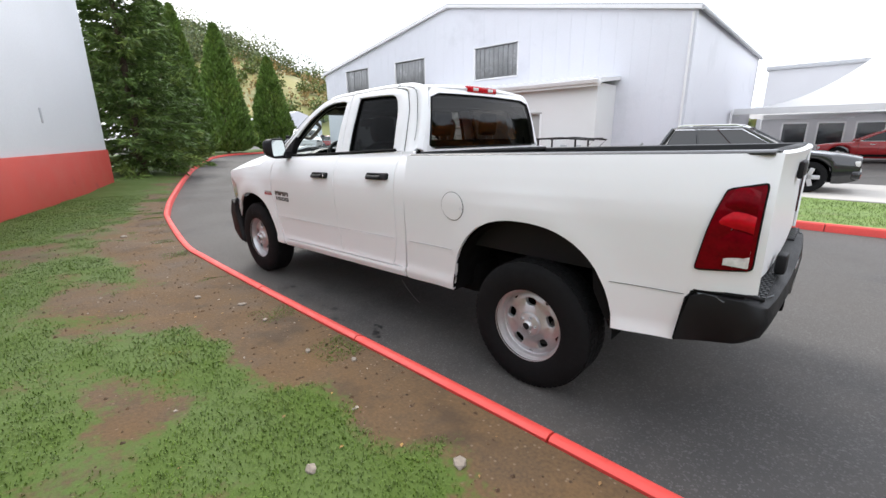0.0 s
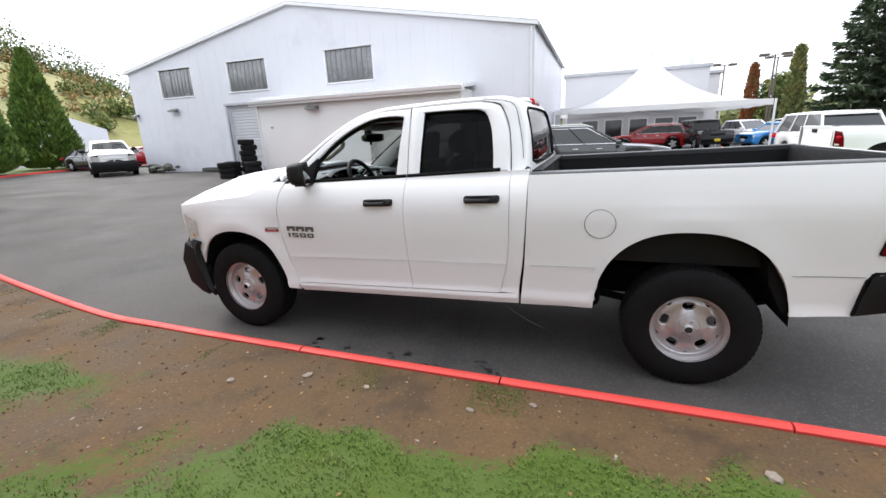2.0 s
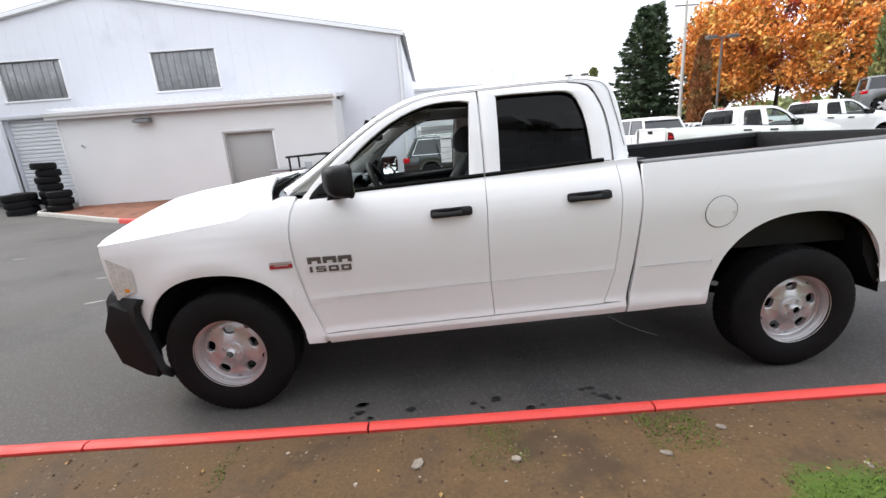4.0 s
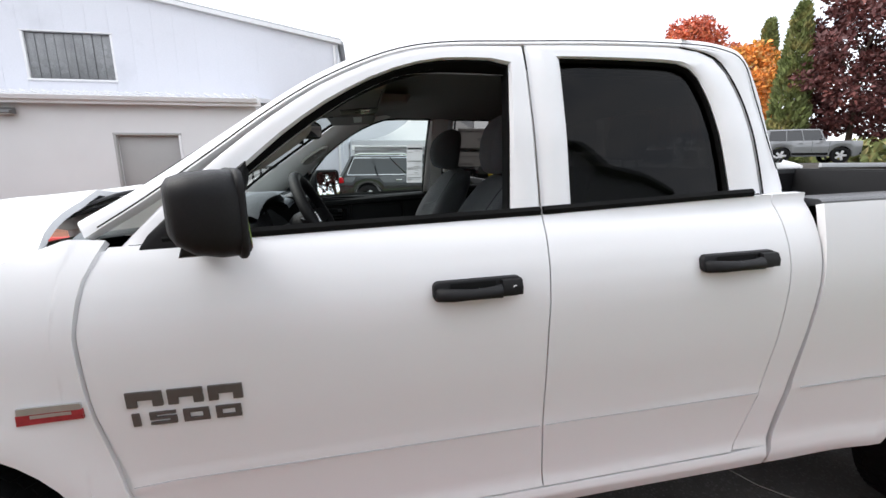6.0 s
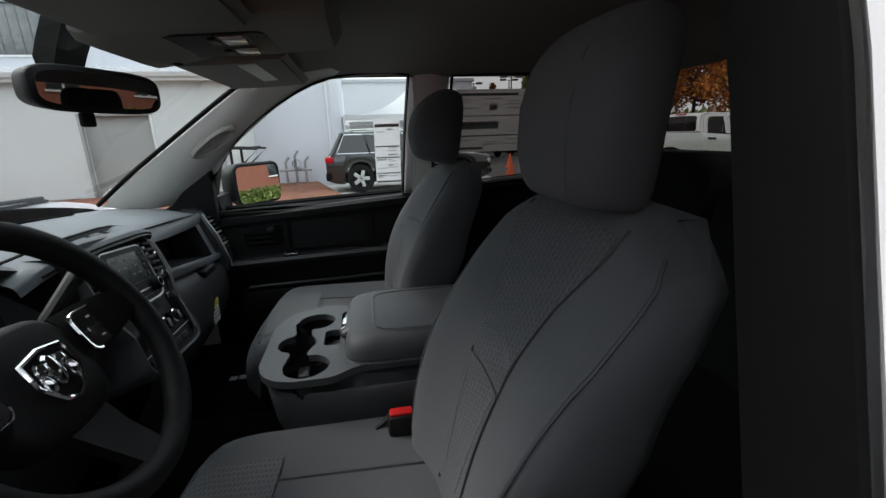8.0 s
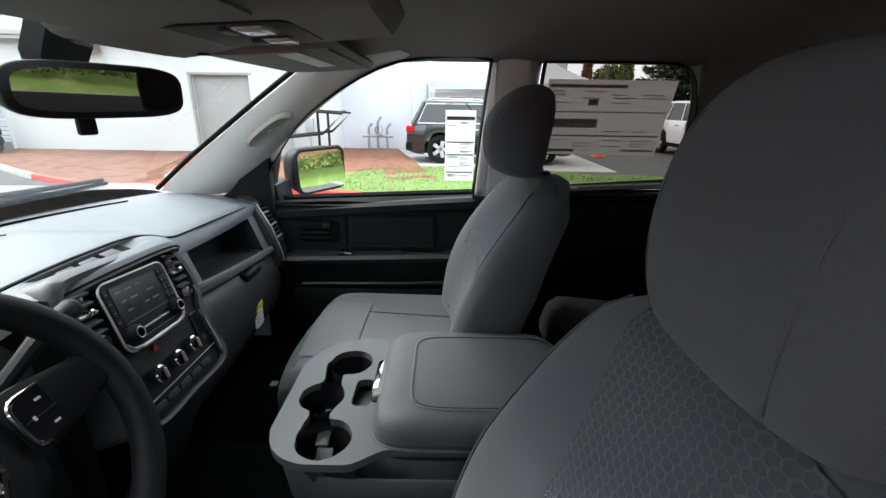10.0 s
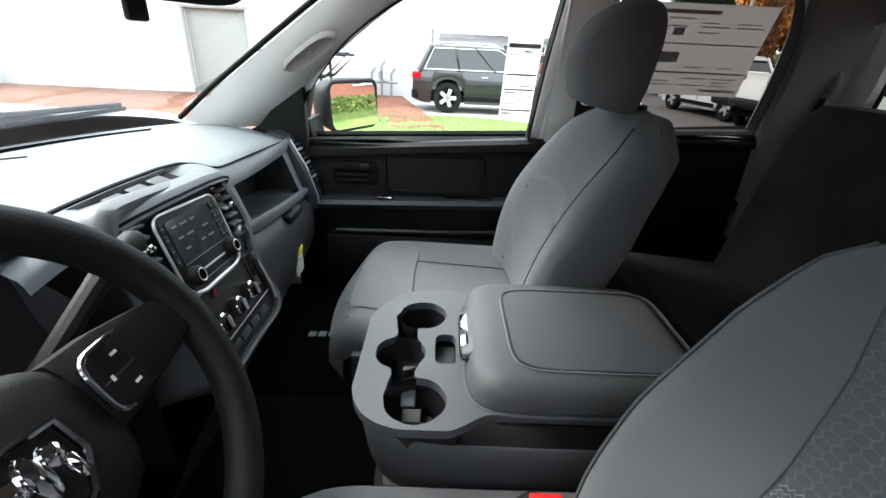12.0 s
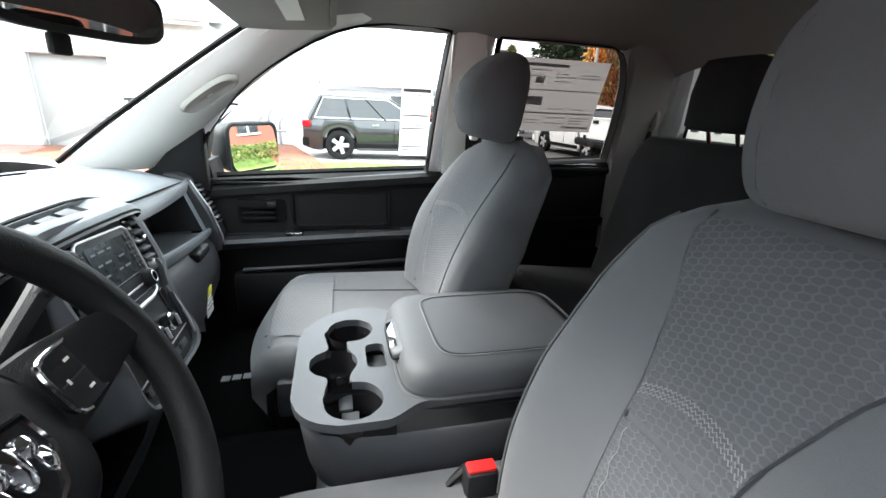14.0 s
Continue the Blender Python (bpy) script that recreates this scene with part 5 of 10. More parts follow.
        le = lambda z: lerp([(0.952, 2.670), (1.15, 2.706), (1.298, 2.750)], z)
        for zz0, zz1, mt, nm in ((1.205, 1.296, DEEPRED, "upper_lens"), (1.128, 1.198, REDLENS, "middle_lens"), (0.968, 1.121, DEEPRED, "lower_lens")):
            bm = grid([[(le(z) + (2.858 - le(z)) * u, sg * (half(2.78, z) + 0.0150 + 0.010 * (4 * v * (1 - v)) - 0.004 * abs(2 * u - 1) ** 6), z + 0.016 * u * (1 - u) * 4) for u in [i / 8 for i in range(9)]] for z, v in [(zz0 + (zz1 - zz0) * q / 4, q / 4) for q in range(5)]])
            part(nm, bm, mt, lampob, angle=80)
        bm = grid([[(2.858 - 0.098 * k * max(0.0, math.cos(a_)) ** .6, sg * (half(2.82, 1.0) + 0.036 - 0.006 * k * k), 0.985 + 0.075 * k * max(0.0, math.sin(a_)) ** .6) for a_ in [math.pi / 2 * i / 12 for i in range(13)]] for k in (0.02, 0.3, 0.6, 0.85, 1.0)])
        part("reversing_lens", bm, CLEARLENS, lampob, "clear reversing lens", angle=80)
        part("lamp_return", grid([[(2.868 + (0.006 if z > 1.1 else 0), sg * half(2.868, z) * 1.0 + 0, z), (2.895, sg * (half(2.868, z) - 0.06), z)] for z in (0.972, 1.1, 1.2, 1.325)]), DEEPRED, lampob)
        # head lamp
        hlp = part("head_lamp", grid([[(-2.50 + 0.10 * u ** 2 + 0.05 * (1 - v), sg * (0.60 + 0.305 * u), 0.82 + 0.24 * v + 0.02 * u) for u in [k / 6 for k in range(7)]] for v in (0, .25, .5, .75, 1)]), CLEARLENS, T, "clear head lamp")
        thicken(hlp, 0.05)
        part("lamp_side", grid([[(-2.40 + 0.14 * u, sg * (half(-2.40 + 0.14 * u, 0.85 + .2 * v) + .006), 0.80 + 0.05 * u + (0.26 - 0.12 * u) * v) for u in (0, .5, 1)] for v in (0, .5, 1)]), CLEARLENS, hlp)
        part("side_marker", grid([[(-2.33 + 0.03 * u, sg * (half(-2.33 + 0.03 * u, 0.9) + .009), 0.85 + 0.02 * v) for u in (0, 1)] for v in (0, 1)]), AMBER, hlp)
    # bonnet
    rows = []
    for i in range(21):
        v = i / 20
        x = -2.44 + (1.05) * v
        row = []
        for j in range(25):
            u = -1 + 2 * j / 24
            a = abs(u)
            edge = lerp([(-2.44, 1.135), (-2.2, 1.162), (-1.95, 1.194), (-1.6, 1.236), (-1.45, 1.304), (-1.39, 1.32)], x)
            crown = lerp([(-2.44, 1.20), (-2.35, 1.265), (-2.2, 1.320), (-2.0, 1.362), (-1.7, 1.398), (-1.39, 1.415)], x)
            w = half(x, edge) - 0.004
            y = w * u
            z = edge + (crown - edge) * (1 - a ** 3.2) ** 0.75 + 0.022 * math.exp(-((a - 0.42) / 0.10) ** 2) * min(1, v * 4)
            xx = x - 0.10 * (1 - a * a) * (1 - v) ** 2 - 0.17 * (1 - a * a) * v ** 3
            row.append((xx, y, z))
        rows.append(row)
    bonnet = part("bonnet", grid(rows), WHITE, T, "white raised bonnet", angle=60)
    thicken(bonnet, 0.02)
    # nose: grille, bumper
    nose = part("nose_panel", grid([[(-2.52 + 0.09 * abs(u) ** 2.5 + (0.02 if z < .9 else 0), 0.62 * u, z + 0.0 * u) for u in [-1 + k / 6 for k in range(13)]] for z in (0.78, 0.95, 1.12, 1.19)]), WHITE, T)
    thicken(nose, 0.03, 1)
    gr = part("grille", grid([[(-2.545 + 0.07 * abs(u) ** 2.5, 0.50 * u, z) for u in [-1 + k / 6 for k in range(13)]] for z in (0.82, 0.98, 1.14)]), BLACK, T, "black crosshair grille")
    part("cross_bar", tube([(-2.565 + 0.07 * abs(u) ** 2.5, 0.51 * u, 0.985) for u in [-1 + k / 6 for k in range(13)]], 0.028, n=8), WHITE, gr)
    part("cross_bar", tube([(-2.565, 0, 0.81), (-2.57, 0, 1.15)], 0.028, n=8), WHITE, gr)
    part("grille_surround", tube([(-2.55 + 0.07 * abs(math.cos(a)) ** 3, 0.53 * math.copysign(abs(math.cos(a)) ** .5, math.cos(a)), 0.98 + 0.18 * math.copysign(abs(math.sin(a)) ** .5, math.sin(a))) for a in [2 * math.pi * i / 40 for i in range(40)]], 0.025, n=8, closed=True), WHITE, gr)
    fb = []
    for z, o in ((0.300, -0.06), (0.36, 0.00), (0.60, 0.045), (0.68, 0.062), (0.76, 0.05), (0.80, 0.02)):
        fb.append([(-2.56 - o + 0.16 * abs(u) ** 3.0 + (0.20 * max(0, abs(u) - .86) / .14), 0.975 * u * (1 - 0.015 * (z < .4)), z - (0.0 if abs(u) < .9 else 0)) for u in [-1 + k / 14 for k in range(29)]])
    fbp = part("front_bumper", grid(fb), BLACK, T, "black plastic front bumper", angle=60)
    thicken(fbp, 0.04, 1)
    for sg in (-1, 1):
        part("bumper_end", prism([(-2.43, 0.79), (-2.265, 0.70), (-2.235, 0.50), (-2.25, 0.285), (-2.32, 0.315), (-2.45, 0.40), (-2.50, 0.62)], "Y", sg * 0.90, sg * 0.985, 0.012), BLACK, fbp)
    # roof, pillars and glass
    S = smooth_line([(-1.30, 0.895, 1.345), (-1.16, 0.872, 1.437), (-1.0, 0.838, 1.555), (-0.87, 0.808, 1.653), (-0.73, 0.776, 1.742), (-0.56, 0.748, 1.818), (-0.40, 0.735, 1.853), (-0.16, 0.728, 1.868), (0.15, 0.725, 1.882),
                     (0.42, 0.718, 1.886), (0.55, 0.715, 1.876), (0.63, 0.725, 1.838), (0.668, 0.752, 1.72), (0.70, 0.80, 1.56), (0.715, 0.862, 1.415)], 4)
    S2 = smooth_line([(-1.345, 0.815, 1.372), (-1.185, 0.775, 1.466), (-1.02, 0.735, 1.578), (-0.89, 0.70, 1.666), (-0.76, 0.660, 1.752), (-0.60, 0.630, 1.830), (-0.42, 0.625, 1.868), (-0.16, 0.62, 1.886), (0.15, 0.62, 1.900),
                      (0.42, 0.62, 1.904), (0.58, 0.62, 1.898), (0.668, 0.655, 1.862), (0.716, 0.70, 1.75), (0.744, 0.745, 1.57), (0.754, 0.790, 1.415)], 4)
    for sg in (-1, 1):
        rows = []
        for a, b in zip(S, S2):
            a, b = Vector(a), Vector(b)
            row = []
            for k in range(6):
                t = k / 5
                p = a.lerp(b, t) + Vector((0, 0.018, 0.022)) * math.sin(math.pi * t) * 0.9
                row.append((p.x, sg * p.y, p.z))
            rows.append(row)
        rl = part("roof_rail", grid(rows), WHITE, T, angle=60)
        thicken(rl, 0.03)
        # rear pillar between the door frame and the cab's corner
        door_side = [(0.632, 1.405), (0.625, 1.55), (0.603, 1.70), (0.563, 1.80), (0.520, 1.856), (0.40, 1.882)]
        corner = [(0.722, 0.866, 1.405), (0.706, 0.806, 1.56), (0.674, 0.758, 1.72), (0.640, 0.734, 1.828), (0.575, 0.722, 1.868), (0.41, 0.722, 1.886)]
        rows = []
        for (x, z), b in zip(resample(smooth_line(door_side, 4), 16), resample(smooth_line(corner, 4), 16)):
            a, b = Vector((x, glasshalf(x, z) + 0.010, z)), Vector(b)
            rows.append([(p.x, sg * p.y, p.z) for p in [a.lerp(b, k / 5) + Vector((0, 0.006, 0)) * math.sin(math.pi * k / 5) for k in range(6)]])
        thicken(part("rear_pillar_panel", grid(rows), WHITE, T, "white rear pillar", angle=60), 0.03)
        part("door_seam", tube([(x, sg * (glasshalf(x, z) + 0.0125), z) for x, z in resample(smooth_line(door_side, 4), 24)], 0.0026, n=5), SEAL, T, "dark seam round the rear door")
        part("roof_seam", tube([(q[0], sg * (q[1] + 0.012), q[2] + 0.004) for q in S if -1.28 < q[0] < 0.62 or q[2] < 1.86 and q[0] > 0][:-2], 0.0019, n=5), SEAL, rl, "dark seam along the roof edge")
    mid_i = [i for i, p in enumerate(S2) if -0.60 <= p[0] and i <= 43]
    rows = []
    for i in mid_i:
        x, w, z = S2[i]
        rows.append([(x - 0.05 * (1 - (j / 8 - 1) ** 2) * max(0, min(1, (-0.2 - x) / .4)) + 0.03 * (1 - (j / 8 - 1) ** 2) * max(0, min(1, (x - .3) / .3)), w * (j / 8 - 1), z + 0.018 * (1 - (j / 8 - 1) ** 2)) for j in range(17)])
    rf = part("roof", grid(rows), WHITE, T, "white roof panel", angle=60)
    thicken(rf, 0.03)
    # windscreen
    fr_i = [i for i, p in enumerate(S2) if p[0] <= -0.58 and i < 30]
    rows = []
    for i in fr_i:
        x, w, z = S2[i]
        rows.append([(x - 0.11 * (1 - (j / 8 - 1) ** 2) * (0.35 + .65 * (-0.5 - x) / 0.9), w * (j / 8 - 1) * 1.0, z + 0.012 * (1 - (j / 8 - 1) ** 2) + 0.01) for j in range(17)])
    ws = part("windscreen", grid(rows), CLEAR, T, "clear curved windscreen")
    ws.visible_shadow = False
    part("screen_band", grid([[tuple(Vector(p) + Vector((0.004, 0, -0.006))) for p in rows[-1]], [tuple(Vector(p) + Vector((0.004, 0, -0.006))) for p in rows[-2]]]), GLOSSBLACK, ws)
    # cowl and wipers
    cw = rows[0]
    part("cowl", grid([[(p[0] - 0.10 - .03 * (1 - (j / 8 - 1) ** 2), p[1] * 0.72, p[2] - 0.105) for j, p in enumerate(cw)], [(p[0] - 0.05, p[1] * 0.72, p[2] - 0.10) for p in cw], [(p[0] + 0.02, p[1] * 0.72, p[2] - 0.03) for p in cw]]), BLACK, T, "black cowl grille")
    for k, (a, b) in enumerate((((-1.52, -0.62, 1.372), (-1.50, 0.02, 1.425)), ((-1.57, 0.08, 1.392), (-1.45, 0.66, 1.400)))):
        wp = part("wiper", tube([a, tuple((Vector(a) + Vector(b)) / 2 + Vector((-.01, 0, .008))), b], 0.007, n=6), BLACK, T, "black wiper")
        part("blade", tube([tuple(Vector(a) + Vector((0.012, 0.02, -.008))), tuple(Vector(b) + Vector((0.012, 0, -.01)))], 0.006, n=5), SEAL, wp)
    # cab back with its window
    def back(y, z):
        return lerp([(1.30, 0.762), (1.415, 0.755), (1.56, 0.744), (1.67, 0.728), (1.80, 0.694), (1.84, 0.676), (1.90, 0.632)], z) + 0.02 * (1 - (y / 0.8) ** 2)
    gin = outline_points([[(-0.735, 1.435), (0.735, 1.435)], [(0.735, 1.435), (0.70, 1.62), (0.655, 1.80)], [(0.655, 1.80), (0.62, 1.828), (0, 1.838), (-0.62, 1.828), (-0.655, 1.80)], [(-0.655, 1.80), (-0.70, 1.62), (-0.735, 1.435)]], 10)
    gout = outline_points([[(-0.80, 0.80), (0.80, 0.80)], [(0.80, 0.80), (0.80, 1.40), (0.745, 1.60), (0.655, 1.845)], [(0.655, 1.845), (0.60, 1.895), (0, 1.925), (-0.60, 1.895), (-0.655, 1.845)], [(-0.655, 1.845), (-0.745, 1.60), (-0.80, 1.40), (-0.80, 0.80)]], 10)
    bk = part("cab_back", ring(gout, gin, lambda y, z, k: (back(y, z), y, z), (0, .3, .6, .85, 1.0)), WHITE, T, "white cab back panel", angle=60)
    thicken(bk, 0.03)
    bm = bmesh.new()
    c = bm.verts.new((back(0, 1.63) - .004, 0, 1.63))
    vs = [bm.verts.new((back(y, z) - 0.004, y, z)) for y, z in gin]
    ins = [bm.verts.new((back(y * .5, 1.63 + (z - 1.63) * .5) - 0.004, y * .5, 1.63 + (z - 1.63) * .5)) for y, z in gin]
    for i in range(len(vs)):
        k = (i + 1) % len(vs)
        bm.faces.new((vs[i], vs[k], ins[k], ins[i])); bm.faces.new((ins[i], ins[k], c))
    g = part("rear_window", bm, LTINT, T, "tinted rear window")
    part("rear_seal", tube([(back(y, z) + .004, y, z) for y, z in gin], 0.007, n=6, closed=True), SEAL, T)
    br = part("high_brake_lamp", B((0.662, 0, 1.892), (0.05, 0.40, 0.05), 0.014, m=None), REDLENS, T, "red high-level brake lamp")
    for y in (-0.10, 0.10):
        part("cargo_lens", B((0.684, y, 1.892), (0.012, 0.07, 0.026), 0.004), CLEARLENS, br)
    # cargo box
    part("box_floor", grid([[(x, y, 0.865 + 0.006 * (j % 2)) for j, y in enumerate([-0.84 + 1.68 * k / 24 for k in range(25)])] for x in (0.80, 1.8, 2.86)]), BLACK, T, angle=10)
    part("box_front", B((0.80, 0, 1.11), (0.04, 1.70, 0.56), 0.01), BLACK, T)
    part("front_rail_cap", B((0.805, 0, 1.396), (0.07, 1.70, 0.03), 0.008), BLACK, T)
    tg = part("tailgate", loft([[(x + 0.045 * (abs(y) / .84) ** 4 * -1, y, z) for x, z in ((2.872, 0.86), (2.872, 1.42), (2.885, 1.438), (2.918, 1.450), (2.936, 1.438), (2.912, 1.38), (2.903, 1.25), (2.912, 0.95), (2.897, 0.86))] for y in [-0.86 + 1.72 * k / 12 for k in range(13)]]), WHITE, T, "white tailgate", angle=40)
    part("tailgate_liner", B((2.822, 0, 1.145), (0.012, 1.69, 0.59), 0.004), BLACK, T)
    part("tailgate_cap", B((2.856, 0, 1.440), (0.060, 1.74, 0.022), 0.004), BLACK, T, "black tailgate top cap")
    part("tailgate_handle", B((2.925, 0, 1.33), (0.03, 0.26, 0.09), 0.012), BLACK, tg)
    # rear bumper
    def bumper_section(y, o):
        end = abs(y) > 0.94
        front = ((2.605, 0.592), (2.620, 0.70), (2.648, 0.815), (2.70, 0.838)) if end else ((2.66, 0.622), (2.80, 0.70), (2.80, 0.815), (2.82, 0.838))
        rear = ((2.93, 0.838), (2.975, 0.82), (2.985, 0.75), (2.965, 0.685), (2.90, 0.640))
        return [(x, y, z) for x, z in front] + [(x + o, y, z) for x, z in rear]
    rb = part("rear_bumper", loft([bumper_section(y, o) for y, o in ((-0.995, -0.085), (-0.985, -0.050), (-0.955, -0.022), (-0.80, -0.006), (-0.40, 0.012), (0, 0.015), (0.40, 0.012), (0.80, -0.006), (0.955, -0.022), (0.985, -0.050), (0.995, -0.085))]), BLACK, T, "black rear step bumper", angle=50)
    for sg in (-1, 1):
        part("bumper_cheek", prism([(2.606, 0.592), (2.645, 0.815), (2.672, 0.832), (2.82, 0.828), (2.845, 0.80), (2.835, 0.70), (2.79, 0.628)], "Y", sg * 0.955, sg * 0.985, 0.010), BLACK, rb)
        sp = part("step_pad", B((2.885, sg * 0.70, 0.842), (0.10, 0.46, 0.012), 0.003), BLACK, rb, "ribbed black step pad")
        bm = bmesh.new()
        for i in range(14):
            for j in range(4):
                box(bm, (2.848 + 0.023 * j + (0.010 if i % 2 else 0), sg * (0.485 + 0.033 * i), 0.850), (0.014, 0.018, 0.006), m=None)
        part("studs", bm, INDASH2, sp)
        part("bumper_edge", tube([(2.68, sg * 0.988, 0.834), (2.76, sg * 0.992, 0.836), (2.785, sg * 0.994, 0.822), (2.825, sg * 0.985, 0.824), (2.89, sg * 0.945, 0.830), (2.955, sg * 0.8, 0.834)], 0.0035, n=6), INDASH, rb)
        part("bumper_gap", tube([(2.601, sg * 0.972, 0.585), (2.632, sg * 0.978, 0.80), (2.66, sg * 0.975, 0.842), (2.86, sg * 0.955, 0.85)], 0.010, n=6), SEAL, rb)
    part("plate_recess", B((2.985, 0, 0.74), (0.02, 0.34, 0.15), 0.008), GLOSSBLACK, rb)
    part("tow_hitch", B((2.90, 0, 0.56), (0.14, 0.09, 0.09), 0.01), DARKMETAL, T)
    part("wiring_socket", B((2.94, -0.45, 0.90), (0.05, 0.11, 0.10), 0.015), BLACK, rb)
    # loose wire hanging under the sill
    part("loose_wire", tube([(0.60, -0.93, 0.44), (0.70, -0.96, 0.385), (0.80, -0.985, 0.345), (0.89, -1.0, 0.315)], 0.0016, n=5), BADGE, T, "thin wire hanging under the sill")
    # underbody
    part("chassis", B((0.2, 0, 0.55), (4.9, 1.0, 0.22), 0.03), DARKMETAL, T)
    part("floor_pan", B((-0.25, 0, 0.62), (1.9, 1.80, 0.06), 0.02), DARKMETAL, T)
    part("rear_axle", tube([(1.785, -0.75, 0.40), (1.785, 0.75, 0.40)], 0.06, n=12), DARKMETAL, T)
    part("front_axle", tube([(-1.785, -0.75, 0.40), (-1.785, 0.75, 0.40)], 0.06, n=12), DARKMETAL, T)
    part("firewall", B((-1.40, 0, 0.9), (0.06, 1.7, 0.80), 0.02), DARKMETAL, T)
    part("engine_bay", B((-1.95, 0, 0.85), (0.85, 1.1, 0.5), 0.05), DARKMETAL, T)
    part("fuel_tank", B((0.75, -0.5, 0.52), (1.0, 0.5, 0.24), 0.05), DARKMETAL, T)
    part("exhaust", tube([(0.0, 0.3, 0.42), (1.2, 0.35, 0.42), (2.3, 0.6, 0.46), (2.85, 0.65, 0.5)], 0.035, n=10), DARKMETAL, T)
    for sg in (-1, 1):
        part("leaf_spring", tube([(1.1, sg * 0.6, 0.5), (1.785, sg * 0.6, 0.38), (2.5, sg * 0.6, 0.55)], 0.03, n=6), DARKMETAL, T)
        wheel(T, -1.785, sg * 0.862, sg)
        wheel(T, 1.785, sg * 0.862, sg)
    # raised badges, drawn as plain bars
    f_side = lambda x, z: -(half(x, z) + 0.004)
    for x0 in (-1.212, -1.122, -1.032):
        bars(T, "badge", BADGE, [(x0, x0 + .078, 0.968, 0.990), (x0, x0 + .022, 0.950, 0.968), (x0 + .056, x0 + .078, 0.950, 0.968)], f_side, 0.005)
    bars(T, "badge", BADGE, [(-1.206, -1.190, 0.898, 0.933)], f_side, 0.004)
    x0 = -1.168
    bars(T, "badge", BADGE, [(x0, x0 + .058, 0.925, 0.933), (x0, x0 + .058, 0.912, 0.919), (x0, x0 + .058, 0.898, 0.905), (x0, x0 + .014, 0.919, 0.925), (x0 + .044, x0 + .058, 0.905, 0.912)], f_side, 0.004)
    for x0 in (-1.094, -1.020):
        bars(T, "badge", BADGE, [(x0, x0 + .058, 0.923, 0.933), (x0, x0 + .058, 0.898, 0.908), (x0, x0 + .014, 0.908, 0.923), (x0 + .044, x0 + .058, 0.908, 0.923)], f_side, 0.004)
    bars(T, "badge", REDBADGE, [(-1.432, -1.303, 0.938, 0.962)], f_side, 0.006, "small red and silver badge")
    bars(T, "badge", STEEL, [(-1.430, -1.305, 0.960, 0.978)], f_side, 0.005)
    bars(T, "badge", STEEL, [(-1.405, -1.325, 0.952, 0.960)], f_side, 0.008)
    # the tail behind the rear wheels is short
    for me in {o.data for o in T.children_recursive if o.type == "MESH"}:
        for v_ in me.vertices:
            if v_.co.x > 2.35:
                v_.co.x = 2.35 + (v_.co.x - 2.35) * 0.92
    return T


TRUCK = truck()
# ---- the pickup's cab ----
COPY_SHELL = [o for o in (TRUCK, *TRUCK.children_recursive)]


def oval(n, a, b, p=0.6):
    """A rounded-square ring of points, half sizes a and b."""
    out = []
    for i in range(n):
        t = 2 * math.pi * i / n
        c, s = math.cos(t), math.sin(t)
        out.append((a * math.copysign(abs(c) ** p, c), b * math.copysign(abs(s) ** p, s)))
    return out


def on(name, bm, mat, parent, m, label="", angle=40):
    """A part built at the origin and then posed."""
    bmesh.ops.transform(bm, matrix=m, verts=bm.verts)
    return part(name, bm, mat, parent, label, angle)


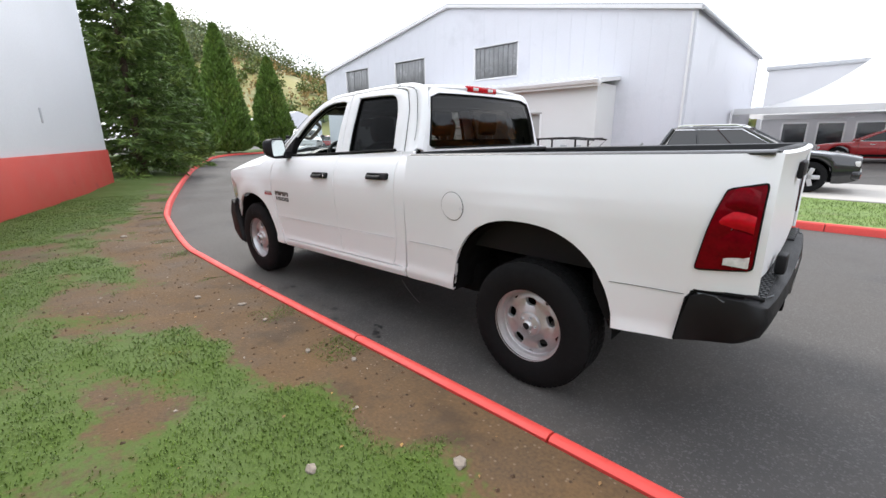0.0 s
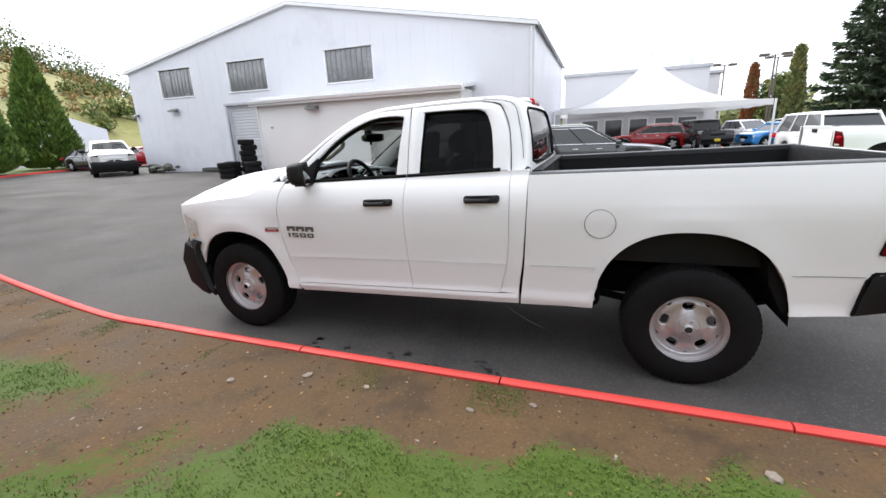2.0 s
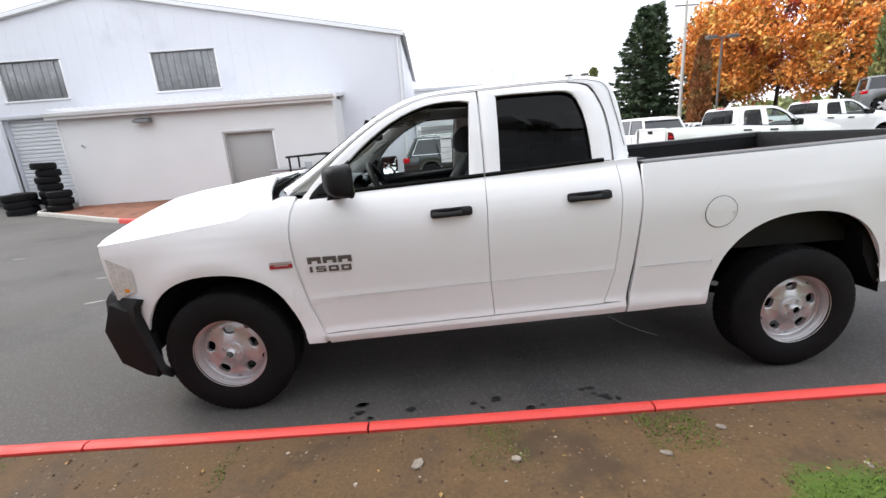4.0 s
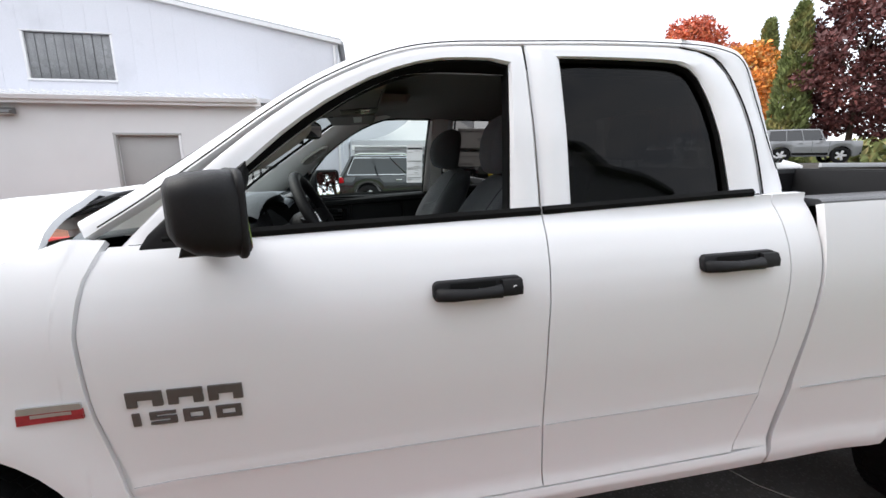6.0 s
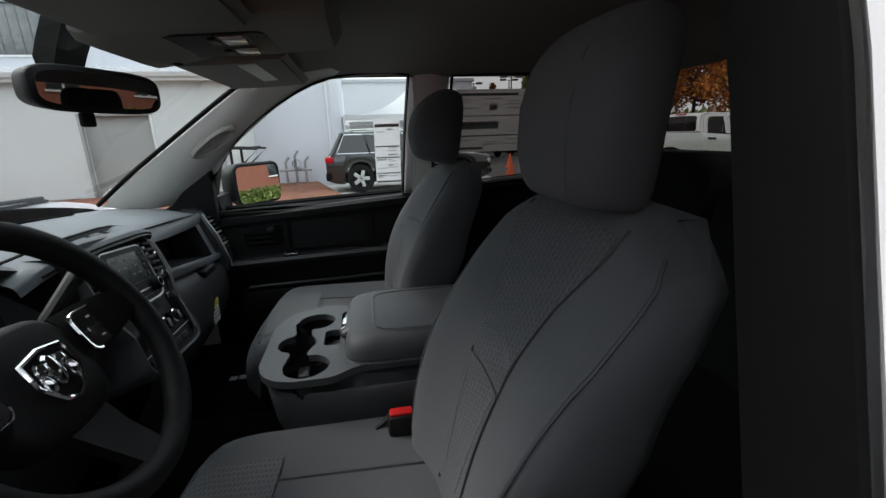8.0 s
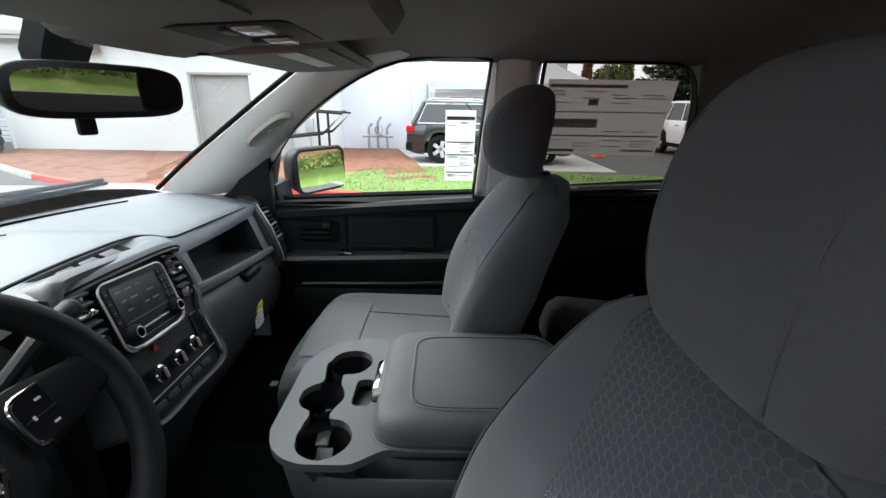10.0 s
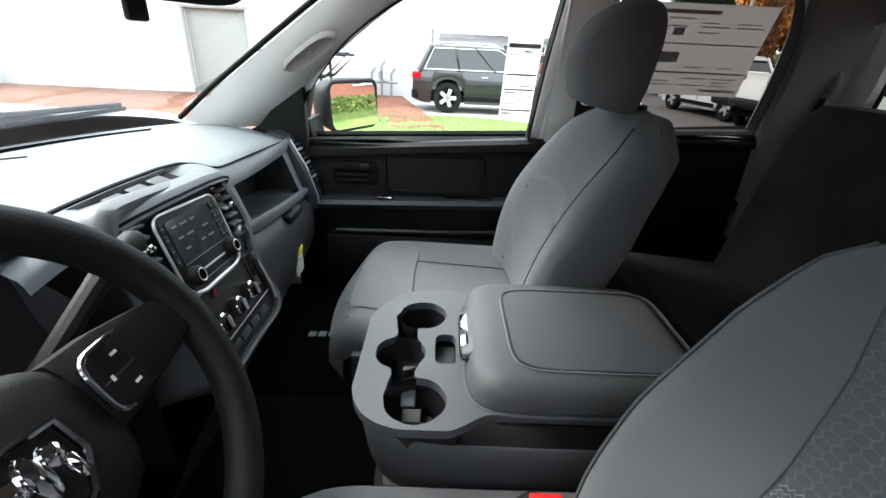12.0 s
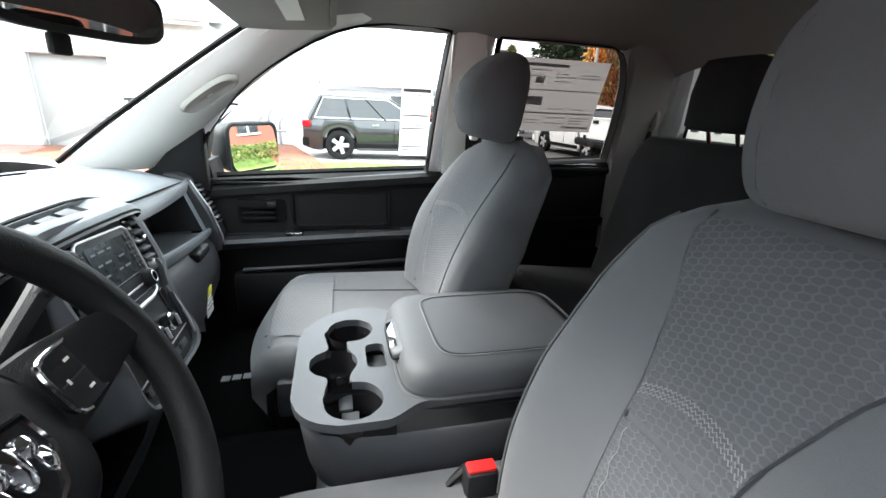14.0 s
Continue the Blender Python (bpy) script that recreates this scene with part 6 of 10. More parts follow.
def cab(T):
    # floor, walls and lining
    part("carpet", B((-0.30, 0, 0.69), (2.05, 1.74, 0.05), 0.01), CARPET, T, "black carpet")
    part("tunnel", B((-0.75, 0.02, 0.76), (1.1, 0.34, 0.12), 0.05), CARPET, T)
    part("toe_board", B((-1.33, 0, 0.95), (0.04, 1.72, 0.7), 0.01), INBLACK, T)
    part("back_trim", B((0.70, 0, 1.08), (0.03, 1.70, 0.70), 0.01), INBLACK, T)
    rows = []
    for x in [-0.64 + 1.28 * i / 16 for i in range(17)]:
        row = []
        for j in range(21):
            u = -1 + 2 * j / 20
            y = 0.735 * u
            z = 1.832 - 0.058 * abs(u) ** 5 - (0.03 * max(0, (-0.45 - x) / 0.2)) - 0.10 * max(0, (x - 0.45) / 0.2) ** 2
            row.append((x, y, z))
        rows.append(row)
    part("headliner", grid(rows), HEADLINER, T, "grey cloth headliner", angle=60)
    for sg in (-1, 1):
        # front pillar trim
        A = resample(smooth_line([(-1.13, 0.865, 1.325), (-1.02, 0.845, 1.415), (-0.93, 0.822, 1.495), (-0.80, 0.79, 1.60), (-0.68, 0.765, 1.685), (-0.55, 0.745, 1.752), (-0.42, 0.735, 1.785)], 5), 26)
        Bq = resample(smooth_line([(-1.345, 0.775, 1.345), (-1.20, 0.748, 1.455), (-1.02, 0.71, 1.578), (-0.88, 0.68, 1.672), (-0.76, 0.655, 1.748), (-0.66, 0.63, 1.798), (-0.55, 0.62, 1.818)], 5), 26)
        rows = []
        for a, b in zip(A, Bq):
            a, b = Vector(a), Vector(b)
            rows.append([(p.x, sg * p.y, p.z) for p in [a.lerp(b, k / 8) + Vector((0.014, -0.022, -0.008)) * math.sin(math.pi * k / 8) for k in range(9)]])
        pt = part("pillar_trim", grid(rows), PILLAR, T, "pale grey pillar trim", angle=60)
        gc, ax = Vector((-0.915, 0.722, 1.560)), (Vector((-0.80, 0.70, 1.640)) - Vector((-1.02, 0.752, 1.485))).normalized()
        up = (Vector(Bq[12]) - Vector(A[12])).normalized()
        nn = ax.cross(up).normalized()
        if nn.y > 0:
            nn = -nn
        if sg > 0:
            rws = []
            for k, o in ((1.0, -0.006), (0.96, 0.006), (0.86, 0.010), (0.80, 0.006), (0.1, 0.004)):
                rws.append([((gc + ax * a * k + up * b * k + nn * o).x, sg * (gc + ax * a * k + up * b * k + nn * o).y, (gc + ax * a * k + up * b * k + nn * o).z) for a, b in oval(32, 0.094, 0.034, 0.75)])
            part("pillar_cap", grid(rws, closed_u=True), PILLARPAD, pt, "grey oval pad on the pillar", angle=60)
        else:
            part("grab_handle", tube(resample(smooth_line([(-1.0, -0.755, 1.523), (-0.968, -0.702, 1.508), (-0.93, -0.685, 1.522), (-0.87, -0.678, 1.562), (-0.82, -0.672, 1.598), (-0.798, -0.678, 1.622), (-0.805, -0.705, 1.650)], 5), 24), 0.017, n=10), PILLARPAD, pt, "grey grab handle on the pillar", 60)
        # screen edge
        part("screen_edge", tube([(p[0] - 0.012, sg * (p[1] + 0.002), p[2] + 0.006) for p in Bq], 0.008, n=6), SEAL, T)
        # door cards
        fy = 0.868
        card = part("door_card", B((-0.605, sg * (fy + 0.02), 0.97), (0.92, 0.05, 0.60), 0.012), INBLACK, T, "black plastic door card")
        part("card_ledge", loft([[(x, sg * y, lerp([(-1.07, 1.283), (-0.16, 1.345)], x) - (0.022 if sg > 0 else 0.0) + z) for y, z in ((0.905, 0.0), (0.862, 0.0), (0.848, -0.012), (0.846, -0.035), (0.87, -0.05), (0.905, -0.05))] for x in (-1.07, -0.8, -0.5, -0.16)]), INBLACK, card)
        part("pull_shelf", loft([[(x, sg * y, lerp([(-1.02, 1.085), (-0.2, 1.110)], x) + z) for y, z in ((0.875, 0.004), (0.812, 0.0), (0.802, -0.012), (0.812, -0.03), (0.875, -0.055))] for x in (-1.02, -0.98, -0.6, -0.22, -0.17)]), INDASH2, card, "dark grey pull shelf")
        part("panel_frame", tube([(x, sg * (fy - 0.008), z) for x, z in rounded(0.345, 0.13, 0.02, 4, -0.55, 1.183)], 0.008, n=6, closed=True), INBLACK, card)
        part("panel_frame", tube([(x, sg * (fy - 0.008), z) for x, z in rounded(0.80, 0.185, 0.03, 4, -0.60, 1.185)], 0.006, n=6, closed=True), INBLACK, card)
        part("handle_cup", prism(rounded(0.16, 0.085, 0.015, 3, -0.825, 1.178), "Y", sg * (fy - 0.004), sg * (fy - 0.010)), GLOSSBLACK, card)
        for k in range(3):
            part("recess_slat", B((-0.835, sg * 0.856, 1.152 + 0.020 * k), (0.11, 0.012, 0.007), 0.002), INBLACK, card)
        part("door_lever", loft([[(x, sg * (0.858 - o), 1.206 + z) for z, o in ((-0.012, 0.0), (-0.010, 0.014), (0.010, 0.014), (0.012, 0.0))] for x in (-0.90, -0.87, -0.80, -0.775)]), INBLACK, card, "dark door lever")
        part("lever_tip", B((-0.790, sg * 0.842, 1.206), (0.028, 0.012, 0.016), 0.004), INDASH2, card)
        for dx in (0, 0.035):
            part("switch", B((-0.735 + dx, sg * 0.835, 1.102), (0.022, 0.03, 0.014), 0.004), INBLACK, card)
        part("switch_edge", B((-0.72, sg * 0.818, 1.1035), (0.055, 0.006, 0.006), 0.002), CHROME, card)
        part("pull_cup", B((-0.42, sg * 0.838, 1.104), (0.17, 0.035, 0.008), 0.003), GLOSSBLACK, card)
        part("map_pocket", B((-0.58, sg * 0.85, 0.86), (0.72, 0.06, 0.20), 0.03), INBLACK, card)
        part("pocket_edge", tube([(-0.90, sg * 0.832, 0.968), (-0.5, sg * 0.830, 0.975), (-0.24, sg * 0.832, 0.985)], 0.008, n=6), INDASH2, card)
        rc = part("rear_door_card", B((0.27, sg * (fy + 0.015), 1.02), (0.80, 0.05, 0.68), 0.012), INBLACK, T, "black rear door card")
        part("rear_ledge", B((0.25, sg * 0.865, 1.355 if sg < 0 else 1.335), (0.70, 0.04, 0.030), 0.012, m=None), INBLACK, rc)
        part("rear_shelf", B((0.24, sg * 0.850, 1.12), (0.6, 0.03, 0.04), 0.010), INBLACK, rc)
        if sg > 0:
            part("inner_sail", prism([(-1.24, 1.24), (-0.978, 1.255), (-0.976, 1.462), (-0.992, 1.452), (-1.088, 1.380), (-1.125, 1.330), (-1.20, 1.300)], "Y", 0.830, 0.866, 0.004), INBLACK, T, "black corner cover behind the mirror")
        # middle and rear pillar trims
        part("middle_pillar", loft([[(x + dx, sg * (y + dy), z) for dx, dy in ((-0.055, 0.02), (-0.05, -0.012), (0.0, -0.02), (0.048, -0.012), (0.052, 0.02))] for x, y, z in ((-0.13, 0.875, 0.95), (-0.13, 0.868, 1.33), (-0.13, 0.81, 1.55), (-0.13, 0.755, 1.72), (-0.13, 0.725, 1.79))]), PILLAR, T, "pale grey middle pillar trim")
        # pale trim in reality; the headliner grey puts its shade into the colour
        part("rear_pillar", loft([[(x + dx, sg * (y + dy), z) for dx, dy in ((-0.055, 0.02), (-0.05, -0.012), (0.02, -0.03), (0.10, -0.04), (0.13, 0.0))] for x, y, z in ((0.59, 0.85, 1.0), (0.585, 0.845, 1.38), (0.565, 0.785, 1.55), (0.53, 0.735, 1.70), (0.50, 0.70, 1.79))]), HEADLINER, T, "pale rear pillar trim, coloured grey for shade")
        gd = part("belt_guide", tube([(0.63, sg * (0.77 + 0.03 * math.cos(a)), 1.545 + 0.04 * math.sin(a)) for a in [2 * math.pi * i / 20 for i in range(20)]], 0.011, n=8, closed=True), HEADLINER, T, "grey seat belt guide")
        part("belt_strap", B((0.625, sg * 0.775, 1.25), (0.006, 0.045, 0.55)), INBLACK, gd)
        part("belt_anchor", B((-0.10, sg * 0.735, 1.475), (0.03, 0.03, 0.05), 0.01), PILLAR, T)
        part("belt_webbing", B((-0.10, sg * 0.755, 1.20), (0.045, 0.005, 0.55)), INBLACK, T)
        part("lock_pin", tube([(-0.235, sg * 0.862, 1.33), (-0.235, sg * 0.862, 1.372)], 0.004, n=6), INBLACK, card)
        # sun visor
        vis = part("sun_visor", loft([[(x, sg * y, z) for x, z in ((-0.802, 1.745), (-0.795, 1.730), (-0.70, 1.733), (-0.57, 1.746 if y < .6 else 1.742), (-0.552, 1.757), (-0.57, 1.772), (-0.795, 1.765))] for y in (0.160, 0.172, 0.3, 0.45, 0.60, 0.630)]), HEADLINER, T, "grey cloth sun visor")
        part("visor_seam", tube([(-0.566, sg * 0.172, 1.744), (-0.566, sg * 0.60, 1.741)], 0.002, n=5), INBLACK, vis)
        if sg > 0:
            on("visor_label", B((0, 0, 0), (0.042, 0.30, 0.0015)), WHITECARD, vis, Matrix.Translation((-0.648, 0.325, 1.7365)) @ Matrix.Rotation(radians(-4.5), 4, "Y"), "white warning label")
    # lining over the top of the windscreen
    rows = []
    for k in range(9):
        t = k / 8
        row = []
        for j in range(25):
            u = -1 + 2 * j / 24
            bow = 1 - u * u
            row.append((-0.63 - (0.09 + 0.14 * bow) * t, 0.655 * u, 1.806 - 0.022 * abs(u) ** 5 - (0.040 - 0.006 * bow) * t ** 1.6))
        rows.append(row)
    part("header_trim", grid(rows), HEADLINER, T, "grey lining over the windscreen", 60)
    # overhead console
    oc = part("overhead_console", loft([[(x, y * w, z) for y, z in ((-0.158, 1.80), (-0.152, zz + .014), (-0.135, zz + .002), (-0.07, zz), (0.07, zz), (0.135, zz + .002), (0.150, zz + .014), (0.155, 1.80))] for x, w, zz in ((-0.842, .86, 1.742), (-0.836, .93, 1.726), (-0.820, .97, 1.720), (-0.78, .99, 1.726), (-0.70, 1.0, 1.744), (-0.55, 1.0, 1.752), (-0.44, .97, 1.762), (-0.42, .92, 1.79))]), HEADLINER, T, "grey overhead console")
    cpm = Matrix.Translation((-0.655, 0.01, 1.7455)) @ Matrix.Rotation(radians(-3.5), 4, "Y")
    on("console_panel", prism([(a, b) for a, b in rounded(0.20, 0.20, 0.02, 4)], "Z", -0.002, 0.008, 0.001), INBLACK, oc, cpm, "black switch panel")
    for y in (-0.060, 0.050):
        lm = on("map_lamp", B((0.042, y, -0.004), (0.040, 0.062, 0.006), 0.002), CLEARLENS, oc, cpm, "clear map lamp")
        on("lamp_rim", tube([(0.042 + a, y + b, -0.002) for a, b in rounded(0.046, 0.068, 0.006, 3)], 0.0025, n=5, closed=True), INDASH2, lm, cpm)
        on("lamp_switch", B((0.006, y, -0.004), (0.016, 0.040, 0.006), 0.002), INDASH2, oc, cpm)
    part("console_sensor", lathe([(0, 0.003), (0.010, 0.003), (0.012, 0.0)], "Z", (-0.772, 0.108, 1.7255), 16), INBLACK, oc)
    # rear-view mirror
    mm = Matrix.Translation((-0.884, -0.006, 1.662)) @ Matrix.Rotation(radians(-24), 4, "Z") @ Matrix.Rotation(radians(2), 4, "Y")
    rv = on("rear_view_mirror", loft([[(x, y * k, z * k2) for y, z in oval(36, 0.126, 0.040, 0.5)] for x, k, k2 in ((-0.035, .80, .6), (-0.022, .95, .9), (0.008, 1.0, 1.0), (0.016, 1.0, 1.0), (0.019, .985, .95))]), BLACK, T, mm, "black rear-view mirror", 60)
    on("mirror_glass", prism([(y, z) for y, z in oval(36, 0.115, 0.030, 0.5)], "X", 0.0195, 0.0215), MIRROR, rv, mm)
    on("mirror_tab", B((0.004, -0.03, -0.052), (0.012, 0.026, 0.026), 0.004), BLACK, rv, mm)
    part("mirror_foot", loft([[(x, y0 + (y1 - y0) * a, z) for a in (0.0, 0.08, 0.5, 0.92, 1.0)] + [(x - 0.035, y0 + (y1 - y0) * a, z + 0.01) for a in (0.92, 0.5, 0.08)] for x, y0, y1, z in ((-0.898, -0.075, 0.015, 1.680), (-0.905, -0.070, 0.015, 1.705), (-0.900, -0.060, 0.030, 1.735), (-0.885, -0.055, 0.040, 1.775))]), SEAL, rv, "black mirror mount on the windscreen", 60)
    # dashboard: the top runs from the windscreen to a seam that bends round the centre stack
    edge = [(-0.86, -1.00, 1.345), (-0.66, -0.985, 1.375), (-0.42, -0.985, 1.392), (-0.20, -0.992, 1.386), (-0.15, -0.992, 1.386), (0.0, -0.990, 1.387), (0.14, -0.990, 1.384), (0.175, -0.985, 1.374),
            (0.205, -0.972, 1.360), (0.23, -0.967, 1.355), (0.45, -0.984, 1.338), (0.67, -1.014, 1.315), (0.76, -1.030, 1.303), (0.86, -1.05, 1.275)]
    ys_ = [-0.86 + 1.72 * i / 60 for i in range(61)]
    rows = []
    for k, t in enumerate((0.0, 0.2, 0.45, 0.65, 0.8, 0.9, 0.96, 0.99, 1.0)):
        row = []
        for y in ys_:
            a = abs(y) / 0.86
            x1, z1 = lerp([(e[0], e[1]) for e in edge], y), lerp([(e[0], e[2]) for e in edge], y)
            x0 = -1.53 + 0.17 * a * a
            z0 = 1.345 - 0.02 * a ** 3
            row.append((x0 + (x1 - x0) * t, y, z0 + (z1 - z0) * t ** 1.3 + 0.016 * math.sin(math.pi * t) - (0.006 * ((t - 0.96) / 0.04) ** 2 if t > 0.96 else 0)))
        rows.append(row)
    dash = part("dashboard", grid(rows), INDASH, T, "blue-grey grained dashboard top", angle=60)
    part("top_seam", tube([(-1.24, 0.12, 1.3835), (-1.27, 0.10, 1.382), (-1.29, 0.06, 1.381), (-1.31, -0.25, 1.381), (-1.31, -0.62, 1.376)], 0.0022, n=4), INDASH2, dash)
    part("edge_seam", tube([(lerp([(e[0], e[1]) for e in edge], y) + 0.001, y, lerp([(e[0], e[2]) for e in edge], y) - 0.005) for y in [0.20 + 0.56 * k / 24 for k in range(25)]], 0.0022, n=5), SEAL, dash)

    # passenger side face: each line runs from (x, z) beside the stack to (x, z) beside the door
    def face(name, pts, y0, y1, mat, label="", n=12):
        rws = []
        for (xl, zl), (xr, zr) in pts:
            rws.append([(xl + (xr - xl) * max(0, (y - 0.2) / 0.51) ** 1.25, y, zl + (zr - zl) * (y - 0.2) / 0.51) for y in [y0 + (y1 - y0) * k / n for k in range(n + 1)]])
        return part(name, grid(rws), mat, dash, label, 50)
    top_, low_ = ((-0.941, 1.318), (-1.018, 1.267)), ((-0.916, 1.246), (-0.978, 1.153))
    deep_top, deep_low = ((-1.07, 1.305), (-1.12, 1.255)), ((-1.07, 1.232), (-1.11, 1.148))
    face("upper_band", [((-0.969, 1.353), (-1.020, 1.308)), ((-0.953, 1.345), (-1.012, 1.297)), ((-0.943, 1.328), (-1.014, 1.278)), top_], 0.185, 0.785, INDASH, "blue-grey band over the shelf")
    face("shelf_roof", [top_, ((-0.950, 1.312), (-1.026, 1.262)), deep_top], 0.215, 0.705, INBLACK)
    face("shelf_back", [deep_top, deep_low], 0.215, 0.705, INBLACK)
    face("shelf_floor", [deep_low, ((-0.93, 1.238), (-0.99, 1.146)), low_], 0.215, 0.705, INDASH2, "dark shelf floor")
    face("shelf_end", [top_, ((-0.930, 1.285), (-1.000, 1.215)), low_], 0.700, 0.785, INDASH)
    face("shelf_end", [top_, low_], 0.160, 0.222, INDASH)
    for y, o in ((0.704, 0.0), (0.218, 0.0)):
        q = (y - 0.2) / 0.51
        mixp = lambda p: (p[0][0] + (p[1][0] - p[0][0]) * q, y, p[0][1] + (p[1][1] - p[0][1]) * q)
        part("shelf_cheek", grid([[mixp(top_), mixp(deep_top)], [mixp(low_), mixp(deep_low)]]), INDASH2, dash)
    face("shelf_lip", [low_, ((-0.907, 1.249), (-0.968, 1.156)), ((-0.902, 1.240), (-0.962, 1.148)), ((-0.905, 1.222), (-0.964, 1.134))], 0.165, 0.785, INDASH, "blue-grey shelf lip")
    face("glove_box", [((-0.907, 1.221), (-0.966, 1.133)), ((-0.925, 1.205), (-0.980, 1.118)), ((-0.905, 1.180), (-0.960, 1.095)), ((-0.893, 1.10), (-0.950, 1.03)), ((-0.905, 1.0), (-0.958, 0.965)), ((-0.95, 0.92), (-0.99, 0.90)), ((-1.2, 0.84), (-1.2, 0.84))], 0.165, 0.785, INDASH2, "dark grey glove box lid")
    part("glove_catch", B((-0.935, 0.50, 1.150), (0.03, 0.10, 0.024), 0.006, m=None), INBLACK, dash)
    # end vent with slats
    ev = part("end_vent", loft([[(x + dx, y, z) for dx, y in ((-0.03, 0.775), (0.0, 0.778), (0.006, 0.79), (0.004, 0.855), (-0.05, 0.868))] for x, z in ((-1.058, 1.318), (-1.032, 1.305), (-0.982, 1.20), (-0.952, 1.11), (-0.960, 1.06))]), INDASH2, dash, "tall end vent")
    part("vent_mouth", loft([[(x + dx, y, z) for dx, y in ((0.0, 0.800), (0.007, 0.802), (0.007, 0.838), (0.0, 0.840))] for x, z in ((-1.020, 1.285), (-0.982, 1.205), (-0.964, 1.15))]), GLOSSBLACK, ev)
    part("vent_rim", tube([(-1.022, 0.795, 1.296), (-0.975, 0.795, 1.206), (-0.944, 0.790, 1.11), (-0.942, 0.79, 1.08)], 0.0025, n=5), STEEL, ev)
    for i in range(9):
        t = i / 8
        part("vent_slat", B((-1.008 + 0.050 * t, 0.820, 1.278 - 0.122 * t), (0.018, 0.044, 0.005), 0.001), STEEL if i % 3 == 1 else INDASH2, ev)
    # driver side: hood, cluster, lower panel
    part("cluster_hood", grid([[(x, y, z - 0.05 * abs((y + 0.42) / 0.26) ** 3) for y in [-0.68 + 0.52 * k / 14 for k in range(15)]] for x, z in ((-1.10, 1.375), (-1.03, 1.408), (-0.975, 1.412), (-0.955, 1.402), (-0.962, 1.39), (-1.06, 1.375))]), INDASH2, dash, "", 60)
    part("instrument_panel", B((-1.06, -0.42, 1.285), (0.02, 0.46, 0.20), 0.02), GLOSSBLACK, dash, "dark instrument cluster")
    for y in (-0.53, -0.31):
        part("dial", lathe([(0.0, 0.012), (0.066, 0.012), (0.074, 0.02), (0.078, 0.0)], "X", (-1.05, y, 1.29), 28), INDASH2, dash)
        part("dial_ring", tube([(-1.03, y + 0.074 * math.cos(a), 1.29 + 0.074 * math.sin(a)) for a in [2 * math.pi * i / 24 for i in range(24)]], 0.004, n=5, closed=True), CHROME, dash)
    part("driver_lower", grid([[(x, y, z) for y in (-0.86, -0.5, -0.16)] for x, z in ((-1.03, 1.32), (-1.0, 1.22), (-0.965, 1.14), (-0.95, 1.0), (-1.02, 0.86), (-1.2, 0.82))]), INDASH2, dash)
    part("driver_cheek", grid([[(x, -0.17, z) for x in (-0.90, -1.12)] for z in (1.38, 1.0)]), INBLACK, dash)
    part("side_vent", B((-1.0, -0.76, 1.24), (0.05, 0.09, 0.12), 0.02), INBLACK, dash)
    # centre stack: a leaning panel of its own
    su = Vector((-0.060, 0.992, -0.108)).normalized()
    sv = Vector((-0.317, 0.095, 0.944)); sv = (sv - su * sv.dot(su)).normalized()
    sn = su.cross(sv)
    sm_ = Matrix(((sn.x, su.x, sv.x, -0.9015), (sn.y, su.y, sv.y, 0.0075), (sn.z, su.z, sv.z, 1.2885), (0, 0, 0, 1)))

    def closed_line(pts, n):
        return resample(smooth_line(pts + pts[:1], 4), n + 1)[:-1]
    O = closed_line([(-0.172, 0.060), (-0.160, 0.088), (-0.13, 0.100), (0.0, 0.103), (0.118, 0.100), (0.158, 0.086), (0.178, 0.050), (0.188, 0.0), (0.186, -0.045), (0.172, -0.080), (0.170, -0.120), (0.176, -0.200), (0.02, -0.206), (-0.118, -0.200), (-0.125, -0.12), (-0.145, -0.085), (-0.168, -0.03)], 120)
    I_ = closed_line([(-0.150, 0.056), (-0.140, 0.074), (-0.115, 0.082), (0.0, 0.085), (0.112, 0.083), (0.142, 0.070), (0.159, 0.036), (0.167, 0.0), (0.164, -0.035), (0.150, -0.062), (0.146, -0.105), (0.152, -0.190), (0.02, -0.195), (-0.105, -0.190), (-0.110, -0.11), (-0.128, -0.075), (-0.148, -0.03)], 120)
    mid = [((a[0] + b[0]) / 2, (a[1] + b[1]) / 2) for a, b in zip(O, I_)]
    st = on("centre_panel", grid([[(-0.13, y * 1.01, z * 1.0) for y, z in O], [(-0.02, y * 1.005, z) for y, z in O], [(-0.008, y, z) for y, z in O], [(0.002, *m) for m in mid], [(0.000, *m) for m in I_], [(-0.014, *m) for m in I_]], closed_u=True), TRAYM, T, sm_, "dark blue-grey centre stack surround", 50)
    bm = bmesh.new()
    c = bm.verts.new((-0.008, 0, -0.04))
    vs = [bm.verts.new((-0.010, *m)) for m in I_]
    for i in range(120):
        bm.faces.new((vs[i], vs[(i + 1) % 120], c))
    on("face_panel", bm, INBLACK, st, sm_, "black control panel")
    # cover over the stack with a sunk lettering tray
    front_ = [(-0.24, -0.940, 1.352), (-0.20, -0.930, 1.366), (-0.11, -0.922, 1.376), (-0.03, -0.918, 1.377), (0.08, -0.916, 1.373), (0.13, -0.917, 1.368), (0.165, -0.925, 1.358), (0.185, -0.938, 1.346), (0.196, -0.950, 1.335)]
    rear_ = [(-0.24, -0.990, 1.372), (-0.20, -0.990, 1.380), (-0.11, -0.989, 1.384), (-0.03, -0.988, 1.386), (0.08, -0.987, 1.384), (0.13, -0.984, 1.380), (0.165, -0.979, 1.372), (0.185, -0.972, 1.364), (0.202, -0.966, 1.355)]
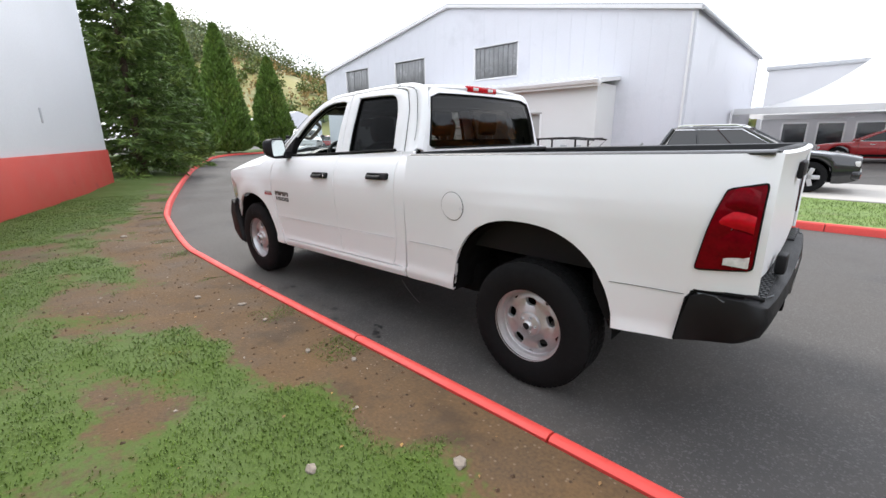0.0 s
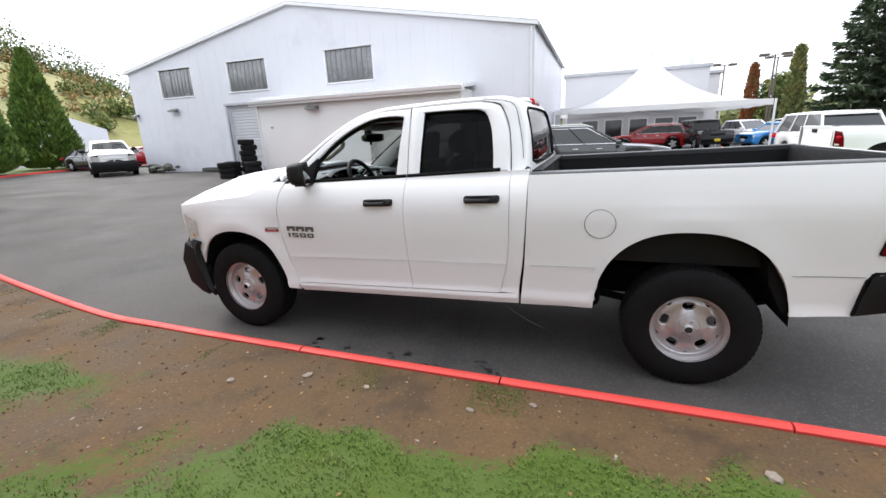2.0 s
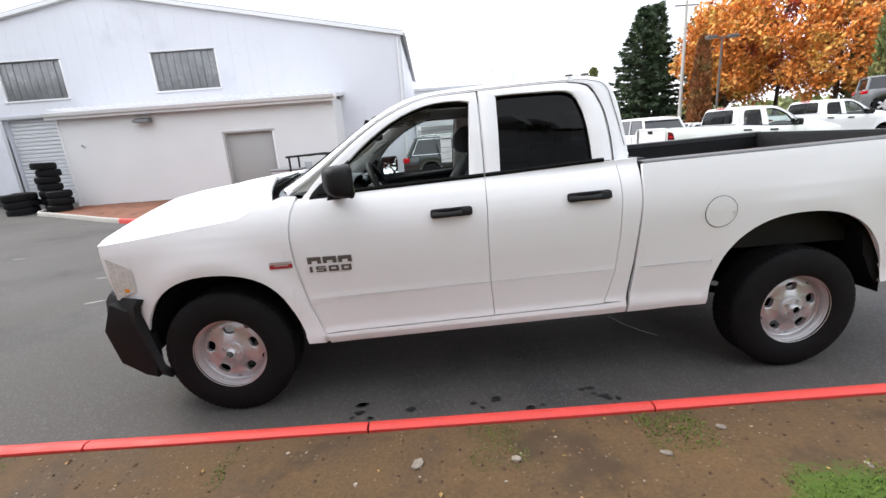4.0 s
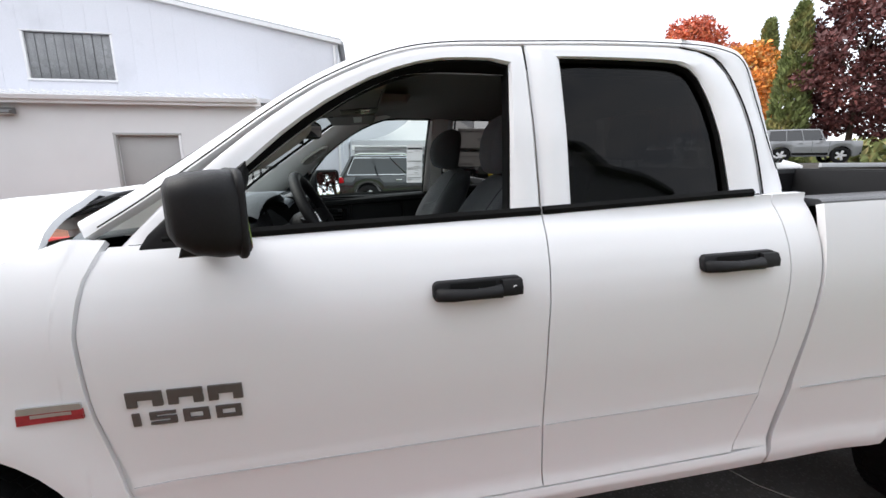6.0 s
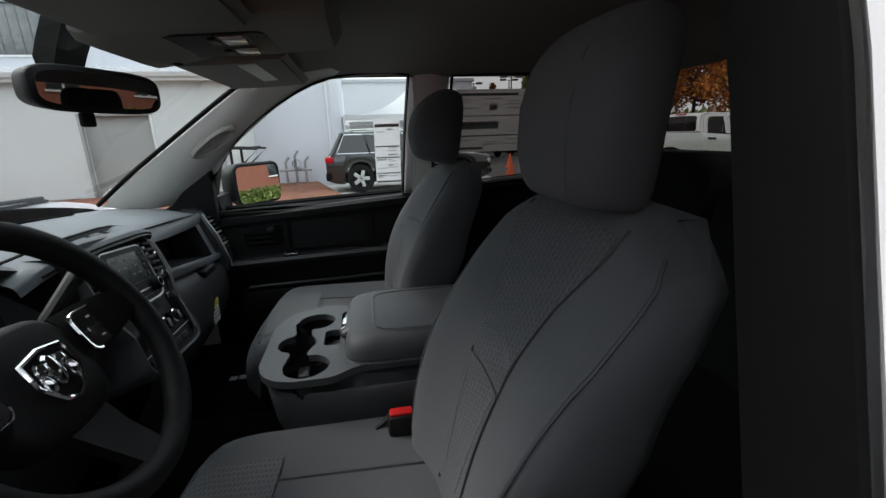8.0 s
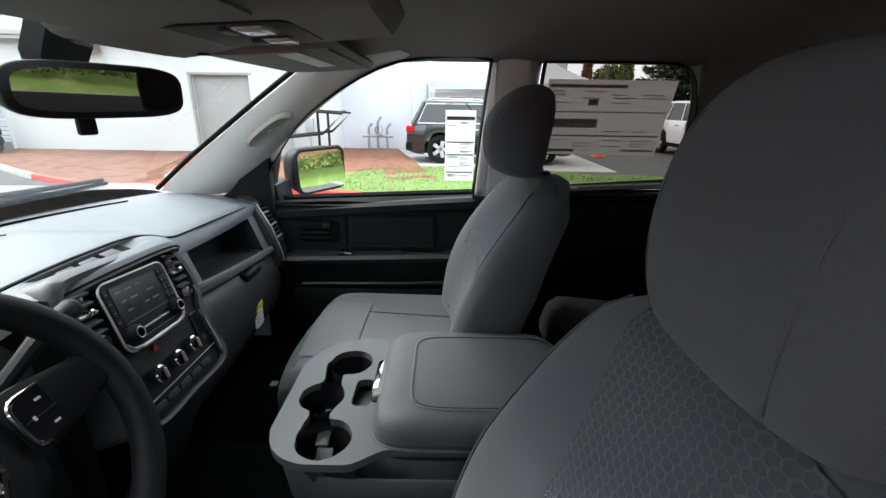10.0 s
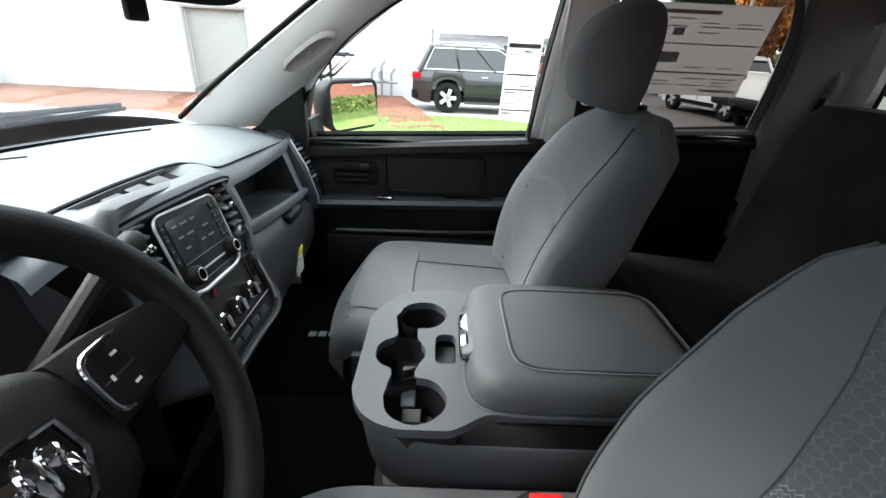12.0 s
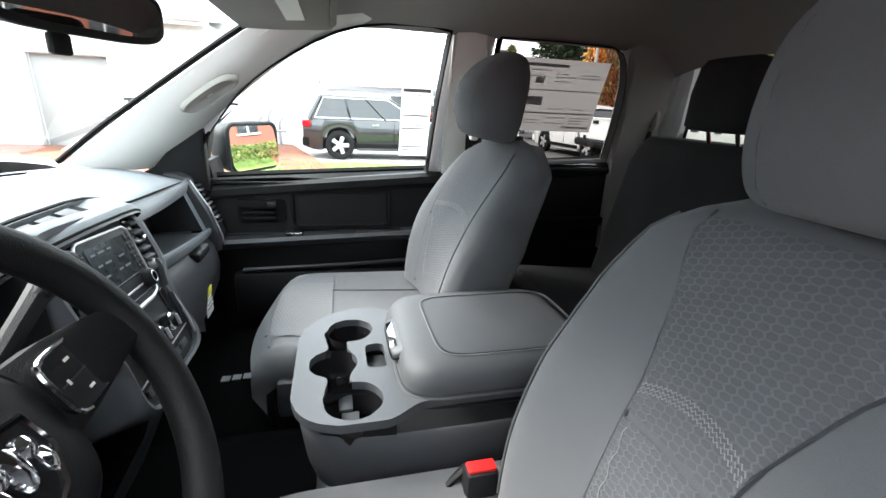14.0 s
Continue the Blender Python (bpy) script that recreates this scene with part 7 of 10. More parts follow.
    us = [-0.24, -0.21, -0.18, -0.15, -0.12, -0.0901, -0.09, -0.05, 0.0, 0.04, 0.0799, 0.08, 0.10, 0.12, 0.14, 0.16, 0.175, 0.19, 0.2]
    rws = []
    for t, up, sink in ((-0.10, -0.012, 0), (-0.02, -0.003, 0), (0.06, 0.001, 0), (0.30, 0.003, 0), (0.335, 0.003, 0), (0.34, 0.003, 1), (0.86, 0.002, 0.55), (0.90, 0.002, 0.5), (0.905, 0.002, 0), (0.97, 0.0, 0), (1.06, -0.014, 0)):
        row = []
        for y in us:
            xf, zf = lerp([(e[0], e[1]) for e in front_], y), lerp([(e[0], e[2]) for e in front_], y)
            xr, zr_ = lerp([(e[0], e[1]) for e in rear_], y), lerp([(e[0], e[2]) for e in rear_], y)
            dz = 0.020 * sink * (1 if y < 0.081 else max(0, 1 - (y - 0.08) / 0.045)) if -0.0905 < y < 0.125 else 0
            row.append((xf + (xr - xf) * t, y, zf + (zr_ - zf) * t + up - dz))
        rws.append(row)
    part("top_cover", grid(rws), INDASH, st, "blue-grey stack cover with a sunk tray", 25)
    part("tray_floor", grid([[(-0.981, y, 1.3795), (-0.944, y, 1.3685)] for y in (-0.088, 0.0, 0.079)]), SEAL, st, "dark tray floor")
    for k in range(3):
        on("embossed_bar", B((0, 0, 0), (0.024, 0.034, 0.005), 0.0015), INDASH2, st, Matrix.Translation((-0.963, -0.058 + 0.046 * k, 1.3765)) @ Matrix.Rotation(radians(17), 4, "Y"))
    # black tube draws the shadow line where the dash overhangs the cover
    part("cover_seam", tube([(e[1] - 0.004, e[0], e[2] - 0.001) for e in resample(rear_, 24)], 0.004, n=6), SEAL, st)
    part("front_seam", tube([(e[1] + 0.004, e[0], e[2] - 0.0075) for e in resample(front_[1:8], 24)], 0.0022, n=5), SEAL, st)
    # air vents beside the screen
    for cy, w_ in ((0.134, 0.042), (-0.122, 0.040)):
        vt = on("air_vent", prism(rounded(w_, 0.098, 0.010, 3, cy, 0.026), "X", -0.03, -0.0075, 0.001), GLOSSBLACK, st, sm_, "black air vent")
        for i in range(5):
            on("vent_slat", B((0, 0, 0), (0.014, w_ * 0.92, 0.0045), 0.001), STEEL if i == 2 else VINYL, vt, sm_ @ Matrix.Translation((-0.004, cy, -0.004 + 0.0165 * i)) @ Matrix.Rotation(radians(28), 4, "Y"))
        on("vent_knob", B((0.004, cy - 0.002, 0.030), (0.012, 0.012, 0.010), 0.002), CHROME, vt, sm_)
        on("vent_dial", lathe([(0, 0.008), (0.008, 0.008), (0.011, 0.0), (0.011, -0.006)], "X", (-0.004, cy + 0.004, -0.021), 16), STEEL, vt, sm_)
    bz = on("radio_bezel", prism(rounded(0.180, 0.124, 0.018, 5), "X", -0.012, 0.002, 0.002), INBLACK, st, sm_, "black radio panel")
    on("bezel_edge", tube([(0.002, y, z) for y, z in rounded(0.182, 0.126, 0.019, 6)], 0.0022, n=6, closed=True), STEEL, bz, sm_, "silver bezel edge")
    on("bright_strip", tube([(0.003, 0.092, -0.020), (0.004, 0.090, -0.042), (0.004, 0.078, -0.058), (0.004, 0.055, -0.0635), (0.004, -0.055, -0.0635), (0.004, -0.078, -0.058), (0.003, -0.088, -0.045)], [0.0015, 0.002, 0.003, 0.0036, 0.0036, 0.003, 0.0015], n=8), STEEL, bz, sm_, "bright strip under the radio")
    sc = on("screen", prism(rounded(0.124, 0.070, 0.003, 3, -0.006, 0.016), "X", 0.002, 0.0034), SCREEN, bz, sm_, "dim blue-grey display")
    for k in range(9):
        on("display_line", B((0.0038, -0.052 + 0.026 * (k % 4) + 0.005 * (k // 4), 0.040 - 0.018 * (k // 3)), (0.0006, 0.013 + 0.006 * (k % 2), 0.0030)), STITCH, sc, sm_)
    on("display_bar", B((0.0037, -0.006, -0.016), (0.0006, 0.118, 0.0012)), INDASH, sc, sm_)
    for y, z in ((-0.060, -0.0364), (0.070, -0.033)):
        kb = on("radio_knob", lathe([(0, 0.014), (0.0125, 0.014), (0.0150, 0.011), (0.0165, 0.0)], "X", (0.001, y, z), 28), BLACK, bz, sm_, "black tuning knob")
        on("knob_ring", lathe([(0.0085, 0.0145), (0.0096, 0.0151), (0.0108, 0.0145)], "X", (0.001, y, z), 24), STEEL, kb, sm_)
    for y in (-0.079, 0.068, 0.080):
        for k in range(4):
            on("key", B((0.0025, y, 0.044 - 0.017 * k), (0.002, 0.010, 0.014), 0.0008), INBLACK, bz, sm_)
            on("key_mark", B((0.0038, y, 0.044 - 0.017 * k), (0.0005, 0.006, 0.0018)), INDASH, bz, sm_)
    on("disc_slot", B((0.0035, 0.005, -0.036), (0.002, 0.078, 0.0036), 0.001), STEEL, bz, sm_)
    on("disc_line", B((0.0035, 0.005, -0.050), (0.002, 0.120, 0.0012), 0.0004), INDASH, bz, sm_)
    for y, z in ((-0.052, -0.124), (0.009, -0.1235), (0.068, -0.120)):
        kb = on("climate_knob", lathe([(0, 0.020), (0.0115, 0.020), (0.0135, 0.017), (0.0145, -0.006)], "X", (-0.006, y, z), 28), BLACK, st, sm_, "black climate knob with chrome ring")
        on("knob_ring", lathe([(0.0115, 0.016), (0.0165, 0.013), (0.0175, 0.002), (0.0150, -0.004)], "X", (-0.006, y, z), 24), CHROME, kb, sm_)
        on("knob_grip", B((0.0155, y, z), (0.006, 0.0045, 0.021), 0.0015), STEEL, kb, sm_)
    on("hazard_key", prism([(-0.030, -0.086), (-0.014, -0.086), (-0.022, -0.072)], "X", -0.008, -0.004), REDBADGE, st, sm_, "small red hazard key")
    on("panel_line", tube([(-0.007, -0.10, -0.160), (-0.007, 0.150, -0.155)], 0.0013, n=5), STEEL, st, sm_)
    for k in range(5):
        on("switch_key", B((-0.007, -0.075 + 0.042 * k, -0.175), (0.005, 0.036, 0.013), 0.0015), INDASH2, st, sm_)
    on("stack_pocket", prism(rounded(0.036, 0.066, 0.008, 3, 0.128, -0.100), "X", -0.03, -0.006, 0.001), GLOSSBLACK, st, sm_)
    on("pocket_edge", tube([(-0.004, 0.148, -0.070), (0.0, 0.150, -0.11), (0.0, 0.156, -0.15), (-0.004, 0.160, -0.19)], 0.0028, n=5), STEEL, st, sm_)
    on("stack_base", grid([[(x, y, z) for y in (-0.112, 0.0, 0.150)] for x, z in ((-0.008, -0.196), (-0.03, -0.225), (-0.11, -0.30), (-0.2, -0.40))]), INDASH2, st, sm_)
    tg = part("card_tag", B((-0.928, 0.500, 1.005), (0.003, 0.060, 0.080), 0.001, m=None), WHITECARD, T, "hanging white and yellow card tag")
    part("tag_head", B((-0.9255, 0.500, 1.034), (0.003, 0.060, 0.022), 0.001), YELLOW, tg)
    for k in range(3):
        part("tag_line", B((-0.9255, 0.500, 1.012 - 0.012 * k), (0.002, 0.044, 0.004)), INKL, tg)
    # steering wheel
    wc, wn_, wu, wr = Vector((-0.792, -0.405, 1.302)), Vector((0.885, 0, 0.465)), Vector((-0.465, 0, 0.885)), Vector((0, 1, 0))
    def wp(r, u, n):
        return tuple(wc + wr * r + wu * u + wn_ * n)
    sw = part("steering_wheel", tube([wp(0.187 * math.cos(a), 0.187 * math.sin(a), 0.0) for a in [2 * math.pi * i / 56 for i in range(56)]], 0.0195, n=16, closed=True), INBLACK, T, "black steering wheel", 70)
    part("hub_pad", loft([[wp(r * k, u * k - 0.01, n) for r, u in oval(36, 0.085, 0.082, 0.7)] for k, n in ((0.9, -0.095), (1.0, -0.075), (1.0, -0.045), (0.96, -0.031), (0.85, -0.023), (0.5, -0.017), (0.1, -0.015))]), INBLACK, sw, "black airbag pad", 60)
    for s_ in (-1, 1):
        part("spoke", loft([[wp(s_ * r, u + du, n + dn) for du, dn in ((-h, -0.012), (-h, 0.008), (-h * .7, 0.014), (h * .7, 0.014), (h, 0.008), (h, -0.012))] for r, u, n, h in ((0.07, 0.008, -0.040, 0.044), (0.11, 0.012, -0.030, 0.040), (0.15, 0.016, -0.014, 0.030), (0.180, 0.018, 0.0, 0.022))]), INBLACK, sw)
        bp = part("button_pad", loft([[wp(s_ * 0.106 + r * k, 0.010 + u * k, n) for r, u in oval(24, 0.030, 0.031, 0.45)] for k, n in ((1.0, -0.032), (1.0, -0.0155), (0.95, -0.0135))]), GLOSSBLACK, sw, "gloss black button pad")
        part("pad_edge", tube([wp(s_ * 0.106 + r * 1.03, 0.010 + u * 1.03, -0.0150) for r, u in oval(24, 0.030, 0.031, 0.45)][(0 if s_ > 0 else 8):(18 if s_ > 0 else 24)], 0.0022, n=5), CHROME, bp)
        for r, u, a_, b_ in ((0.0, 0.017, .004, .0016), (0.0, -0.017, .004, .0016), (0.016, 0.0, .0018, .003), (-0.016, 0.0, .0018, .003)):
            part("button_mark", grid([[wp(s_ * 0.106 + r + i * a_, 0.010 + u + j * b_, -0.0129) for i in (-1, 1)] for j in (-1, 1)]), PILLAR, bp)
        part("button_gap", grid([[wp(s_ * 0.106 + i * .026, 0.010 + j * .0008, -0.0131) for i in (-1, 1)] for j in (-1, 1)]), INDASH2, bp)
    part("spoke", loft([[wp(r + dr, u, n) for dr, n in ((-h, nn - 0.01), (-h, nn + 0.008), (h, nn + 0.008), (h, nn - 0.01))] for r, u, h, nn in ((0, -0.07, 0.04, -.04), (0, -0.12, 0.03, -.025), (0, -0.178, 0.024, 0))]), INBLACK, sw)
    part("emblem_rim", tube([wp(r, u - 0.01, -0.014) for r, u in ((-0.034, 0.030), (0.0, 0.036), (0.034, 0.030), (0.036, -0.004), (0.018, -0.032), (0.0, -0.040), (-0.018, -0.032), (-0.036, -0.004))], 0.0035, n=6, closed=True), CHROME, sw, "chrome shield rim")
    part("emblem_plate", loft([[wp(r * k, u * k - 0.01, n) for r, u in ((-0.034, 0.030), (0.0, 0.036), (0.034, 0.030), (0.036, -0.004), (0.018, -0.032), (0.0, -0.040), (-0.018, -0.032), (-0.036, -0.004))] for k, n in ((1, -0.019), (0.9, -0.014))]), GLOSSBLACK, sw)
    for r, u, a, b in ((0, 0.006, 0.010, 0.024), (-0.016, 0.012, 0.010, 0.012), (0.016, 0.012, 0.010, 0.012), (-0.022, -0.006, 0.006, 0.014), (0.022, -0.006, 0.006, 0.014)):
        part("emblem_shape", loft([[wp(r + p * k, u + q * k - 0.01, n) for p, q in oval(12, a, b, 1.0)] for k, n in ((1, -0.015), (0.8, -0.009), (0.3, -0.006))]), CHROME, sw)
    part("column", tube([wp(0, 0, -0.08), wp(0, 0, -0.30)], [0.055, 0.07], n=20), INBLACK, T, "black steering column")
    lv = part("gear_lever", tube([(-0.90, -0.36, 1.26), (-0.88, -0.30, 1.305), (-0.872, -0.24, 1.345), (-0.870, -0.212, 1.360)], [0.010, 0.010, 0.011, 0.013], n=10), INBLACK, T, "black column gear lever")
    part("lever_knob", tube([(-0.870, -0.228, 1.352), (-0.868, -0.205, 1.363), (-0.866, -0.172, 1.373), (-0.865, -0.165, 1.375)], [0.011, 0.015, 0.014, 0.008], n=14), INBLACK, lv, "", 70)
    # console between the seats
    con = part("centre_console", loft([[(x, y, z) for x, y in [(-0.362 + a, 0.028 + b) for a, b in [(0.286 * k * c, 0.194 * k * s) for c, s in [(math.copysign(abs(math.cos(t)) ** .45, math.cos(t)), math.copysign(abs(math.sin(t)) ** .45, math.sin(t))) for t in [2 * math.pi * i / 48 for i in range(48)]]]]]
                                       for z, k in ((0.90, 0.88), (0.925, 0.93), (0.96, 0.965), (1.02, 0.99), (1.052, 1.0), (1.056, 0.985))], caps=False), VINYL, T, "grey folding centre console", 60)
    holes = [(-0.548, 0.120, 0.047), (-0.583, 0.000, 0.045), (-0.550, -0.112, 0.049)]
    # tray: a plate with the cup wells cut through
    def tray_rows():
        bm = bmesh.new()
        X0, X1, Y0, Y1, S = -0.652, -0.36, -0.170, 0.222, 0.0042
        nx, ny = int((X1 - X0) / S), int((Y1 - Y0) / S)
        def inside(x, y):
            # rounded front corners
            rr = 0.09 if y < 0.028 else 0.14
            cx_, cy_ = X0 + rr, (Y1 - rr if y > 0.028 else Y0 + rr)
            if x < cx_ and (y > Y1 - rr or y < Y0 + rr) and math.hypot(x - cx_, y - cy_) > rr:
                return False
            tuck = min(1.0, max(0.0, (x + 0.505) / 0.075)); tuck = tuck * tuck * (3 - 2 * tuck)
            if y < Y0 + 0.034 * tuck or y > Y1 - 0.034 * tuck:
                return False
            for hx, hy, hr in holes:
                if math.hypot(x - hx, y - hy) < hr:
                    return False
            if abs((x + 0.566) + 0.15 * abs(y)) < 0.019 and -0.112 < y < 0.12:
                return False
            if -0.522 < x < -0.482 and -0.028 < y < 0.055 and math.hypot(max(0, abs(x + .502) - .008), max(0, abs(y - .0135) - .03)) < 0.012:
                return False
            return True
        vs = {}
        def V(i, j):
            if (i, j) not in vs:
                vs[i, j] = bm.verts.new((X0 + i * S, Y0 + j * S, 1.092))
            return vs[i, j]
        for i in range(nx):
            for j in range(ny):
                if inside(X0 + (i + .5) * S, Y0 + (j + .5) * S):
                    bm.faces.new((V(i, j), V(i + 1, j), V(i + 1, j + 1), V(i, j + 1)))
        rim_ = [v for v in bm.verts if v.is_boundary]
        nb = {v: [e.other_vert(v) for e in v.link_edges if e.is_boundary] for v in rim_}
        for _ in range(7):
            new_ = {v: (v.co * 2 + n_[0].co + n_[1].co) / 4 for v, n_ in nb.items() if len(n_) == 2}
            for v, c_ in new_.items():
                v.co = c_
        edges = [e for e in bm.edges if e.is_boundary]
        q = bmesh.ops.extrude_edge_only(bm, edges=edges)
        for v in [g for g in q["geom"] if isinstance(g, bmesh.types.BMVert)]:
            v.co.z -= 0.016
        return bm
    part("cup_tray", tray_rows(), TRAYM, con, "blue-grey cup holder tray", 40)
    for hx, hy, hr in holes:
        part("cup_well", lathe([(hr * 1.02, 0.0), (hr * 1.0, -0.02), (hr * 0.86, -0.07), (hr * 0.6, -0.075), (0, -0.075)], "Z", (hx, hy, 1.090), 32), GLOSSBLACK, con, "gloss black cup well")
    part("channel", B((-0.566, 0.0, 1.03), (0.05, 0.24, 0.02), 0.004), GLOSSBLACK, con)
    dv = part("cup_divider", B((0, 0, 0), (0.024, 0.066, 0.008), 0.003, m=Matrix.Translation((-0.563, -0.060, 1.062)) @ Matrix.Rotation(radians(14), 4, "X")), TRAYM, con, "grey cup divider")
    part("divider_end", B((0, 0, 0), (0.030, 0.032, 0.006), 0.002, m=Matrix.Translation((-0.556, -0.103, 1.040)) @ Matrix.Rotation(radians(38), 4, "X")), VINYL, dv)
    part("divider_end", B((0, 0, 0), (0.024, 0.026, 0.006), 0.002, m=Matrix.Translation((-0.566, -0.008, 1.058)) @ Matrix.Rotation(radians(-20), 4, "X")), VINYL, dv)
    part("coin_slot", B((-0.502, 0.0135, 1.058), (0.045, 0.085, 0.02), 0.008), INDASH2, con)
    # black strip painted as the shadow below the tray's edge
    band = [(-0.362 + 0.284 * math.copysign(abs(math.cos(t)) ** .45, math.cos(t)) , 0.028 + 0.192 * math.copysign(abs(math.sin(t)) ** .45, math.sin(t))) for t in [math.pi * (0.55 + 0.90 * i / 40) for i in range(41)]]
    part("tray_band", grid([[(x, y, z) for x, y in band] for z in (1.050, 1.084)]), INBLACK, con, "black band for the shadow under the tray")
    lid = part("console_lid", loft([[(-0.277 + a * k, 0.027 + b * k, z) for a, b in oval(64, 0.192, 0.163, 0.30)] for z, k in ((1.066, 0.985), (1.074, 1.0), (1.090, 1.004), (1.110, 0.998), (1.126, 0.975), (1.138, 0.93), (1.145, 0.86), (1.148, 0.74), (1.150, 0.5), (1.150, 0.02))]), VINYL, con, "padded grey vinyl lid", 60)
    part("lid_seam", tube([(-0.277 + a, 0.027 + b, 1.0745) for a, b in oval(64, 0.194, 0.165, 0.30)], 0.003, n=5, closed=True), INBLACK, lid)
    part("lid_piping", tube([(-0.277 + a, 0.027 + b, 1.092) for a, b in oval(64, 0.194, 0.165, 0.30)], 0.0035, n=6, closed=True), VINYL, lid, "grey piping round the lid")
    part("lid_groove", tube([(-0.277 + a, 0.027 + b, 1.0975) for a, b in oval(64, 0.193, 0.164, 0.30)], 0.0016, n=5, closed=True), INDASH2, lid)
    part("lid_stitch", tube([(-0.250 + a, 0.020 + b, 1.1488) for a, b in oval(64, 0.148, 0.118, 0.30)], 0.0020, n=4, closed=True), INDASH2, lid)
    part("lid_thread", tube([(-0.250 + a, 0.020 + b, 1.1485 + (0.0014 if i % 2 else 0)) for i, (a, b) in enumerate(oval(160, 0.152, 0.122, 0.30))], 0.0008, n=4, closed=True), STITCH, lid, "fine stitching on the lid")
    lm_ = Matrix.Translation((-0.448, 0.022, 1.124)) @ Matrix.Rotation(radians(-24), 4, "Y")
    la = on("latch", loft([[(a * k, b * k, z) for a, b in oval(32, 0.030, 0.066, 0.30)] for z, k in ((-0.022, 1.0), (0.008, 1.0), (0.012, 0.96), (0.0135, 0.85), (0.0135, 0.1))]), TRAYM, lid, lm_, "grey console latch", 50)
    on("latch_gap", tube([(a, b, 0.003) for a, b in oval(32, 0.032, 0.068, 0.30)], 0.0022, n=5, closed=True), SEAL, la, lm_)
    on("latch_plate", B((-0.020, 0.004, 0.0135), (0.014, 0.092, 0.004), 0.0015), CHROME, la, lm_, "bright latch plate")
    part("console_seat", B((-0.34, 0.028, 0.86), (0.56, 0.36, 0.16), 0.05), VINYL, T, "grey middle seat base")
    bk = part("buckle", B((-0.361, -0.226, 0.985), (0.055, 0.035, 0.085), 0.010), BLACK, T, "black seat belt buckle")
    part("red_button", B((-0.361, -0.226, 1.028), (0.046, 0.022, 0.008), 0.003), REDBTN, bk, "red release button")
    part("buckle_strap", tube([(-0.33, -0.20, 0.99), (-0.38, -0.205, 1.01), (-0.41, -0.215, 0.99), (-0.39, -0.21, 0.93)], 0.007, n=6), INBLACK, bk)
    # seats
    def seat(y0, nm, lab, hx=0.0, hy=0.0, hz=0.0, slim=((0.0, 1.0), (1.0, 1.0)), wing=0.55, full=False):
        sm = new(nm); sm.parent = T; sm.location = (0, y0, 0)
        tagged(sm, lab)
        # cushion
        def cx_(u, v):      # u across -1..1, v along 0 (front) .. 1 (rear)
            w = 0.235 + 0.012 * v - 0.055 * max(0, (0.30 - v) / 0.30) ** 2.2
            x = -0.765 + 0.51 * v - 0.022 * (1 - u * u) * (1 - v)
            z = 1.000 - 0.060 * max(0, (0.16 - v) / 0.16) ** 2 - 0.035 * v + 0.028 * abs(u) ** 3 * (0.3 + .7 * v)
            return (x, w * u, z)
        rows_ = []
        N = 24
        for i in range(N + 1):
            v = i / N
            r = [cx_(-1 + 2 * j / 20, v) for j in range(21)]
            w = abs(r[0][1])
            side = [(r[0][0], -w - 0.018, r[0][2] - 0.022), (r[0][0], -w - 0.022, r[0][2] - 0.06), (r[0][0] + .01, -w - 0.004, r[0][2] - 0.10)]
            rows_.append(list(reversed(side)) + r + [(p[0], -p[1], p[2]) for p in side])
        fr_ = [(p[0] - 0.02, p[1], min(p[2] - 0.03, 0.925)) for p in rows_[0]]
        fr2 = [(p[0] + 0.010, p[1] * .97, min(p[2] - 0.09, 0.865)) for p in rows_[0]]
        part("cushion", grid([fr2, fr_] + rows_), CLOTH, sm, "grey cloth cushion", 60)
        ins_ = []
        for i in range(9):
            v = 0.07 + 0.30 * i / 8
            ins_.append([(lambda p: (p[0], p[1], p[2] + 0.0035))(cx_(-0.72 + 1.44 * j / 10, v)) for j in range(11)])
        part("cushion_insert", grid(ins_), HEXSEAT, sm, "honeycomb cushion insert", 60)
        for u in (-0.51, 0.51):
            part("cushion_seam", tube([(lambda p: (p[0], p[1], p[2] + .001))(cx_(u, 0.04 + 0.9 * k / 10)) for k in range(11)], 0.0028, n=5), VINYL, sm)
        part("cushion_seam", tube([(lambda p: (p[0], p[1], p[2] + .001))(cx_(-0.9 + 1.8 * k / 10, 0.06)) for k in range(11)], 0.003, n=5), VINYL, sm)
        part("seat_base", B((-0.50, 0, 0.80), (0.48, 0.42, 0.16), 0.03), INBLACK, sm)
        part("side_cover", B((-0.52, -0.245 if y0 > 0 else 0.245, 0.88), (0.40, 0.03, 0.10), 0.012), INDASH2, sm)
        # backrest
        def hwid(v):
            return lerp([(0.0, 0.235), (0.25, 0.252), (0.5, 0.258), (0.75, 0.245), (0.88, 0.222), (0.95, 0.190), (1.0, 0.135)], v) * lerp(slim, v)
        def bx(u, v, o=0.0):
            z = 0.985 + 0.500 * v - 0.020 * abs(u) ** 4 * v
            x = -0.312 + 0.195 * v + 0.020 * v * v - 0.02 * math.sin(v * 3.0)
            bol = 0.062 * abs(u) ** 2.6 * (1 - wing * v) + 0.026 * abs(u) ** 2.2 * math.sin(math.pi * min(1, v * 1.1)) + 0.010 * math.sin(math.pi * v)
            return (x - bol + o + 0.035 * abs(u) ** 10 + 0.028 * max(0, (v - .9) / .1) ** 2, hwid(v) * u, z)
        def iw(v):
            return lerp([(0.0, 0.55), (0.30, 0.60), (0.57, 0.66), (0.75, 0.71), (0.95, 0.78)] if full else [(0.0, 0.28), (0.30, 0.29), (0.57, 0.32), (0.75, 0.43), (0.95, 0.68)], v)
        rows_ = []
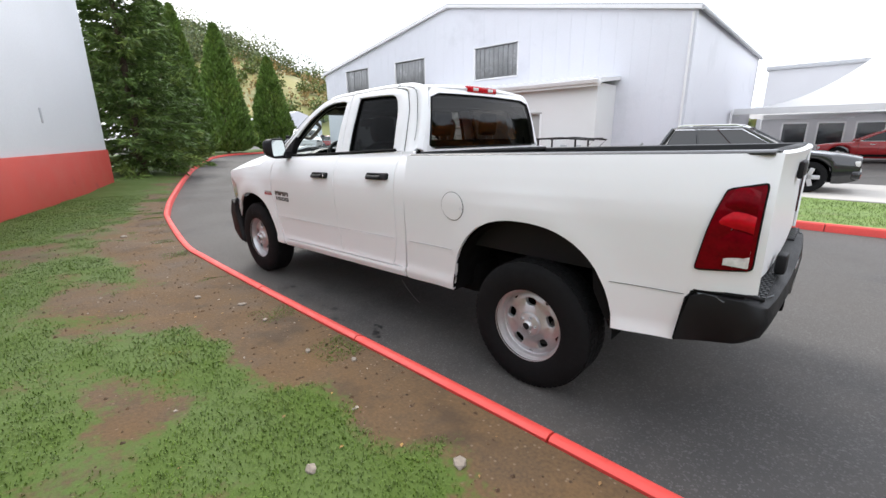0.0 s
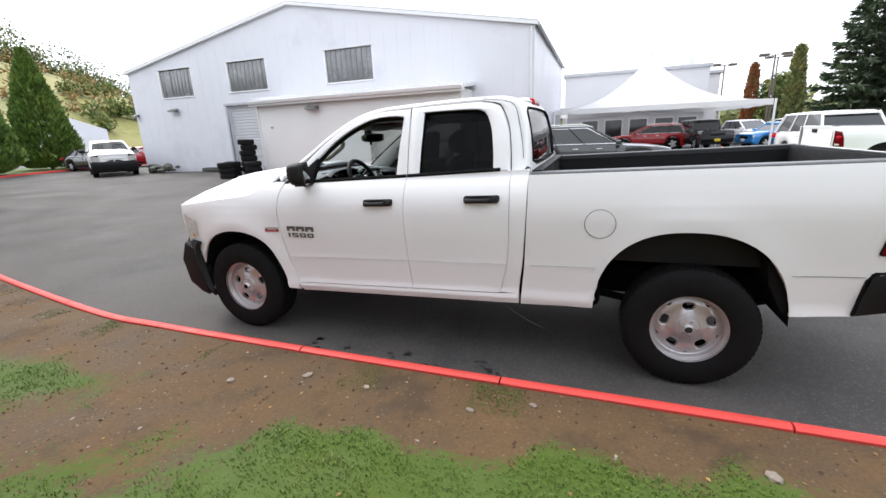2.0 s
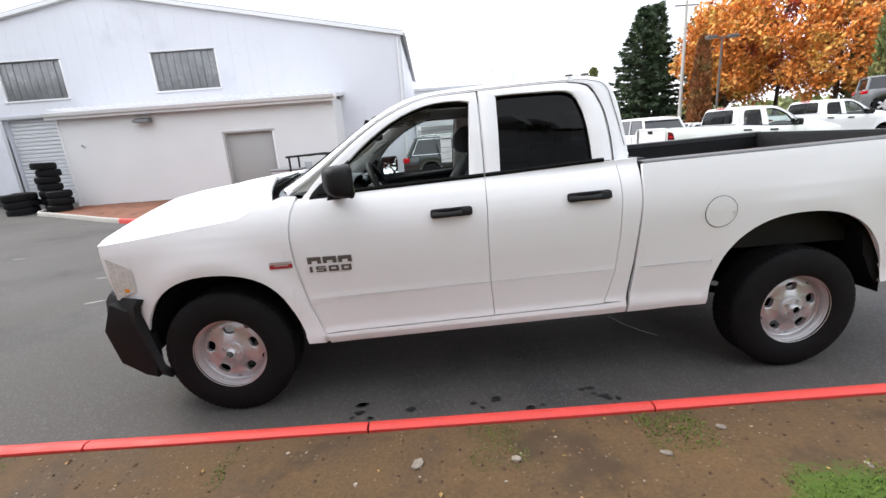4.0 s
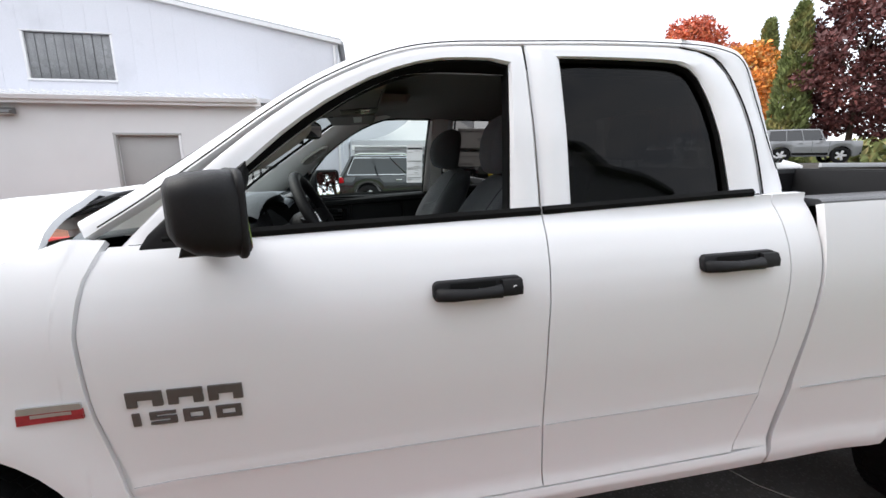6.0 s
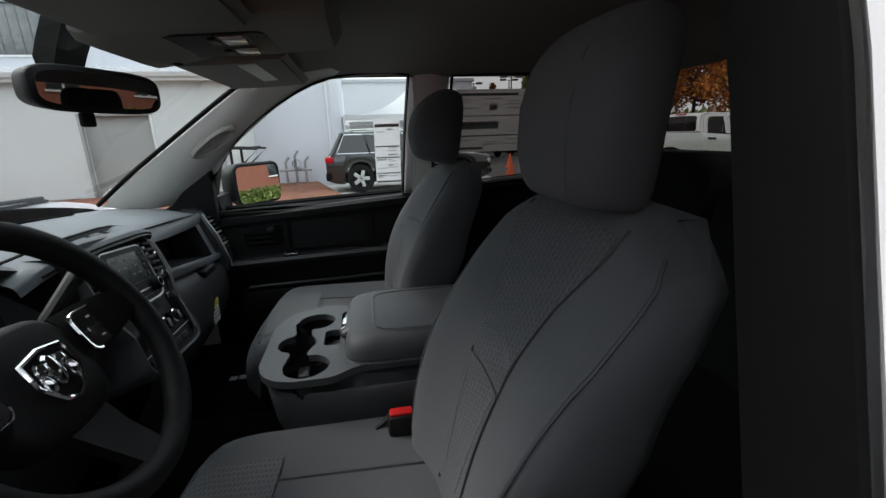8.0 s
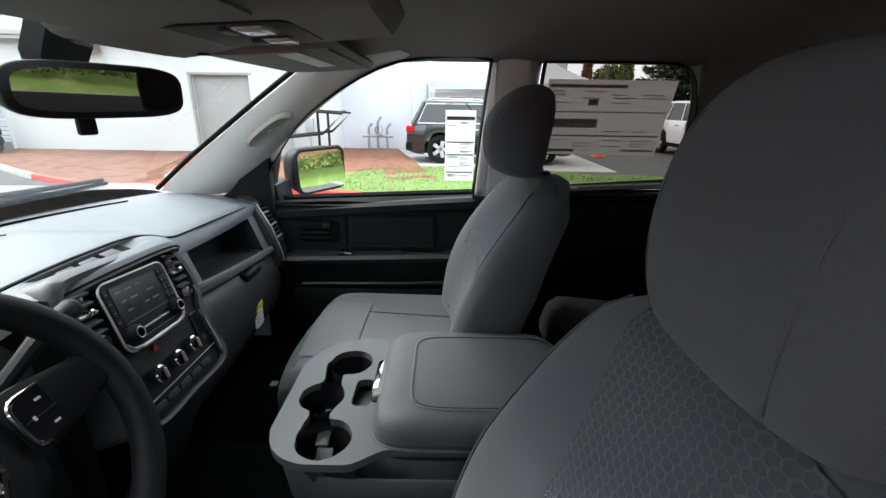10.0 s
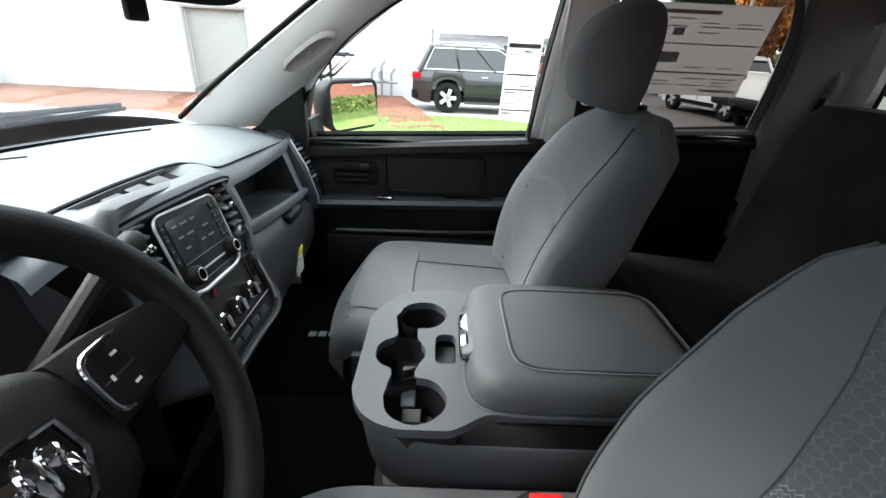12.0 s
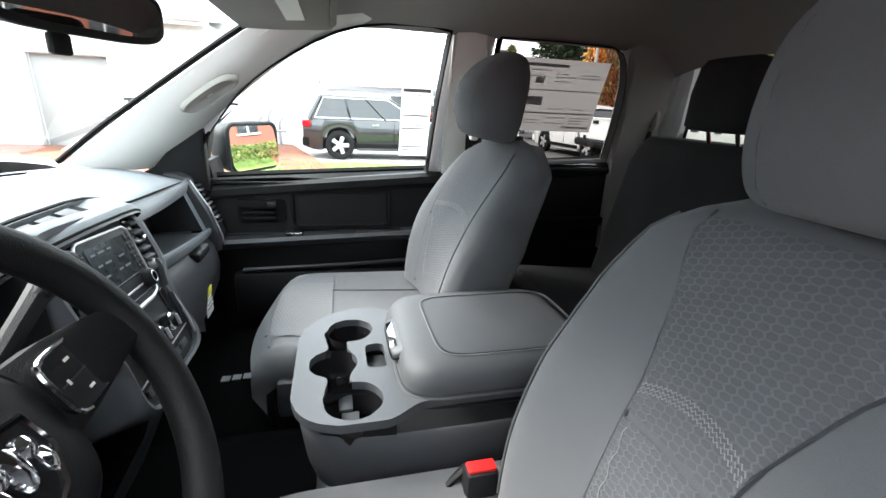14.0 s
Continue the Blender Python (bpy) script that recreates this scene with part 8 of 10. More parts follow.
        for i in range(27):
            v = i / 26
            fr_ = [bx(-1 + 2 * j / 24, v) for j in range(25)]
            th = lerp([(0, 0.135), (0.5, 0.125), (0.9, 0.085), (1.0, 0.05)], v)
            L, R = fr_[0], fr_[-1]
            base = bx(0, v)[0]
            bkx = base + th
            back_ = [(R[0] + 0.03, R[1] * 1.045, R[2]), (bkx - 0.045, R[1] * 1.05, R[2]), (bkx - 0.01, R[1] * .95, R[2] - .003), (bkx, R[1] * .5, R[2]), (bkx, L[1] * .5, L[2]), (bkx - 0.01, L[1] * .95, L[2] - .003), (bkx - 0.045, L[1] * 1.05, L[2]), (L[0] + 0.03, L[1] * 1.045, L[2])]
            rows_.append(fr_ + back_)
        part("backrest", loft(rows_), CLOTH, sm, "grey cloth backrest", 60)
        for v0, v1, mt, nm2 in ((0.50, 0.935, HEX, "upper_insert"), (0.06, 0.485, HEX, "lower_insert")):
            part(nm2, grid([[bx(u * iw(v), v, -0.0035) for u in [-1 + k / 6 for k in range(13)]] for v in [v0 + (v1 - v0) * k / 12 for k in range(13)]]), mt, sm, "honeycomb backrest insert", 60)
        for s_ in (-1, 1):
            part("back_seam", tube([bx(s_ * iw(v) * 1.01, v, -0.001) for v in [0.04 + 0.91 * k / 18 for k in range(19)]], 0.0024, n=5), INDASH2, sm)
            if not full:
                part("edge_seam", tube([bx(s_ * 0.965, v, -0.001) for v in [0.04 + 0.9 * k / 18 for k in range(19)]], 0.0022, n=5), VINYL, sm)
        # pale zigzag stitching across the insert
        for dz in (0.0, 0.010, 0.020):
            part("zigzag_stitch", tube([bx(iw(.55) * (-0.97 + 1.94 * k / 48), 0.545 + dz + 0.030 * (1 - abs(-1 + 2 * k / 48) ** 2) + (0.006 if k % 2 else 0), -0.0042) for k in range(49)], 0.0006, n=4), STITCH, sm, "pale zigzag stitching")
        for s_ in (-1, 1):
            part("wavy_seam", tube([bx(s_ * iw(.4) * (0.86 - 0.30 * k / 24 + 0.03 * math.sin(k * 1.3)), 0.47 - 0.34 * k / 24, -0.0045) for k in range(25)], 0.0006, n=4), STITCH, sm)
        # head restraint on two posts
        hm = Matrix.Translation((-0.165 + hx, hy, 1.588 + hz)) @ Matrix.Rotation(radians(9), 4, "Y")
        HD, HW = (0.078, 0.134) if full else (0.062, 0.116)
        prof_ = ((-0.107, 0.80, 0.80, 0), (-0.092, 0.95, 0.90, 0), (-0.055, 1.03, 0.975, 0), (0.0, 1.04, 1.0, 0), (0.052, 0.98, 0.97, 0), (0.088, 0.80, 0.88, 0.004), (0.106, 0.55, 0.74, 0.008))
        if full:
            prof_ = ((-0.104, 0.76, 0.72, 0), (-0.090, 0.92, 0.82, 0), (-0.050, 1.03, 0.95, 0), (-0.010, 1.05, 1.0, 0), (0.030, 1.0, 0.985, 0.002), (0.068, 0.84, 0.87, 0.006), (0.095, 0.62, 0.69, 0.010), (0.110, 0.38, 0.47, 0.012))
        ends_ = (((-0.110, 0.5, 0.55, 0.0),), ((0.117, 0.12, 0.2, 0.014),)) if full else (((-0.112, 0.55, 0.66, 0.0),), ((0.113, 0.25, 0.5, 0.01),))
        on("headrest", loft([[(x * k1 + 0.02 * (z / .12) ** 2 + dx, y * k2, z) for x, y in oval(40, HD, HW, 0.78 if full else 0.72)] for z, k1, k2, dx in smooth_line([*ends_[0], *prof_, *ends_[1]], 3)]), CLOTH, sm, hm, "grey cloth headrest", 70)
        for s_ in (-1, 1):
            def hpt(z, k1, k2, dx, f):
                y = 0.64 * HW * k2
                return (f * HD * k1 * (1 - 0.64 ** (2 / (0.78 if full else 0.72))) ** ((0.78 if full else 0.72) / 2) + 0.02 * (z / .12) ** 2 + dx, s_ * y, z)
            on("headrest_seam", tube([hpt(*q, -1.01) for q in prof_] + [hpt(*q, 1.01) for q in reversed(prof_)], 0.0010, n=5), VINYL, sm, hm)
            part("headrest_post", tube([(-0.070, s_ * 0.050, 1.44), (-0.088, s_ * 0.050, 1.487), (-0.138 + hx, hy + s_ * 0.050, 1.54 + hz)], 0.006, n=10), CHROME, sm)
            part("post_collar", lathe([(0.017, 0.0), (0.016, 0.008), (0.008, 0.010)], "Z", (-0.088, s_ * 0.050, 1.482), 14), INBLACK, sm)
    seat(-0.435, "driver_seat", "grey cloth driver seat with honeycomb insert", 0.045, -0.020, -0.004, ((0.0, 0.78), (0.35, 0.805), (0.5, 0.825), (0.6, 0.845), (0.7, 0.88), (0.8, 0.935), (0.9, 1.0), (1.0, 1.0)))
    seat(0.44, "passenger_seat", "grey cloth passenger seat with honeycomb insert", 0.006, 0.0, 0.0, ((0.0, 1.0), (0.75, 1.02), (0.88, 1.05), (0.95, 1.0), (1.0, 0.78)), wing=0.22, full=True)
    # rear bench, its cloth darkened for the shade behind tinted panes
    rbn = new("rear_bench"); rbn.parent = T
    tagged(rbn, "grey cloth rear bench with headrests, rear shade in its colour")
    for y0, w in ((-0.36, 0.345), (0.36, 0.345)):
        part("bench_cushion", loft([[(x, y0 + y, z) for y, z in ((-w, 0.86), (-w, zt - .03), (-w + .03, zt), (w - .03, zt), (w, zt - .03), (w, 0.86))] for x, zt in ((0.02, 0.93), (0.035, 0.98), (0.07, 1.005), (0.30, 0.985), (0.48, 0.97))]), SHADECLOTH, rbn)
        part("bench_back", loft([[(x + dx, y0 + y * k, z) for y, dx in ((-w, 0.12), (-w, 0.025), (-w + .04, 0.0), (w - .04, 0.0), (w, 0.025), (w, 0.12))] for x, z, k in ((0.40, 0.95, 1.0), (0.45, 1.2, 1.0), (0.485, 1.40, 0.98), (0.50, 1.455, 0.93), (0.520, 1.490, 0.84))]), SHADECLOTH, rbn, "", 50)
        hm = Matrix.Translation((0.50, math.copysign(0.322, y0), 1.624)) @ Matrix.Rotation(radians(6), 4, "Y")
        on("rear_headrest", loft([[(x * k1, y * k2, z) for x, y in oval(28, 0.045, 0.108, 0.55)] for z, k1, k2 in ((-0.100, 0.7, 0.85), (-0.09, 0.95, 0.95), (0, 1.05, 1.0), (0.07, 0.95, 0.95), (0.092, 0.7, 0.86), (0.098, 0.3, 0.7))]), SHADECLOTH, rbn, hm, "cloth headrest coloured for the rear shade", 60)
        for s_ in (-1, 1):
            part("rear_post", tube([(0.535, math.copysign(0.322, y0) + s_ * 0.05, 1.46), (0.51, math.copysign(0.322, y0) + s_ * 0.05, 1.53)], 0.006, n=8), CHROME, rbn)
    # printed sheets on the passenger panes
    def sheet(x0, x1, z0, z1, lines, nm, lab, mat=None):
        def gy(x, z):
            return glasshalf(x, z) + 0.004 - 0.030
        s_ = part(nm, grid([[(x0 + (x1 - x0) * i / 6, gy(x0 + (x1 - x0) * i / 6, z), z) for i in range(7)] for z in [z0 + (z1 - z0) * k / 4 for k in range(5)]]), mat or PAPER, T, lab)
        for a, b, c, d, mt in lines:
            xa, xb, za, zb = x0 + (x1 - x0) * a, x0 + (x1 - x0) * b, z1 - (z1 - z0) * c, z1 - (z1 - z0) * d
            part("print_bar", grid([[(xa + (xb - xa) * i / 3, gy(xa + (xb - xa) * i / 3, z) - 0.0015, z) for i in range(4)] for z in (za, zb)]), mt, s_)
        return s_
    rr = random.Random(3)
    ln = [(0.02, 0.62, 0.06, 0.10, INK), (0.02, 0.45, 0.50, 0.56, INK), (0.02, 0.45, 0.56, 0.62, INKL), (0.02, 0.98, 0.72, 0.74, INK), (0.02, 0.98, 0.40, 0.415, INKL), (0.02, 0.30, 0.92, 0.96, INK), (0.7, 0.97, 0.92, 0.95, INKL), (0.34, 0.42, 0.24, 0.32, INK)]
    for k in range(24):
        a = rr.choice([0.03, 0.28, 0.52, 0.76]); b = a + rr.uniform(0.08, 0.2); c = rr.choice([0.14, 0.18, 0.22, 0.28, 0.33, 0.45, 0.66, 0.79, 0.83, 0.87])
        ln.append((a, b, c, c + 0.012, INKL))
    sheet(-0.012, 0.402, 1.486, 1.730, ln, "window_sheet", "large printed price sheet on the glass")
    ln = [(0.04, 0.96, 0.08, 0.13, INK), (0.04, 0.96, 0.42, 0.44, INK), (0.04, 0.96, 0.60, 0.62, INKL), (0.04, 0.96, 0.86, 0.88, INK)]
    for k in range(22):
        a = rr.choice([0.08, 0.5]); c = rr.uniform(0.15, 0.95)
        ln.append((a, a + rr.uniform(0.15, 0.4), c, c + 0.010, INKL))
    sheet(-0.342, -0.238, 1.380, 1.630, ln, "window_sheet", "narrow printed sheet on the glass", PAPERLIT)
    # mark on the floor mat
    mat_ = part("floor_mat", B((-0.86, 0.45, 0.722), (0.50, 0.46, 0.012), 0.004), CARPET, T, "black floor mat")
    for k in range(3):
        part("mat_mark", B((-0.918 + 0.031 * k, 0.520 + 0.003 * k, 0.7295), (0.024, 0.026, 0.003)), STITCH, mat_)


cab(TRUCK)
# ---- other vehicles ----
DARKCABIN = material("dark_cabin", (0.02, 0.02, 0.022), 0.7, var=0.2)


def shell_copy(m, label):
    """Another pickup of the same make: the shell without the cab."""
    made = {}
    for o in COPY_SHELL:
        c = o.copy(); made[o] = c
        scene.collection.objects.link(c)
        c.parent = made.get(o.parent)
    top = made[TRUCK]
    top.matrix_basis = m
    tagged(top, label)
    # added dark block and plain seat shapes stand in for the cab
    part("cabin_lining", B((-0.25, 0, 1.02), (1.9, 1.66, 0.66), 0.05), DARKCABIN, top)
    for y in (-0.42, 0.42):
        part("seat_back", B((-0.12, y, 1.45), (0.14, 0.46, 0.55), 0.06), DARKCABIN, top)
    return top


shell_copy(pose(9.44, 10.35, 0.0, 0, 0, 180), "white crew pickup parked beyond the grass strip")
shell_copy(pose(-24.6, 13.0, 0.16, 0, 0, 150), "white pickup with black grille parked far off")
shell_copy(pose(15.4, 14.1, 0.12, 0, 0, 180), "white crew pickup parked at the terrace")


def paint(name, c, rough=0.22):
    return material(name, c, rough, var=0.04, scale=2, fine=200, coat=0.8)


CAR_WHITE, CAR_BLACK, CAR_GREY = paint("car_white", (0.74, 0.74, 0.74)), paint("car_black", (0.012, 0.013, 0.015)), paint("car_grey", (0.16, 0.165, 0.17))
CAR_RED, CAR_BLUE, CAR_SILVER, CAR_TAN = paint("car_red", (0.36, 0.015, 0.02)), paint("car_blue", (0.03, 0.22, 0.55)), paint("car_silver", (0.45, 0.46, 0.47)), paint("car_dark_grey", (0.035, 0.037, 0.042))
CARDARK = material("dark_car_glass", (0.012, 0.014, 0.016), 0.05, var=0.15, scale=2, coat=0.4)
PLATE = material("yellow_plate", (0.75, 0.55, 0.03), 0.5, var=0.05)


def car(mat, label, m, L=4.8, W=1.92, H=1.75, wb=2.9, r=0.37, clear=0.24, hood=1.05, belt_=1.12, cowl=0.75, front=0.15, rear=-1.95, tail=-2.30, nose_drop=0.16, boot=None, rails=False, group="parked cars", kind_="car", trim=True, box_nose=False):
    """A road car pointing along +x: lofted body, glasshouse, roof, pillars, wheels and lamps."""
    t = thing("car", label, kind_, group)
    t.matrix_basis = m
    hw = W / 2
    N = 40
    xs_ = sorted({round(-L / 2 + L * i / N, 4) for i in range(N + 1)} | {round(s * wb / 2 + (r + .07) * math.cos(math.pi * k / 10), 4) for s in (-1, 1) for k in range(11)})
    secs = []
    for x in xs_:
        e = abs(x) / (L / 2)
        w = hw * (1 - (0.05 if box_nose else 0.14) * max(0, e - 0.7) ** 2 / 0.09)
        if x > cowl:
            top = hood - nose_drop * ((x - cowl) / (L / 2 - cowl)) ** 2.2
        elif x < tail:
            top = belt_ - 0.10 * ((tail - x) / max(.05, L / 2 + tail)) ** 2
        else:
            top = belt_ if boot is None or x > rear - .5 else boot
        zb = clear + 0.10 * max(0, e - 0.88) / 0.12
        for s in (-1, 1):
            d = abs(x - s * wb / 2)
            R = r + 0.07
            if d < R:
                zb = max(zb, r + math.sqrt(max(0, R * R - d * d)))
        top = max(top, zb + .12)
        zm = zb + (top - zb) * .62
        secs.append([(x, s * y, z) for s, y, z in ((-1, w * .93, zb), (-1, w * .985, zb + (zm - zb) * .4), (-1, w, zm), (-1, w * .975, zm + (top - zm) * .75), (-1, w * .90, top), (-1, w * .55, top + 0.02), (1, w * .55, top + 0.02), (1, w * .90, top), (1, w * .975, zm + (top - zm) * .75), (1, w, zm), (1, w * .985, zb + (zm - zb) * .4), (1, w * .93, zb))])
    part("body", loft(secs), mat, t, angle=40)
    part("underbody", B((0, 0, clear + .12), (L * .9, W * .8, 0.2), 0.03), DARKMETAL, t)
    cab_ = [(tail + .02, hw * .90, belt_), (rear, hw * .74, H - .07), (front, hw * .74, H - .07), (cowl + .02, hw * .88, hood if hood > belt_ else belt_)]
    (xa, wa, za), (xb, wb_, zb_), (xc, wc_, zc), (xd, wd, zd) = cab_
    bm = bmesh.new()
    P = [bm.verts.new(v) for v in ((xa, -wa, za - .02), (xd, -wd, zd - .02), (xd, wd, zd - .02), (xa, wa, za - .02), (xb, -wb_, zb_), (xc, -wc_, zc), (xc, wc_, zc), (xb, wb_, zb_))]
    for f in ((0, 1, 5, 4), (1, 2, 6, 5), (2, 3, 7, 6), (3, 0, 4, 7), (4, 5, 6, 7)):
        bm.faces.new([P[i] for i in f])
    part("glasshouse", bm, CARDARK, t, "dark car windows", 10)
    part("roof", loft([[(x, s * y, z) for s, y, z in ((-1, w, zz - .03), (-1, w * .97, zz + .015), (-1, w * .8, zz + .05), (-1, 0.01, zz + .065), (1, 0.01, zz + .065), (1, w * .8, zz + .05), (1, w * .97, zz + .015), (1, w, zz - .03))] for x, w, zz in ((xb - .10, wb_ * .95, zb_ - .03), (xb + .05, wb_ * 1.03, zb_), ((xb + xc) / 2, wb_ * 1.05, zb_ + .012), (xc - .05, wc_ * 1.03, zc), (xc + .12, wc_ * .95, zc - .04))]), mat, t, angle=50)
    for s in (-1, 1):
        part("pillar", tube([(xd, s * wd, zd - .03), (xc, s * wc_, zc)], 0.040, n=6), mat, t)
        part("pillar", tube([(xa, s * wa, za - .03), (xb, s * wb_, zb_)], 0.065, n=6), mat, t)
        for q in (0.36, 0.66):
            xm = xd + (xa - xd) * q
            xt = xc + (xb - xc) * q
            part("pillar", tube([(xm, s * (wa + .008), za), (xt, s * (wb_ + .01), zb_)], 0.026, n=6), CARDARK if trim else mat, t)
        if trim:
            part("window_trim", tube([(xa + .16, s * (wa * .985 + .02), za + .015), (xd - .20, s * (wd + .02), zd + .02), (xc - .02, s * (wc_ + .025), zc - .03), (xb + .06, s * (wb_ + .025), zb_ - .03), (xa + .16, s * (wa * .985 + .02), za + .015)], 0.012, n=5), CHROME, t, "bright window trim")
        if rails:
            part("roof_rail", tube([(xb + .1, s * wb_ * .92, zb_ + .06), (xb + .25, s * wb_ * .92, zb_ + .10), (xc - .2, s * wc_ * .92, zc + .10), (xc - .05, s * wc_ * .92, zc + .05)], 0.018, n=6), CHROME, t)
        part("door_mirror", B((xd - .12, s * (hw + .08), zd + .06), (0.14, 0.2, 0.13), 0.03), mat, t)
        part("side_moulding", B((-0.05, s * (hw * .985), clear + .14), (wb - 2 * r - .2, 0.03, 0.12), 0.01), DARKMETAL, t)
        for xx in (-0.30, 0.45):
            part("handle", B((xx - .2, s * (hw + .004), belt_ - .14), (0.18, 0.03, 0.03), 0.008), CHROME if trim else mat, t)
            part("door_gap", B((xx + .32, s * (hw * .992), (belt_ + clear) / 2 + .1), (0.008, 0.02, belt_ - clear - .3)), SEAL, t)
        for xw in (-wb / 2, wb / 2):
            w = new("wheel"); w.parent = t; w.location = (xw, s * (hw - .12), r)
            part("tyre", lathe([(r * .62, s * .10), (r * .80, s * .115), (r * .95, s * .10), (r, s * .07), (r, s * -.08), (r * .6, s * -.1)], "Y", n=28), TYRE, w)
            part("rim", lathe([(r * .64, s * .10), (r * .66, s * .112), (r * .60, s * .09), (r * .52, s * .05), (0, s * .05)], "Y", n=28), DARKMETAL, w)
            bm = bmesh.new()
            for k in range(5):
                a = 2 * math.pi * k / 5
                mm_ = Matrix.Rotation(-a, 4, "Y")
                box(bm, (r * .33, s * .085, 0), (r * .60, 0.03, r * .26), 0.006, m=mm_)
            lathe([(0, s * .11), (r * .14, s * .105), (r * .18, s * .08)], "Y", n=14, bm=bm)
            part("spokes", bm, STEEL, w)
        part("tail_lamp", B((-L / 2 + .10, s * hw * .78, belt_ - .14), (0.22, hw * .38, 0.17), 0.03), REDLENS, t, "red tail lamp")
        part("head_lamp", B((L / 2 - .13, s * hw * .68, hood - nose_drop - .13), (0.24, hw * .42, 0.14), 0.03), CLEARLENS, t)
    part("grille", B((L / 2 - .03, 0, hood - nose_drop - .18), (0.08, W * .42, 0.20), 0.02), GLOSSBLACK, t)
    part("front_bumper", B((L / 2 - .06, 0, clear + .22), (0.18, W * .92, 0.22), 0.05), DARKMETAL if box_nose else mat, t)
    part("rear_bumper", B((-L / 2 + .06, 0, clear + .22), (0.18, W * .92, 0.24), 0.05), DARKMETAL if rails else mat, t)
    part("plate", B((L / 2 + .035, 0, clear + .26), (0.012, 0.32, 0.15), 0.003), PLATE if box_nose else WHITECARD, t)
    return t


SUV = dict(L=4.82, W=1.94, H=1.70, wb=2.915, r=0.385, hood=1.03, belt_=1.07, cowl=0.92, front=-0.12, rear=-1.92, tail=-2.27)
car(CAR_BLACK, "black estate with bright trim on the apron", pose(1.02, 12.42, 0.03, 0, 0, 0), rails=True, **SUV)
car(CAR_WHITE, "white square-built estate parked in the lot", pose(8.75, 14.25, 0.0, 0, 0, -86), L=4.95, W=2.0, H=1.86, wb=2.9, r=0.40, hood=1.16, belt_=1.20, cowl=0.75, front=0.35, rear=-2.0, tail=-2.35, nose_drop=0.08, trim=False)
car(CAR_RED, "red estate parked under the tent's edge", pose(4.3, 28.6, 0, 0, 0, 183), L=4.7, H=1.65, rails=True, **{k: SUV[k] for k in ("W", "wb", "r", "hood", "belt_", "cowl", "front", "rear", "tail")})
BOXY = dict(L=4.3, W=1.88, H=1.84, wb=2.6, r=0.41, clear=0.36, hood=1.18, belt_=1.20, cowl=0.55, front=0.35, rear=-1.9, tail=-2.0, nose_drop=0.03, box_nose=True, trim=False)
car(CAR_TAN, "dark square off-roader facing the road", pose(7.4, 27.6, 0, 0, 0, -80), **BOXY)
car(CAR_GREY, "grey square off-roader with a yellow plate", pose(23.6, 18.0, 1.30, 0, 0, -32), **BOXY)
car(CAR_BLUE, "bright blue hatchback in the lot", pose(11.6, 28.3, 0, 0, 0, 200), L=4.2, W=1.8, H=1.5, wb=2.6, r=0.33, hood=0.98, belt_=1.0, cowl=0.9, front=0.3, rear=-1.5, tail=-1.95)
SED = dict(L=4.7, W=1.83, H=1.46, wb=2.75, r=0.33, hood=0.95, belt_=0.98, cowl=0.85, front=0.25, rear=-1.0, tail=-1.75, clear=0.20)
rc = random.Random(21)
pal = [CAR_WHITE, CAR_SILVER, CAR_GREY, CAR_BLACK, CAR_WHITE, CAR_TAN, CAR_SILVER, CAR_RED]
NAMES = {CAR_WHITE: "white", CAR_SILVER: "silver", CAR_GREY: "grey", CAR_BLACK: "black", CAR_TAN: "dark grey", CAR_RED: "red"}
k = 0
protos = {}
for row_y, x0, x1, yaw in ((33.5, 11.5, 30, -78), (40.0, 13, 36, 100), (47, 15, 40, -80)):
    x = x0
    while x < x1:
        mt = pal[k % len(pal)]
        suv = k % 3 != 1
        key = (mt.name, suv)
        at_ = pose(x, row_y + rc.uniform(-.3, .3) + 0.15 * (x - x0), 0, 0, 0, yaw + rc.uniform(-3, 3))
        if key not in protos:
            protos[key] = car(mt, NAMES[mt] + (" estate" if suv else " saloon") + " in the far row of the lot", at_, group="far row of cars", **(SUV if suv else SED))
        else:
            copy_thing(protos[key], at_)
        k += 1
        x += 2.9
car(CAR_SILVER, "silver saloon behind the pickup beyond the grass", pose(12.5, 22.5, 0, 0, 0, 170), **SED)
car(CAR_WHITE, "white saloon in the lot behind", pose(17.5, 25.5, 0, 0, 0, 160), **SED)
car(CAR_TAN, "dark car far off by the trees", pose(-31.5, 16.6, 0.2, 0, 0, 0), **SED)
car(CAR_RED, "red car behind the far pickup", pose(-31.0, 19.6, 0.2, 0, 0, 10), **SED)
# ---- tent, office and wing behind the estate ----
CANVAS = material("white_canvas", (0.82, 0.82, 0.82), 0.6, var=0.03, scale=1, fine=60)
GLASSD = material("dark_window_glass", (0.03, 0.035, 0.04), 0.06, var=0.3, scale=0.8, coat=1.0)
cn, cl = CANVAS.node_tree.nodes, CANVAS.node_tree.links
ctr = cn.new("ShaderNodeBsdfTranslucent"); ctr.inputs[0].default_value = (0.8, 0.8, 0.8, 1)
cmx = cn.new("ShaderNodeMixShader"); cmx.inputs[0].default_value = 0.45
cl.new(cn["Principled BSDF"].outputs[0], cmx.inputs[1]); cl.new(ctr.outputs[0], cmx.inputs[2]); cl.new(cmx.outputs[0], cn["Material Output"].inputs[0])
OFFICE = material("grey_white_render", (0.55, 0.55, 0.57), 0.8, var=0.06, scale=0.7, fine=40, bump=0.2)
tent = thing("marquee", "white peaked canvas marquee with a scalloped edge", "tent", at=(4.0, 26.6, 0))
R_, pk = 5.3, 5.6
rows = []
